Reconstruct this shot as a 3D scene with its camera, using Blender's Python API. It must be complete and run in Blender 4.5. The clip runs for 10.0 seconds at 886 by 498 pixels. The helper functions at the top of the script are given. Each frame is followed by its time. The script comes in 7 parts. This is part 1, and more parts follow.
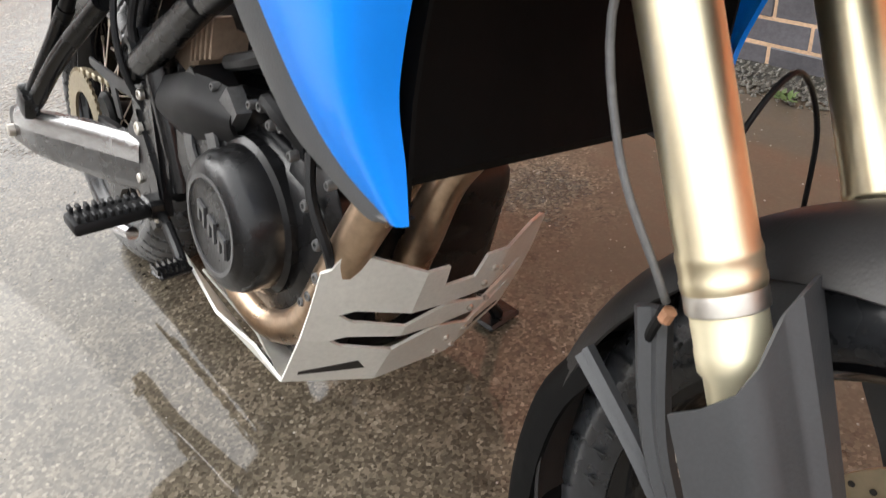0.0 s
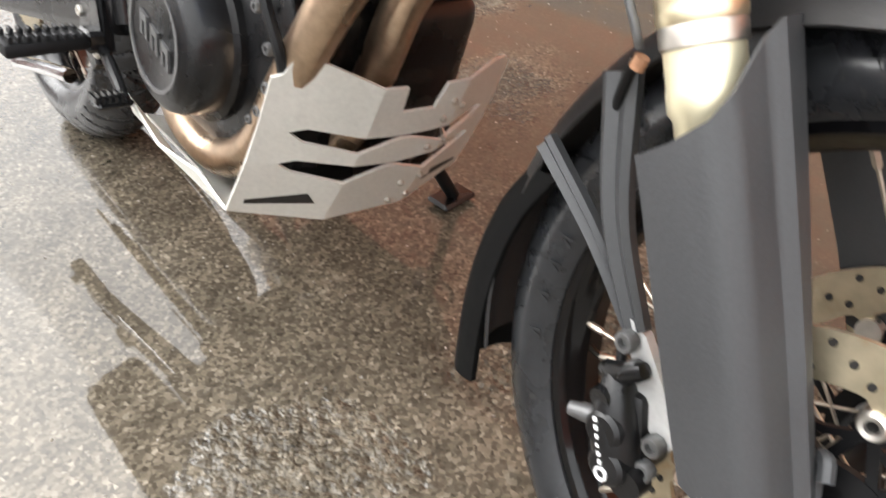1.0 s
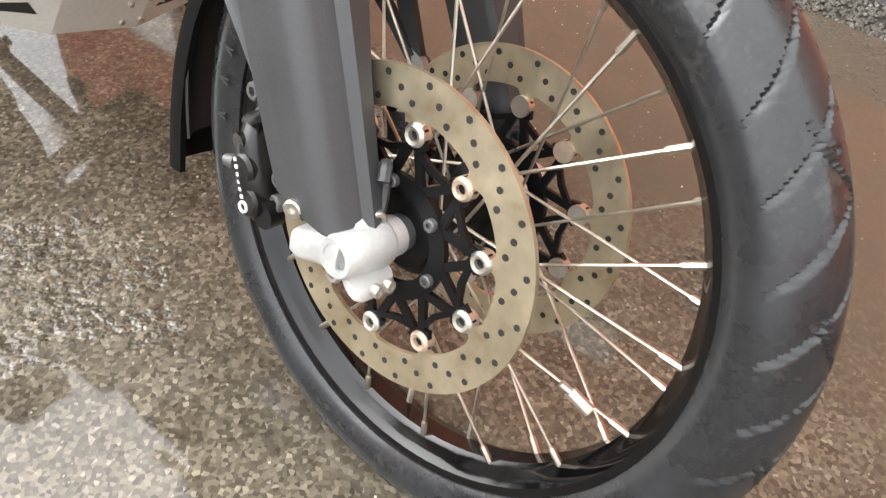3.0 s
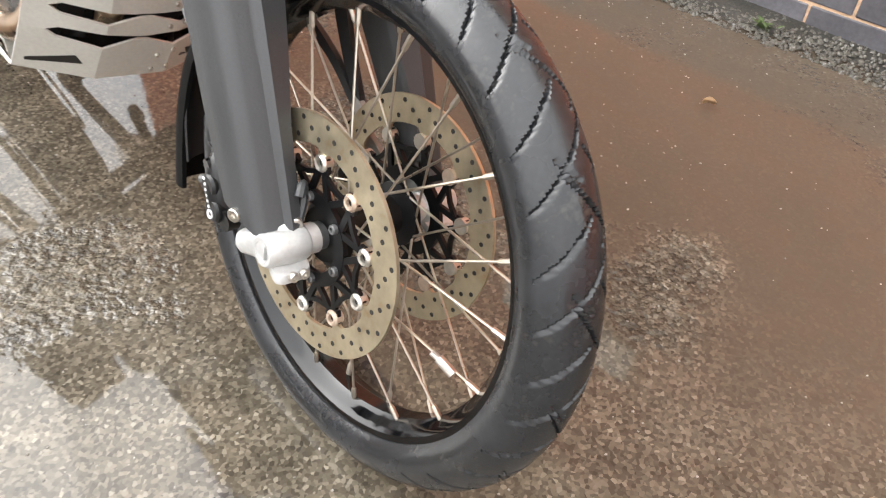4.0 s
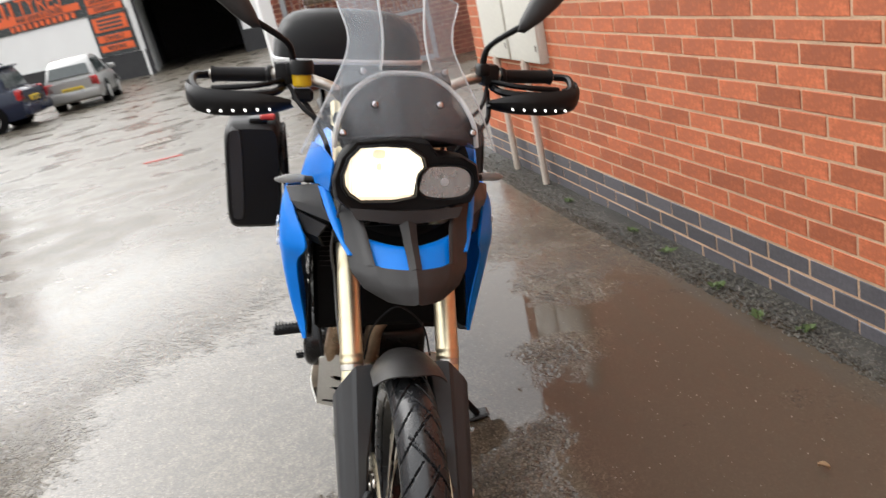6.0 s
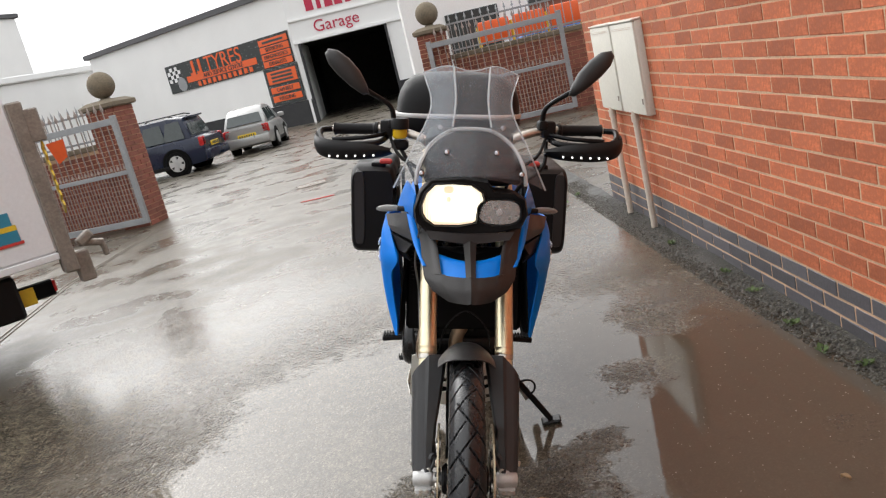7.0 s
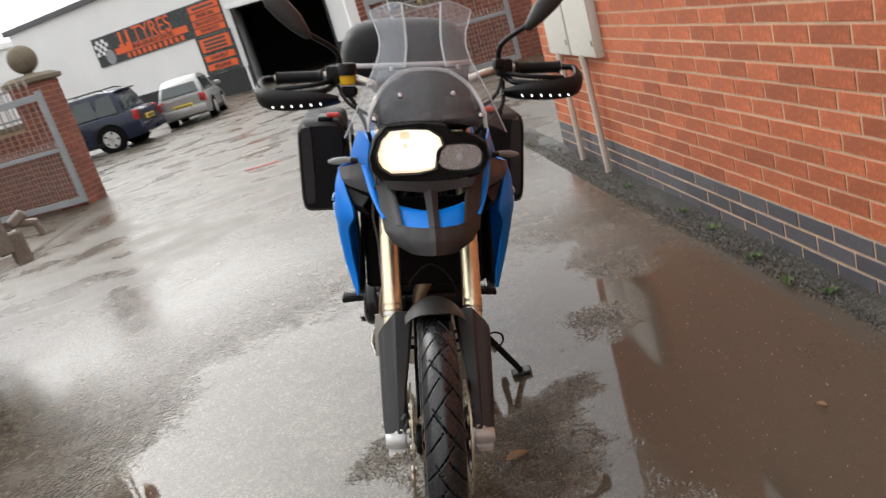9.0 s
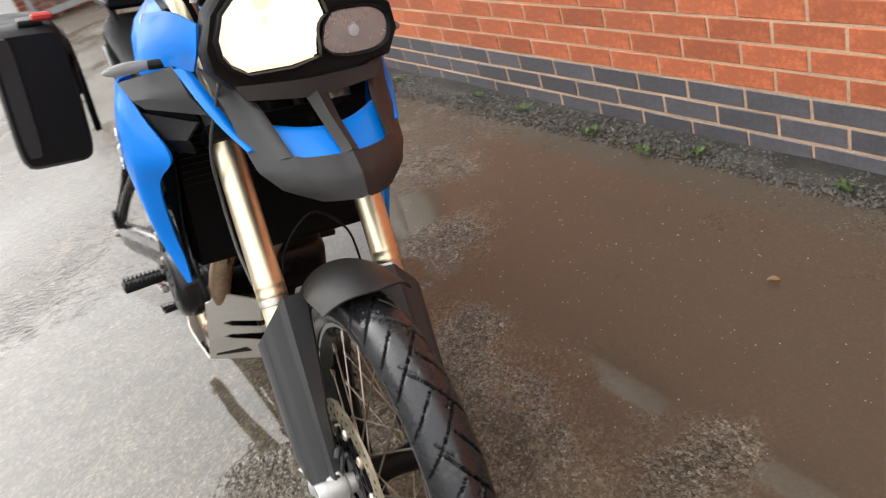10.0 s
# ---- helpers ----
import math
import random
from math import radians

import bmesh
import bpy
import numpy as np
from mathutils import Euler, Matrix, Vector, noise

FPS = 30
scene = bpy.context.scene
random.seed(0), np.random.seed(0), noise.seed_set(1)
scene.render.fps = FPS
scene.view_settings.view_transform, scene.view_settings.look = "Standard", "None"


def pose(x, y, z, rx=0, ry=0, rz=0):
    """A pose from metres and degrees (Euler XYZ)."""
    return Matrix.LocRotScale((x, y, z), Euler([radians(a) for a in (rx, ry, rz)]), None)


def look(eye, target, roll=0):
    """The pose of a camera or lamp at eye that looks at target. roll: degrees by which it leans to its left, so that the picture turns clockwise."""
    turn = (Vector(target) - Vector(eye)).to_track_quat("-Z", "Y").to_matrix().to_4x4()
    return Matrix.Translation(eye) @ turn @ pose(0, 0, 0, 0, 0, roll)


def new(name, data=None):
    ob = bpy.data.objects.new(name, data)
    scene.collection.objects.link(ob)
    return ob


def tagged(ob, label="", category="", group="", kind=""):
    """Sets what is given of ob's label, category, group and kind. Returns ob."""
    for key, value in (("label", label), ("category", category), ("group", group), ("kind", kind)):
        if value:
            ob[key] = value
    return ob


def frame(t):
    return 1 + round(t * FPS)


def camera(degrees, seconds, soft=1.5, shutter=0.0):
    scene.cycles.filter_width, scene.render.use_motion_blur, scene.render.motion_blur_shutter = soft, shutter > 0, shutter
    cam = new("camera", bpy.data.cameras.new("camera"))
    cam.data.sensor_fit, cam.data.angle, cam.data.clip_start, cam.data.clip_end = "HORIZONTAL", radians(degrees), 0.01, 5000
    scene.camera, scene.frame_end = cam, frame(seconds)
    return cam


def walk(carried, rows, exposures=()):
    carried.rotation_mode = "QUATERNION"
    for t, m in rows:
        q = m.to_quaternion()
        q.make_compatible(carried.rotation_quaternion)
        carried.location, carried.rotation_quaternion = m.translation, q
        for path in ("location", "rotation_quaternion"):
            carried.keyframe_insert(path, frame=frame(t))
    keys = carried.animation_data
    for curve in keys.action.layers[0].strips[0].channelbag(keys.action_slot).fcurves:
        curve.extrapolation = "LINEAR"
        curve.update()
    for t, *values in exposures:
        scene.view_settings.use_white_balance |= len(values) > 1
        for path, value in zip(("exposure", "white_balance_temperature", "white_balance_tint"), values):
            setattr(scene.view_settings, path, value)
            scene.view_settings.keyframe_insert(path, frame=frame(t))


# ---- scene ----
cam = camera(60.05, 10.0, soft=1.2, shutter=0.3)
# seconds, place in metres, turn in degrees
PATH = [
    (0.0, -0.3092, -0.0175, 0.9646, 53.845, 5.767, -39.382),
    (0.5, -0.3427, -0.0167, 0.8934, 52.964, 3.314, -38.066),
    (1.0, -0.3562, -0.0556, 0.8321, 50.509, 1.668, -40.581),
    (1.5, -0.3634, -0.1254, 0.7845, 48.046, -0.452, -46.806),
    (2.0, -0.3840, -0.1933, 0.7812, 46.543, -2.671, -51.521),
    (2.5, -0.3880, -0.2463, 0.8010, 45.734, -4.312, -51.995),
    (3.0, -0.3491, -0.3282, 0.8074, 45.366, -4.925, -47.692),
    (3.2, -0.3518, -0.3683, 0.8176, 45.553, -4.670, -46.419),
    (4.3, -0.3427, -0.6499, 1.0054, 46.932, 0.865, -38.653),
    (4.5, -0.2772, -0.6995, 1.0362, 47.259, 4.089, -34.207),
    (5.0, -0.1037, -0.8409, 1.1664, 53.448, 7.275, -23.162),
    (5.2, -0.0580, -0.9430, 1.2250, 57.919, 7.985, -20.630),
    (5.5, -0.0093, -1.1426, 1.3323, 63.095, 9.808, -19.045),
    (6.0, 0.1040, -1.4147, 1.4319, 69.722, 11.951, -11.726),
    (6.2, 0.1551, -1.5058, 1.4349, 71.741, 12.591, -7.670),
    (7.3, 0.2937, -2.0074, 1.4655, 75.798, 13.186, -0.010),
    (7.5, 0.3022, -2.0429, 1.4667, 75.703, 13.326, -0.051),
    (8.0, 0.3018, -2.0717, 1.4713, 75.584, 13.518, -0.096),
    (8.5, 0.2805, -2.0365, 1.4615, 74.777, 13.698, -0.674),
    (9.0, 0.2329, -1.8020, 1.4072, 71.565, 15.609, -5.022),
    (9.2, 0.2060, -1.6480, 1.3870, 68.982, 16.684, -8.889),
    (9.5, 0.1403, -1.4062, 1.3422, 64.082, 17.563, -16.520),
    (9.7, 0.0380, -1.2500, 1.2980, 61.165, 17.685, -22.474),
    (10.0, -0.0819, -1.0160, 1.3066, 57.860, 16.758, -31.234),
]
EXPOSURES = [(0.0, 1.45), (1.5, 1.98), (3.2, 1.95), (4.5, 1.75), (5.2, 1.32), (6.2, 0.85), (7.5, 0.66), (8.5, 0.62), (9.5, 0.78), (10.0, 1.1)]
walk(cam, [(t, pose(x, y, z, rx, ry, rz)) for t, x, y, z, rx, ry, rz in PATH], EXPOSURES)

# ---- world and light ----
world = bpy.data.worlds.new("sky")
scene.world = world
world.use_nodes = True
wn, wl = world.node_tree.nodes, world.node_tree.links
wn.clear()
w_out = wn.new("ShaderNodeOutputWorld")
w_bg = wn.new("ShaderNodeBackground")
w_sky = wn.new("ShaderNodeTexSky")
w_sky.sky_type = "NISHITA"
w_sky.sun_disc = False
w_sky.sun_elevation = radians(37.7)
w_sky.sun_rotation = radians(-34.5)
w_sky.dust_density = 6.0
w_sky.air_density = 1.0
w_sky.ozone_density = 1.0
w_hsv = wn.new("ShaderNodeHueSaturation")
w_hsv.inputs["Saturation"].default_value = 0.10
w_tc = wn.new("ShaderNodeTexCoord")
w_map = wn.new("ShaderNodeMapping")
w_map.inputs["Scale"].default_value = (1.0, 1.0, 2.6)
w_noise = wn.new("ShaderNodeTexNoise")
w_noise.inputs["Scale"].default_value = 2.2
w_noise.inputs["Detail"].default_value = 4.0
w_ramp = wn.new("ShaderNodeValToRGB")
w_ramp.color_ramp.elements[0].position, w_ramp.color_ramp.elements[0].color = 0.3, (0.80, 0.82, 0.85, 1)
w_ramp.color_ramp.elements[1].position, w_ramp.color_ramp.elements[1].color = 0.7, (1.1, 1.1, 1.1, 1)
w_over = wn.new("ShaderNodeMixRGB")
w_over.inputs[0].default_value = 0.8
w_scale = wn.new("ShaderNodeMixRGB")
w_scale.blend_type = "MULTIPLY"
w_scale.inputs[0].default_value = 1.0
w_scale.inputs[2].default_value = (0.16, 0.16, 0.16, 1)
wl.new(w_tc.outputs["Generated"], w_map.inputs[0])
wl.new(w_map.outputs[0], w_noise.inputs["Vector"])
wl.new(w_noise.outputs["Fac"], w_ramp.inputs[0])
wl.new(w_sky.outputs[0], w_hsv.inputs["Color"])
wl.new(w_hsv.outputs[0], w_scale.inputs[1])
wl.new(w_scale.outputs[0], w_over.inputs[1])
wl.new(w_ramp.outputs[0], w_over.inputs[2])
# the veiled sun brightens a wide part of the cloud
SUN_FROM = Vector((-5.5, 8.0, 7.5)).normalized()
w_dot = wn.new("ShaderNodeVectorMath")
w_dot.operation = "DOT_PRODUCT"
w_dot.inputs[1].default_value = SUN_FROM
wl.new(w_tc.outputs["Generated"], w_dot.inputs[0])
w_near = wn.new("ShaderNodeMapRange")
w_near.interpolation_type = "SMOOTHSTEP"
w_near.inputs["From Min"].default_value, w_near.inputs["From Max"].default_value = 0.0, 1.0
w_near.inputs["To Min"].default_value, w_near.inputs["To Max"].default_value = 0.90, 1.08
wl.new(w_dot.outputs["Value"], w_near.inputs["Value"])
w_glow = wn.new("ShaderNodeMixRGB")
w_glow.blend_type = "MULTIPLY"
w_glow.inputs[0].default_value = 1.0
wl.new(w_over.outputs[0], w_glow.inputs[1])
wl.new(w_near.outputs[0], w_glow.inputs[2])
# an overcast sky is brighter overhead than along the horizon
w_sep = wn.new("ShaderNodeSeparateXYZ")
wl.new(w_tc.outputs["Generated"], w_sep.inputs[0])
w_up = wn.new("ShaderNodeMapRange")
w_up.inputs["To Min"].default_value, w_up.inputs["To Max"].default_value = 0.80, 1.50
wl.new(w_sep.outputs["Z"], w_up.inputs["Value"])
w_dome = wn.new("ShaderNodeMixRGB")
w_dome.blend_type = "MULTIPLY"
w_dome.inputs[0].default_value = 1.0
wl.new(w_glow.outputs[0], w_dome.inputs[1])
wl.new(w_up.outputs[0], w_dome.inputs[2])
wl.new(w_dome.outputs[0], w_bg.inputs["Color"])
w_bg.inputs["Strength"].default_value = 1.0
wl.new(w_bg.outputs[0], w_out.inputs[0])

sun = new("sun", bpy.data.lights.new("sun", "SUN"))
sun.data.energy, sun.data.angle, sun.data.color = 0.45, radians(60), (1.0, 0.97, 0.93)
sun.matrix_world = look(SUN_FROM * 12, (0, 0, 0))

# ---- materials ----
def nodes_of(name):
    m = bpy.data.materials.new(name)
    m.use_nodes = True
    nt = m.node_tree
    return m, nt.nodes, nt.links, nt.nodes["Principled BSDF"]


def ramp(nodes, links, src, stops):
    r = nodes.new("ShaderNodeValToRGB")
    e = r.color_ramp.elements
    while len(e) < len(stops):
        e.new(0.5)
    for i, (p, c) in enumerate(stops):
        e[i].position = p
        e[i].color = (*c, 1) if len(c) == 3 else c
    links.new(src, r.inputs[0])
    return r


def noise_node(nodes, links, vec, scale, detail=4.0, rough=0.55):
    n = nodes.new("ShaderNodeTexNoise")
    n.inputs["Scale"].default_value, n.inputs["Detail"].default_value, n.inputs["Roughness"].default_value = scale, detail, rough
    links.new(vec, n.inputs["Vector"])
    return n


def surface(name, color, rough=0.5, metal=0.0, vary=0.15, grain=60.0, bump=0.1, wear=8.0, coat=0.0, rough_vary=0.12, spec=0.5, dirt=None, per_object=0.0):
    """A plain surface with colour and gloss varied at two scales and a fine relief. dirt: a second colour that lies in patches."""
    m, nodes, links, b = nodes_of(name)
    tc = nodes.new("ShaderNodeTexCoord").outputs["Object"]
    big = noise_node(nodes, links, tc, wear)
    fine = noise_node(nodes, links, tc, grain, 3.0)
    mix = nodes.new("ShaderNodeMath")
    mix.operation = "ADD"
    links.new(big.outputs["Fac"], mix.inputs[0])
    links.new(fine.outputs["Fac"], mix.inputs[1])
    half = nodes.new("ShaderNodeMath")
    half.operation = "MULTIPLY"
    half.inputs[1].default_value = 0.5
    links.new(mix.outputs[0], half.inputs[0])
    lo = tuple(max(0.0, c * (1 - vary)) for c in color)
    hi = tuple(min(1.0, c * (1 + vary)) for c in color)
    stops = [(0.35, lo), (0.65, hi)] if dirt is None else [(0.33, dirt), (0.45, lo), (0.68, hi)]
    col = ramp(nodes, links, half.outputs[0], stops).outputs[0]
    if per_object:
        info = nodes.new("ShaderNodeObjectInfo")
        hsv = nodes.new("ShaderNodeHueSaturation")
        mr = nodes.new("ShaderNodeMapRange")
        mr.inputs["To Min"].default_value, mr.inputs["To Max"].default_value = 1 - per_object, 1 + per_object
        isl = nodes.new("ShaderNodeNewGeometry")
        both = nodes.new("ShaderNodeMath")
        both.operation = "ADD"
        links.new(info.outputs["Random"], both.inputs[0])
        links.new(isl.outputs["Random Per Island"], both.inputs[1])
        wrap = nodes.new("ShaderNodeMath")
        wrap.operation = "FRACT"
        links.new(both.outputs[0], wrap.inputs[0])
        links.new(wrap.outputs[0], mr.inputs["Value"])
        links.new(mr.outputs[0], hsv.inputs["Value"])
        links.new(col, hsv.inputs["Color"])
        col = hsv.outputs[0]
    links.new(col, b.inputs["Base Color"])
    rr = nodes.new("ShaderNodeMapRange")
    rr.inputs["From Min"].default_value, rr.inputs["From Max"].default_value = 0.3, 0.7
    rr.inputs["To Min"].default_value, rr.inputs["To Max"].default_value = max(0.02, rough - rough_vary), min(1.0, rough + rough_vary)
    links.new(big.outputs["Fac"], rr.inputs["Value"])
    links.new(rr.outputs[0], b.inputs["Roughness"])
    b.inputs["Metallic"].default_value = metal
    b.inputs["Specular IOR Level"].default_value = spec
    b.inputs["Coat Weight"].default_value = coat
    b.inputs["Coat Roughness"].default_value = 0.05
    if bump:
        bp = nodes.new("ShaderNodeBump")
        bp.inputs["Strength"].default_value, bp.inputs["Distance"].default_value = bump, 0.002
        links.new(fine.outputs["Fac"], bp.inputs["Height"])
        links.new(bp.outputs[0], b.inputs["Normal"])
    return m


def glass(name, color=(0.9, 0.93, 0.95), rough=0.02, ior=1.15, alpha=0.25):
    """Thin clear sheet: a see-through layer with real gloss on it."""
    m, nodes, links, b = nodes_of(name)
    b.inputs["Base Color"].default_value = (*color, 1)
    b.inputs["Roughness"].default_value = rough
    b.inputs["IOR"].default_value = 1.45
    b.inputs["Alpha"].default_value = alpha
    return m


def glow(name, color, strength):
    m, nodes, links, b = nodes_of(name)
    b.inputs["Base Color"].default_value = (*color, 1)
    b.inputs["Emission Color"].default_value = (*color, 1)
    b.inputs["Emission Strength"].default_value = strength
    return m


def ground_material():
    """Asphalt under a film of water: closed and still in the puddles, broken by stones where the ground stands higher."""
    m, nodes, links, b = nodes_of("wet_asphalt")

    def math_node(op, a, c, d=None):
        n = nodes.new("ShaderNodeMath")
        n.operation = op
        for k, v in enumerate((a, c, d)):
            if v is None:
                continue
            if isinstance(v, (int, float)):
                n.inputs[k].default_value = v
            else:
                links.new(v, n.inputs[k])
        return n.outputs[0]

    def span(value, f0, f1, t0, t1, smooth=True):
        n = nodes.new("ShaderNodeMapRange")
        n.interpolation_type = "SMOOTHSTEP" if smooth else "LINEAR"
        n.inputs["From Min"].default_value, n.inputs["From Max"].default_value = f0, f1
        n.inputs["To Min"].default_value, n.inputs["To Max"].default_value = t0, t1
        links.new(value, n.inputs["Value"])
        return n.outputs[0]

    tc = nodes.new("ShaderNodeTexCoord").outputs["Object"]
    stones = nodes.new("ShaderNodeTexVoronoi")
    stones.inputs["Scale"].default_value = 165.0
    links.new(tc, stones.inputs["Vector"])
    grit = noise_node(nodes, links, tc, 160.0, 4.0, 0.7).outputs["Fac"]
    lump = noise_node(nodes, links, tc, 52.0, 2.0, 0.5).outputs["Fac"]
    small = noise_node(nodes, links, tc, 13.0, 5.0, 0.65).outputs["Fac"]
    mid = noise_node(nodes, links, tc, 3.6, 6.0, 0.62).outputs["Fac"]
    wide = noise_node(nodes, links, tc, 0.75, 4.0, 0.6).outputs["Fac"]
    bent = nodes.new("ShaderNodeVectorMath")
    bent.operation = "MULTIPLY_ADD"
    warp = noise_node(nodes, links, tc, 2.6, 4.0, 0.6)
    links.new(warp.outputs["Color"], bent.inputs[0])
    bent.inputs[1].default_value = (0.55, 0.55, 0.0)
    links.new(tc, bent.inputs[2])
    near = bent.outputs[0]

    def spot(x, y, rad, high):
        d = nodes.new("ShaderNodeVectorMath")
        d.operation = "DISTANCE"
        d.inputs[1].default_value = (x + 0.275, y + 0.275, 0.0)
        links.new(near, d.inputs[0])
        return span(d.outputs["Value"], 0.0, rad, high, 0.0)

    # stones: dark, a few pale ones
    chip = ramp(nodes, links, stones.outputs["Color"], [(0.0, (0.034, 0.030, 0.024)), (0.5, (0.090, 0.080, 0.064)), (0.80, (0.152, 0.137, 0.112)), (0.97, (0.25, 0.23, 0.195))])
    stain = ramp(nodes, links, math_node("MULTIPLY_ADD", small, 0.5, math_node("MULTIPLY", mid, 0.5)), [(0.36, (0.55, 0.525, 0.48)), (0.64, (1.3, 1.24, 1.14))])
    mul = nodes.new("ShaderNodeMixRGB")
    mul.blend_type = "MULTIPLY"
    mul.inputs[0].default_value = 1.0
    links.new(chip.outputs[0], mul.inputs[1])
    links.new(stain.outputs[0], mul.inputs[2])
    # the hollow of the puddle lies round the machine; the yard beyond is higher
    high = spot(-0.14, 0.50, 0.27, 0.58)
    for x, y, rad, hi in ((0.30, 0.42, 0.30, 0.52), (0.36, 0.16, 0.24, 0.50), (0.62, -0.18, 0.22, 0.46), (0.52, 0.62, 0.26, 0.44), (0.78, 1.10, 0.30, 0.36), (0.98, 1.65, 0.36, 0.38), (1.2, 2.4, 0.5, 0.4), (-1.35, 5.85, 0.75, -0.42), (-1.1, -0.2, 0.8, 0.42), (-1.5, -1.0, 1.0, 0.45), (-1.45, 1.0, 0.9, 0.24), (-2.2, 2.4, 1.2, 0.16)):
        high = math_node("ADD", high, spot(x, y, rad, hi))
    far = nodes.new("ShaderNodeVectorMath")
    far.operation = "DISTANCE"
    far.inputs[1].default_value = (0.1, 0.7, 0.0)
    links.new(tc, far.inputs[0])
    hollow = math_node("ADD", span(far.outputs["Value"], 0.85, 2.2, 0.34, -0.06), span(far.outputs["Value"], 2.0, 3.6, 0.0, -0.40))
    level = math_node("SUBTRACT", math_node("ADD", math_node("MULTIPLY_ADD", mid, 0.40, wide), hollow), high)
    close = span(far.outputs["Value"], 1.2, 3.2, 1.0, 0.22)
    level = math_node("ADD", level, math_node("MULTIPLY", math_node("MULTIPLY_ADD", small, 0.42, -0.21), close))
    level = math_node("ADD", level, math_node("MULTIPLY", math_node("MULTIPLY_ADD", lump, 0.24, -0.12), close))
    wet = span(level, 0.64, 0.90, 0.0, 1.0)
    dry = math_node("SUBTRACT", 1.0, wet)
    # brown silt in the water towards the wall
    side = nodes.new("ShaderNodeSeparateXYZ")
    links.new(near, side.inputs[0])
    silt = span(side.outputs[0], 0.56, 1.02, 0.10, 0.93)
    mud = nodes.new("ShaderNodeMixRGB")
    mud.inputs[2].default_value = (0.079, 0.062, 0.045, 1)
    washed = span(high, 0.05, 0.40, 1.0, 0.15)
    links.new(math_node("MULTIPLY", math_node("MULTIPLY", math_node("MULTIPLY_ADD", wet, 0.85, 0.15), silt), washed), mud.inputs[0])
    links.new(mul.outputs[0], mud.inputs[1])
    links.new(mud.outputs[0], b.inputs["Base Color"])
    # the film thins out on the higher ground
    film = math_node("MULTIPLY_ADD", small, 0.5, math_node("MULTIPLY", mid, 0.5))
    bare = math_node("MULTIPLY", span(film, 0.40, 0.60, 0.03, 0.40), close)
    broad = noise_node(nodes, links, tc, 1.3, 2.5, 0.5).outputs["Fac"]
    worn = span(broad, 0.36, 0.64, 0.18, 0.44)
    bare = math_node("ADD", bare, math_node("MULTIPLY", worn, span(far.outputs["Value"], 1.6, 5.0, 0.0, 1.0)))
    links.new(math_node("ADD", math_node("MULTIPLY", bare, dry), math_node("MULTIPLY_ADD", wet, 0.03, 0.005)), b.inputs["Roughness"])
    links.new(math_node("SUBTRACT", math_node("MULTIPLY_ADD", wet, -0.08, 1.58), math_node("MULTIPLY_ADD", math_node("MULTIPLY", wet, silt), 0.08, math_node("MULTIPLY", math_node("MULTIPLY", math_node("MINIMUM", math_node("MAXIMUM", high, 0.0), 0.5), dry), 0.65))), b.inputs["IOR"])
    h = math_node("MULTIPLY_ADD", stones.outputs["Distance"], -0.16, math_node("MULTIPLY", grit, 0.10))
    h = math_node("MULTIPLY_ADD", lump, span(far.outputs["Value"], 1.2, 3.0, 2.4, 0.20), h)
    h = math_node("MULTIPLY_ADD", small, span(far.outputs["Value"], 1.2, 3.0, 0.30, 0.0), h)
    bp = nodes.new("ShaderNodeBump")
    bp.inputs["Distance"].default_value = 0.0055
    calm = span(far.outputs["Value"], 1.2, 3.0, 0.95, 0.30)
    links.new(math_node("MULTIPLY_ADD", dry, calm, 0.005), bp.inputs["Strength"])
    links.new(h, bp.inputs["Height"])
    links.new(bp.outputs[0], b.inputs["Normal"])
    return m


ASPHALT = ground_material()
GRAVEL = surface("gravel_strip", (0.035, 0.032, 0.026), 0.5, vary=0.6, grain=140, bump=0.8, wear=9, dirt=(0.03, 0.035, 0.02))
BRICK = surface("red_brick", (0.50, 0.140, 0.060), 0.8, vary=0.22, grain=90, bump=0.5, wear=14, per_object=0.22, dirt=(0.40, 0.115, 0.055))
BLUE_BRICK = surface("blue_engineering_brick", (0.10, 0.095, 0.105), 0.55, vary=0.2, grain=90, bump=0.35, wear=12, per_object=0.2)
MORTAR = surface("mortar", (0.55, 0.37, 0.24), 0.9, vary=0.25, grain=120, bump=0.5, wear=6)
OLD_BRICK = surface("old_brown_brick", (0.22, 0.075, 0.05), 0.85, vary=0.3, grain=40, bump=0.4, wear=6, per_object=0.15)
STONE = surface("weathered_stone", (0.16, 0.13, 0.09), 0.85, vary=0.3, grain=50, bump=0.5, wear=7)
PAINT_BLUE = surface("blue_paint", (0.0, 0.195, 0.74), 0.40, vary=0.03, grain=30, bump=0.01, wear=3, coat=0.18, rough_vary=0.04, spec=0.22)
BLACK_PLASTIC = surface("black_plastic", (0.006, 0.006, 0.0065), 0.5, spec=0.22, vary=0.2, grain=350, bump=0.12, wear=10)
GREY_PLASTIC = surface("grey_plastic", (0.040, 0.041, 0.043), 0.48, vary=0.12, grain=350, bump=0.12, wear=9)
DARK_GREY = surface("dark_grey_plastic", (0.024, 0.023, 0.023), 0.48, spec=0.42, vary=0.15, grain=350, bump=0.14, wear=9)
BLACK_PAINT = surface("black_paint", (0.004, 0.004, 0.0045), 0.36, spec=0.22, vary=0.2, grain=200, bump=0.06, wear=9)
RIM_BLACK = surface("gloss_black_rim", (0.003, 0.003, 0.0035), 0.10, vary=0.2, grain=120, bump=0.02, wear=12, rough_vary=0.06, spec=0.4)
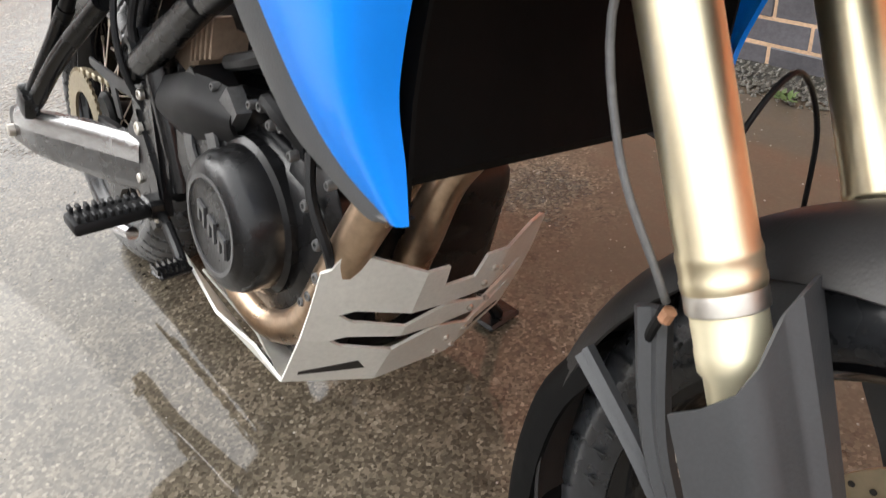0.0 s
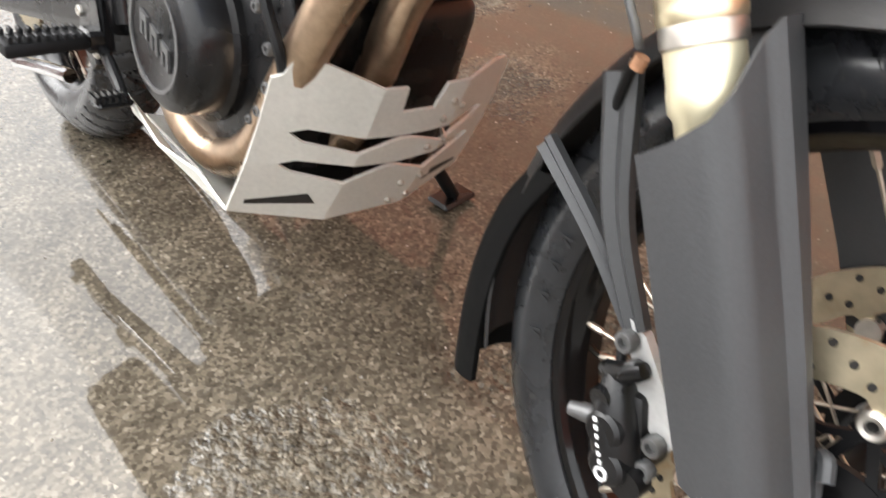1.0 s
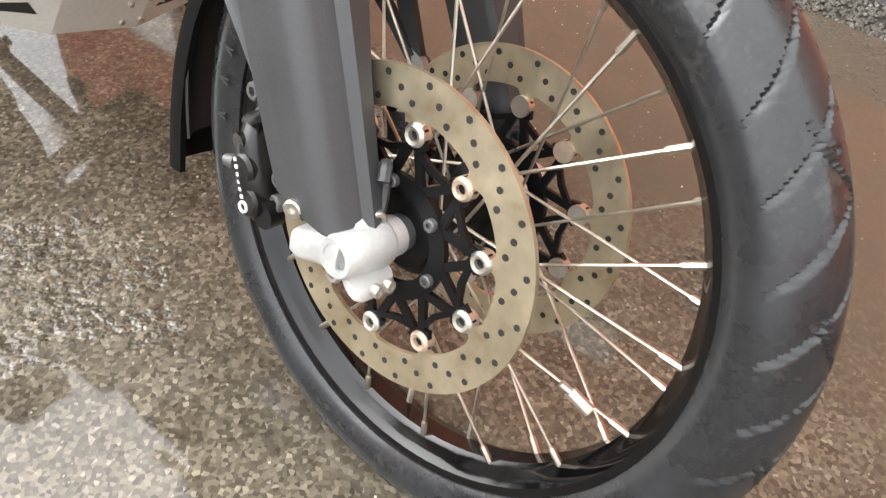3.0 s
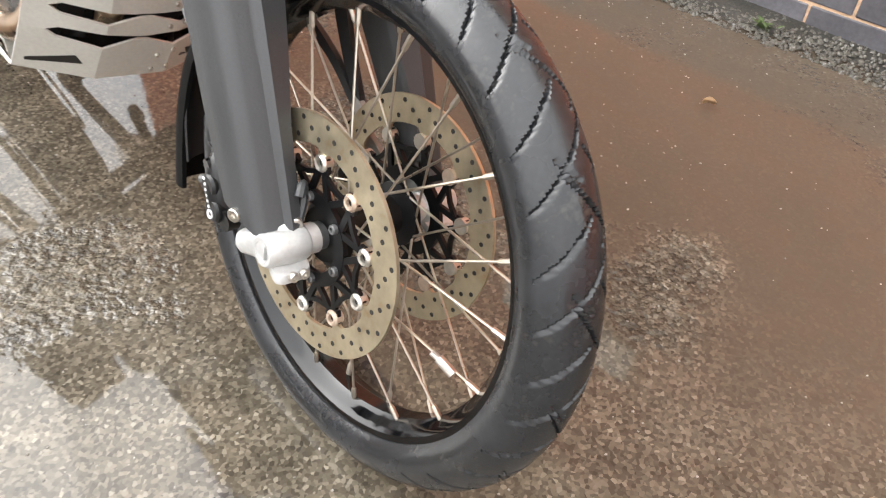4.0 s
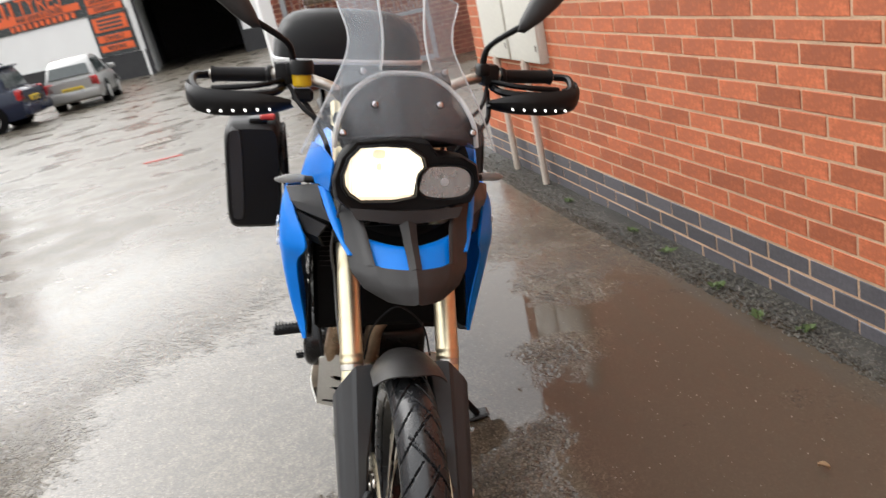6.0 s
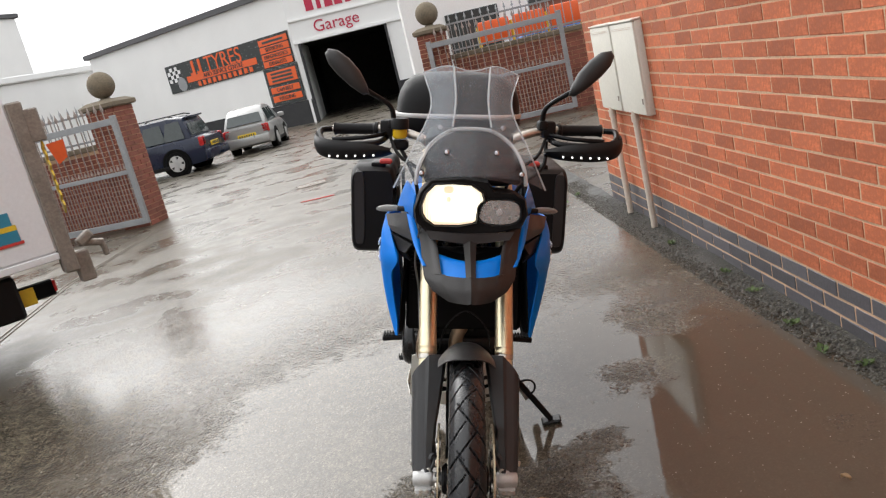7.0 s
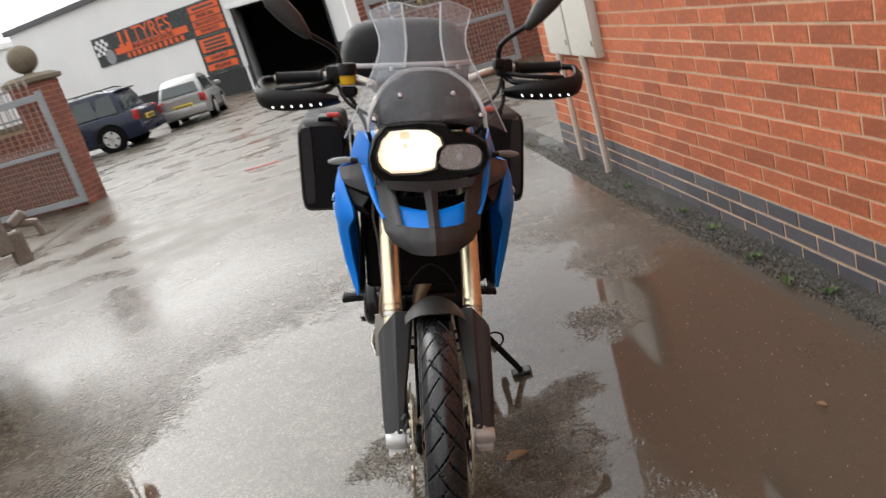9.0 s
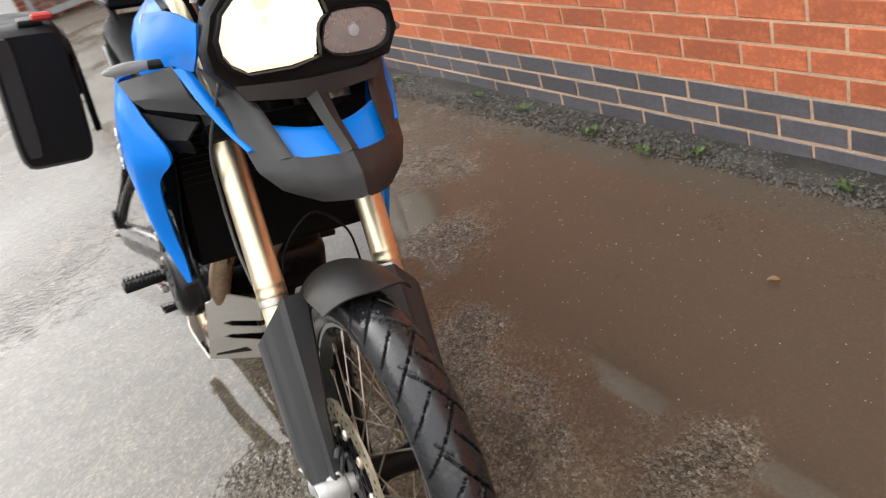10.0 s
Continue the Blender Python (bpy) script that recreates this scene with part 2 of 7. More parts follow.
ENGINE = surface("black_engine_metal", (0.005, 0.005, 0.0055), 0.27, metal=0.0, spec=0.40, vary=0.25, grain=160, bump=0.15, wear=14)
ENGINE_GREY = surface("grey_cast_metal", (0.13, 0.13, 0.13), 0.5, metal=0.6, vary=0.2, grain=160, bump=0.2, wear=16)
RUBBER = surface("tyre_rubber", (0.018, 0.019, 0.021), 0.25, vary=0.25, grain=120, bump=0.15, wear=14, dirt=(0.036, 0.035, 0.033), rough_vary=0.14)
# rubber, and the near-black that stands for shade in recess and slot
RUBBER_AND_RECESS = surface("black_rubber_and_recess", (0.003, 0.003, 0.003), 0.7, vary=0.2, grain=90, bump=0.15, spec=0.12)
GOLD = surface("gold_anodised", (0.79, 0.70, 0.49), 0.33, metal=1.0, vary=0.10, grain=40, bump=0.02, wear=6, rough_vary=0.06)
GOLD_PALE = surface("pale_gold_metal", (0.84, 0.77, 0.55), 0.42, metal=0.75, vary=0.06, grain=40, bump=0.03, wear=6)
CHROME = surface("chrome", (0.62, 0.62, 0.64), 0.10, metal=1.0, vary=0.05, grain=40, bump=0.0, wear=10, rough_vary=0.05)
STEEL = surface("stainless_steel", (0.60, 0.57, 0.52), 0.42, metal=1.0, vary=0.12, grain=120, bump=0.04, wear=18)
ALU = surface("cast_aluminium", (0.56, 0.56, 0.55), 0.5, metal=0.55, vary=0.08, grain=180, bump=0.18, wear=15)
PLATE = surface("brushed_aluminium_plate", (0.66, 0.65, 0.60), 0.46, metal=0.35, vary=0.08, grain=160, bump=0.08, wear=9)
DISC = surface("brake_disc_steel", (0.52, 0.45, 0.32), 0.40, metal=0.85, vary=0.12, grain=60, bump=0.05, wear=22, dirt=(0.42, 0.31, 0.19))
HEADER = surface("heat_tinted_steel", (0.50, 0.37, 0.26), 0.32, metal=0.95, vary=0.22, grain=60, bump=0.04, wear=9)
RUST = surface("rusty_steel", (0.26, 0.13, 0.07), 0.75, vary=0.3, grain=90, bump=0.3)
SWING = surface("bright_upper_arm", (0.34, 0.34, 0.34), 0.20, metal=0.9, vary=0.12, grain=120, bump=0.06, wear=10)
SPOKE = surface("dull_steel_spoke", (0.46, 0.41, 0.34), 0.38, metal=0.95, vary=0.15, grain=120, bump=0.03, wear=18)
RECT = surface("weathered_brown_metal", (0.30, 0.22, 0.16), 0.5, metal=0.3, vary=0.2, grain=90, bump=0.15)
CHAIN = surface("chain_steel", (0.34, 0.29, 0.20), 0.45, metal=0.8, vary=0.2, grain=120, bump=0.1)
HOLE = surface("dark_hole", (0.014, 0.012, 0.010), 0.7, vary=0.2, grain=60, bump=0.0)
SCREEN = glass("clear_screen", (0.45, 0.48, 0.52), 0.02, alpha=0.09)
SCREEN_WING = glass("screen_wing", (0.42, 0.46, 0.50), 0.04, alpha=0.15)
SCREEN_EDGE = glass("screen_edge", (0.8, 0.83, 0.85), 0.1, alpha=0.40)
SMOKE = glass("smoked_screen", (0.035, 0.035, 0.04), 0.04, alpha=0.46)
LENS = glass("lamp_lens", (0.25, 0.26, 0.27), 0.03, alpha=0.14)
IND_LENS = glass("smoked_lens", (0.26, 0.26, 0.25), 0.08, alpha=0.75)
REFLECTOR = surface("lamp_reflector", (0.78, 0.78, 0.78), 0.22, metal=0.8, vary=0.02, grain=40, bump=0.1, wear=60)


def lit_reflector():
    """The lit lamp: hottest round the bulb, warmer and fainter towards its rim, with upright flutes in the glass."""
    m, nodes, links, b = nodes_of("lit_headlamp")
    tc = nodes.new("ShaderNodeTexCoord").outputs["Object"]
    d = nodes.new("ShaderNodeVectorMath")
    d.operation = "DISTANCE"
    d.inputs[1].default_value = (-0.045, 0.130, 1.088)
    links.new(tc, d.inputs[0])
    flute = nodes.new("ShaderNodeTexWave")
    flute.inputs["Scale"].default_value, flute.inputs["Distortion"].default_value = 42.0, 0.6
    links.new(tc, flute.inputs["Vector"])
    mix = nodes.new("ShaderNodeMath")
    mix.operation = "MULTIPLY_ADD"
    mix.inputs[1].default_value = 0.020
    links.new(flute.outputs["Fac"], mix.inputs[0])
    links.new(d.outputs["Value"], mix.inputs[2])
    col = ramp(nodes, links, mix.outputs[0], [(0.030, (1.0, 0.97, 0.88)), (0.072, (0.98, 0.90, 0.72)), (0.105, (0.80, 0.62, 0.40))])
    links.new(col.outputs[0], b.inputs["Base Color"])
    links.new(col.outputs[0], b.inputs["Emission Color"])
    b.inputs["Emission Strength"].default_value = 0.66
    return m


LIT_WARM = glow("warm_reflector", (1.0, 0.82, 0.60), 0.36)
LIT = lit_reflector()
LIT_AMBER = glow("amber_bulb_glow", (1.0, 0.80, 0.55), 0.38)
LED = glow("small_lamp", (1.0, 0.98, 0.95), 1.2)
WHITE_PAINT = surface("white_render", (0.78, 0.78, 0.77), 0.75, vary=0.05, grain=30, bump=0.12, wear=0.6)
WHITE_METAL = surface("white_truck_panel", (0.74, 0.75, 0.77), 0.35, vary=0.05, grain=40, bump=0.03, wear=2)
CREAM = surface("cream_grp", (0.66, 0.64, 0.57), 0.5, vary=0.06, grain=60, bump=0.05, wear=5)
PIPE = surface("cream_pipe", (0.58, 0.50, 0.42), 0.55, vary=0.1, grain=60, bump=0.05, wear=5)
GATE_BAR = surface("rust_stained_bar", (0.34, 0.28, 0.25), 0.6, metal=0.1, vary=0.3, grain=60, bump=0.2, wear=9, dirt=(0.14, 0.07, 0.045))
GATE_STEEL = surface("galvanised_steel", (0.30, 0.31, 0.32), 0.5, metal=0.3, vary=0.15, grain=80, bump=0.1, wear=6)
TRUCK_STEEL = surface("worn_grey_steel", (0.24, 0.21, 0.18), 0.55, metal=0.3, vary=0.25, grain=60, bump=0.2, wear=8)
CAR_BLUE = surface("dark_blue_car_paint", (0.008, 0.013, 0.032), 0.28, vary=0.08, grain=30, bump=0.0, wear=2, coat=0.15, spec=0.35)
CAR_SILVER = surface("silver_car_paint", (0.34, 0.34, 0.33), 0.36, metal=0.4, vary=0.05, grain=40, bump=0.0, wear=2, coat=0.5)
CAR_GLASS = surface("dark_car_glass", (0.05, 0.06, 0.06), 0.08, vary=0.1, grain=20, bump=0.0)
CAR_RED = surface("red_tail_lamp", (0.42, 0.015, 0.015), 0.25, vary=0.1, grain=40, bump=0.0)
YELLOW = surface("yellow_plate", (0.70, 0.48, 0.03), 0.45, vary=0.06, grain=40, bump=0.02)
ORANGE = surface("orange_panel", (0.72, 0.11, 0.02), 0.5, vary=0.06, grain=40, bump=0.02)
SIGN_DARK = surface("dark_sign_panel", (0.035, 0.045, 0.045), 0.5, vary=0.3, grain=30, bump=0.02)


def dotted_board():
    """Dark board printed with a close pattern of pale dots."""
    mat, nodes, links, b = nodes_of("dotted_sign_board")
    tc = nodes.new("ShaderNodeTexCoord").outputs["Object"]
    dots = nodes.new("ShaderNodeTexVoronoi")
    dots.inputs["Scale"].default_value, dots.inputs["Randomness"].default_value = 9.0, 0.25
    links.new(tc, dots.inputs["Vector"])
    links.new(ramp(nodes, links, dots.outputs["Distance"], [(0.30, (0.26, 0.28, 0.28)), (0.42, (0.02, 0.025, 0.025))]).outputs[0], b.inputs["Base Color"])
    b.inputs["Roughness"].default_value = 0.5
    return mat


SIGN_BOARD = dotted_board()
SIGN_RED = surface("red_lettering", (0.45, 0.02, 0.06), 0.5, vary=0.05, grain=40, bump=0.0)
BLACK_PAINT_WALL = surface("dark_plinth_paint", (0.022, 0.022, 0.024), 0.7, vary=0.2, grain=40, bump=0.1, wear=3)
WHITE_MARK = surface("white_decal", (0.80, 0.80, 0.80), 0.45, vary=0.04, grain=40, bump=0.0)
BLUE_DECAL = surface("blue_decal", (0.02, 0.09, 0.35), 0.45, vary=0.05, grain=40, bump=0.0)
TEAL_DECAL = surface("teal_decal", (0.03, 0.22, 0.33), 0.45, vary=0.05, grain=40, bump=0.0)
RED_DECAL = surface("red_decal", (0.5, 0.04, 0.03), 0.45, vary=0.05, grain=40, bump=0.0)
BRAKE_FLUID = glass("amber_fluid", (0.75, 0.48, 0.02), 0.08, alpha=0.92)
WEED = surface("moss_and_weed", (0.07, 0.11, 0.03), 0.8, vary=0.4, grain=60, bump=0.2)
LEAF = surface("dead_leaf", (0.32, 0.20, 0.10), 0.6, vary=0.3, grain=60, bump=0.2)
# near-black colour carries the shade inside the open doorway
CAVE = surface("shaded_interior", (0.008, 0.008, 0.008), 0.8, vary=0.3, grain=20, bump=0.1)
ROOF_DARK = surface("dark_roof", (0.09, 0.09, 0.095), 0.7, vary=0.2, grain=20, bump=0.1)

# ---- mesh helpers ----
V = Vector


def box(bm, c, s, rot=None, bevel=0.0, seg=1):
    """A box of size s round c, turned by rot (degrees, XYZ), with rounded edges."""
    m = Matrix.Translation(c) @ (pose(0, 0, 0, *rot) if rot else Matrix()) @ Matrix.Diagonal((*s, 1))
    made = bmesh.ops.create_cube(bm, size=1.0, matrix=m)["verts"]
    if bevel:
        edges = list({e for v in made for e in v.link_edges})
        bmesh.ops.bevel(bm, geom=edges, offset=bevel, segments=seg, affect="EDGES", profile=0.5)
    return made


def basis(d):
    d = V(d).normalized()
    a = V((0, 0, 1)) if abs(d.z) < 0.9 else V((1, 0, 0))
    x = d.cross(a).normalized()
    return x, d.cross(x).normalized(), d


def rings(bm, loops, cap=True, closed=True):
    """Skin between loops of equally many points."""
    rows = [[bm.verts.new(p) for p in loop] for loop in loops]
    n = len(rows[0])
    for a, b in zip(rows, rows[1:]):
        for i in range(n if closed else n - 1):
            j = (i + 1) % n
            try:
                bm.faces.new((a[i], a[j], b[j], b[i]))
            except ValueError:
                pass
    if cap and closed:
        bm.faces.new(list(reversed(rows[0])))
        bm.faces.new(rows[-1])
    return rows


def smooth_path(pts, n=6):
    """Catmull-Rom through the points, n steps a span."""
    p = [V(q) for q in pts]
    p = [p[0] * 2 - p[1]] + p + [p[-1] * 2 - p[-2]]
    out = []
    for i in range(1, len(p) - 2):
        for k in range(n):
            t = k / n
            out.append(0.5 * (2 * p[i] + (p[i + 1] - p[i - 1]) * t + (2 * p[i - 1] - 5 * p[i] + 4 * p[i + 1] - p[i + 2]) * t * t + (3 * p[i] - p[i - 1] - 3 * p[i + 1] + p[i + 2]) * t ** 3))
    return out + [p[-2]]


def tube(bm, pts, r, seg=12, bend=0, cap=True, flat=1.0):
    """A round bar through pts; r a number or one radius a point; bend: steps of smoothing a span."""
    p = smooth_path(pts, bend) if bend else [V(q) for q in pts]
    if isinstance(r, (int, float)):
        rad = [r] * len(p)
    else:
        rad = [r[min(len(r) - 1, int(i * (len(r) - 1) / (len(p) - 1)))] if bend else r[i] for i in range(len(p))]
        if bend:
            rad = list(np.interp(np.linspace(0, 1, len(p)), np.linspace(0, 1, len(r)), r))
    x, y, _ = basis(p[1] - p[0])
    loops = []
    for i, q in enumerate(p):
        d = (p[min(i + 1, len(p) - 1)] - p[max(i - 1, 0)]).normalized()
        x = (x - d * x.dot(d)).normalized()
        y = d.cross(x)
        loops.append([q + (x * math.cos(a) + y * math.sin(a) * flat) * rad[i] for a in [2 * math.pi * k / seg for k in range(seg)]])
    rings(bm, loops, cap)


def lathe(bm, o, d, profile, seg=32, cap=True, closed=False):
    """Turn a profile of (along, radius) about the axis through o in direction d. closed: the profile is a ring of its own."""
    x, y, d = basis(d)
    prof = list(profile) + ([profile[0]] if closed else [])
    loops = [[V(o) + d * a + (x * math.cos(t) + y * math.sin(t)) * r for t in [2 * math.pi * k / seg for k in range(seg)]] for a, r in prof]
    rings(bm, loops, cap and not closed)


def slab(bm, pts, thick, normal):
    """A flat plate with the outline pts and a thickness along normal."""
    n = V(normal).normalized() * thick
    a = [bm.verts.new(V(p) - n * 0.5) for p in pts]
    b = [bm.verts.new(V(p) + n * 0.5) for p in pts]
    bm.faces.new(a)
    bm.faces.new(list(reversed(b)))
    k = len(pts)
    for i in range(k):
        j = (i + 1) % k
        bm.faces.new((a[j], a[i], b[i], b[j]))


def shell(bm, grid, thick):
    """A curved sheet over a grid of points, with a thickness."""
    g = [[V(p) for p in row] for row in grid]
    nr, nc = len(g), len(g[0])
    nor = [[None] * nc for _ in range(nr)]
    for i in range(nr):
        for j in range(nc):
            du = g[min(i + 1, nr - 1)][j] - g[max(i - 1, 0)][j]
            dv = g[i][min(j + 1, nc - 1)] - g[i][max(j - 1, 0)]
            n = du.cross(dv)
            nor[i][j] = n.normalized() if n.length > 1e-9 else V((0, 0, 1))
    top = [[bm.verts.new(g[i][j] + nor[i][j] * thick / 2) for j in range(nc)] for i in range(nr)]
    bot = [[bm.verts.new(g[i][j] - nor[i][j] * thick / 2) for j in range(nc)] for i in range(nr)]
    for i in range(nr - 1):
        for j in range(nc - 1):
            bm.faces.new((top[i][j], top[i + 1][j], top[i + 1][j + 1], top[i][j + 1]))
            bm.faces.new((bot[i][j], bot[i][j + 1], bot[i + 1][j + 1], bot[i + 1][j]))
    rim = [(i, 0) for i in range(nr)] + [(nr - 1, j) for j in range(1, nc)] + [(i, nc - 1) for i in range(nr - 2, -1, -1)] + [(0, j) for j in range(nc - 2, 0, -1)]
    for k in range(len(rim)):
        (i, j), (p, q) = rim[k], rim[(k + 1) % len(rim)]
        bm.faces.new((top[i][j], bot[i][j], bot[p][q], top[p][q]))


def resample(rows, nr, nc):
    """Smooth a coarse grid of points into nr by nc."""
    def line(pts, n):
        q = smooth_path(pts, 8)
        d = [0.0]
        for a, b in zip(q, q[1:]):
            d.append(d[-1] + (b - a).length)
        out = []
        for k in range(n):
            s = d[-1] * k / (n - 1)
            i = max(1, min(len(q) - 1, next((i for i, e in enumerate(d) if e >= s - 1e-9), len(q) - 1)))
            f = (s - d[i - 1]) / max(1e-9, d[i] - d[i - 1])
            out.append(q[i - 1].lerp(q[i], min(1, max(0, f))))
        return out
    across = [line(r, nc) for r in rows]
    cols = [line([across[i][j] for i in range(len(across))], nr) for j in range(nc)]
    return [[cols[j][i] for j in range(nc)] for i in range(nr)]


def part(name, bm, material, parent=None, label="", smooth=True, matrix=None, sharp=35):
    """Link a bmesh as one mesh object, under a thing or a part if one is given."""
    bmesh.ops.recalc_face_normals(bm, faces=bm.faces)
    me = bpy.data.meshes.new(name)
    if smooth:
        for f in bm.faces:
            f.smooth = True
        for e in bm.edges:
            if len(e.link_faces) == 2 and e.calc_face_angle(0) > radians(sharp):
                e.smooth = False
    bm.to_mesh(me)
    bm.free()
    for m in (material if isinstance(material, (list, tuple)) else [material]):
        me.materials.append(m)
    ob = new(name, me)
    if parent is not None:
        ob.parent = parent
    if matrix is not None:
        ob.matrix_local = matrix
    if label:
        ob["label"] = label
    return ob


def empty(name, m, label, category, group="", kind=""):
    ob = new(name)
    ob.empty_display_size = 0.1
    ob.matrix_world = m
    return tagged(ob, label, category, group, kind)


def share(name, ob_mesh, parent, m, label=""):
    """Another object on the same mesh."""
    ob = new(name, ob_mesh)
    ob.parent = parent
    ob.matrix_local = m
    if label:
        ob["label"] = label
    return ob


def B():
    return bmesh.new()


def mirror(pts):
    return [(-x, y, z) for x, y, z in pts]


# ---- the setting ----
WA = radians(3.97)
WALL_N, WALL_D = V((math.cos(WA), math.sin(WA), 0)), V((-math.sin(WA), math.cos(WA), 0))
WALL_O = WALL_N * 1.703
FAR_S, NEAR_S, WALL_TOP = 4.18, -9.0, 4.6


def on_wall(s, out, z):
    """s metres along the brick wall, out metres in front of it, z up."""
    return WALL_O + WALL_D * s - WALL_N * out + V((0, 0, z))


WALL_M = Matrix(((WALL_D.x, -WALL_N.x, 0, WALL_O.x), (WALL_D.y, -WALL_N.y, 0, WALL_O.y), (0, 0, 1, 0), (0, 0, 0, 1)))

bm = B()
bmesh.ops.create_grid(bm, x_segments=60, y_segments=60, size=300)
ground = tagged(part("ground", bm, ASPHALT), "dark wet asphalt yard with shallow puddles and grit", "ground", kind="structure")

bm = B()
box(bm, ((FAR_S + NEAR_S) / 2, -0.149, WALL_TOP / 2 - 0.1), (FAR_S - NEAR_S, 0.30, WALL_TOP + 0.2))
wall_east = tagged(part("wall_east", bm, MORTAR, smooth=False), "brick wall of red stretchers over dark blue engineering bricks", "wall", kind="structure")
wall_east.matrix_world = WALL_M
bm = B()
box(bm, (FAR_S - 0.16, -3.4, WALL_TOP / 2 - 0.1), (0.30, 6.1, WALL_TOP + 0.2))
wall_north = tagged(part("wall_north", bm, OLD_BRICK, smooth=False), "end wall of the brick building", "wall", kind="structure")
wall_north.matrix_world = WALL_M
bm = B()
box(bm, ((FAR_S + NEAR_S) / 2 , -3.3, WALL_TOP + 0.12), (FAR_S - NEAR_S + 0.3, 7.0, 0.2), bevel=0.02)
roof = tagged(part("roof", bm, ROOF_DARK, smooth=False), "flat dark roof of the brick building", "roof", kind="structure")
roof.matrix_world = WALL_M


def brick_rows():
    """Every brick of the wall's face: middle along the wall, height and length."""
    z0, course, pitch = 0.227, 0.075, 0.225
    k = -4
    while z0 + k * course < 2.6:
        zc = z0 + k * course + course / 2
        if zc > 0.0:
            s = 0.935 + (0.1125 if (k + 1) % 2 else 0.0) - 60 * pitch
            while s < FAR_S:
                a, b = max(s + 0.005, NEAR_S), min(s + pitch - 0.005, FAR_S + 0.004)
                if b - a > 0.03 and b > NEAR_S:
                    yield k, (a + b) / 2, zc, b - a
                s += pitch
        k += 1


def brick_mesh(name, length, material, seed):
    rnd = random.Random(seed)
    b = B()
    made = box(b, (0, 0, 0), (length + 0.002, 0.03, 0.067), bevel=0.003)
    for v in b.verts:
        v.co.x += rnd.uniform(-0.0012, 0.0012)
        v.co.z += rnd.uniform(-0.0012, 0.0012)
        v.co.y += rnd.uniform(-0.0008, 0.0008)
    me = bpy.data.meshes.new(name)
    b.to_mesh(me)
    b.free()
    me.materials.append(material)
    return me


# ---- gateway, boundary and the street beyond ----
def brick_box(bm, c, s, rot_z, course=0.075, pitch=0.225, proud=0.006, seed=1):
    """Bricks in courses over the four faces of an upright block."""
    rnd = random.Random(seed)
    n = int(s[2] / course)
    for k in range(n):
        z = c[2] - s[2] / 2 + course * (k + 0.5)
        for face in range(4):
            length, depth = (s[0], s[1]) if face % 2 == 0 else (s[1], s[0])
            ang = rot_z + 90 * face
            x = -length / 2 + (pitch / 2 if k % 2 else 0) - (pitch if k % 2 else 0)
            while x < length / 2:
                a, b = max(x, -length / 2), min(x + pitch - 0.01, length / 2)
                if b - a > 0.03:
                    m = pose(c[0], c[1], z, 0, 0, ang) @ pose((a + b) / 2, -depth / 2 - proud / 2 + rnd.uniform(-0.001, 0.001), 0)
                    bmesh.ops.create_cube(bm, size=1.0, matrix=m @ Matrix.Diagonal((b - a, proud + 0.006, course - 0.01, 1)))
                x += pitch


def gate_pillar(x, y, rz, label):
    e = empty("gate_pillar", pose(x, y, 0, 0, 0, rz), label, "pillar", "gate pillars")
    b = B()
    box(b, (0, 0, 0.89), (0.46, 0.46, 1.82))
    part("core", b, MORTAR, e, smooth=False)
    b = B()
    brick_box(b, (0, 0, 0.90), (0.46, 0.46, 1.80), 0)
    part("brickwork", b, OLD_BRICK, e, smooth=False)
    b = B()
    loops = []
    for z, h in ((1.80, 0.27), (1.82, 0.29), (1.87, 0.29), (1.92, 0.20), (1.93, 0.10)):
        loops.append([(h, h, z), (-h, h, z), (-h, -h, z), (h, -h, z)])
    rings(b, loops)
    part("capstone", b, STONE, e, "weathered stone capstone", smooth=False)
    b = B()
    lathe(b, (0, 0, 1.92), (0, 0, 1), [(0.0, 0.09), (0.03, 0.07)] + [(0.22 - 0.195 * math.cos(radians(a)), 0.195 * math.sin(radians(a))) for a in range(18, 180, 12)] + [(0.415, 0.001)], 24)
    part("ball_finial", b, STONE, e, "round stone ball finial")
    return e


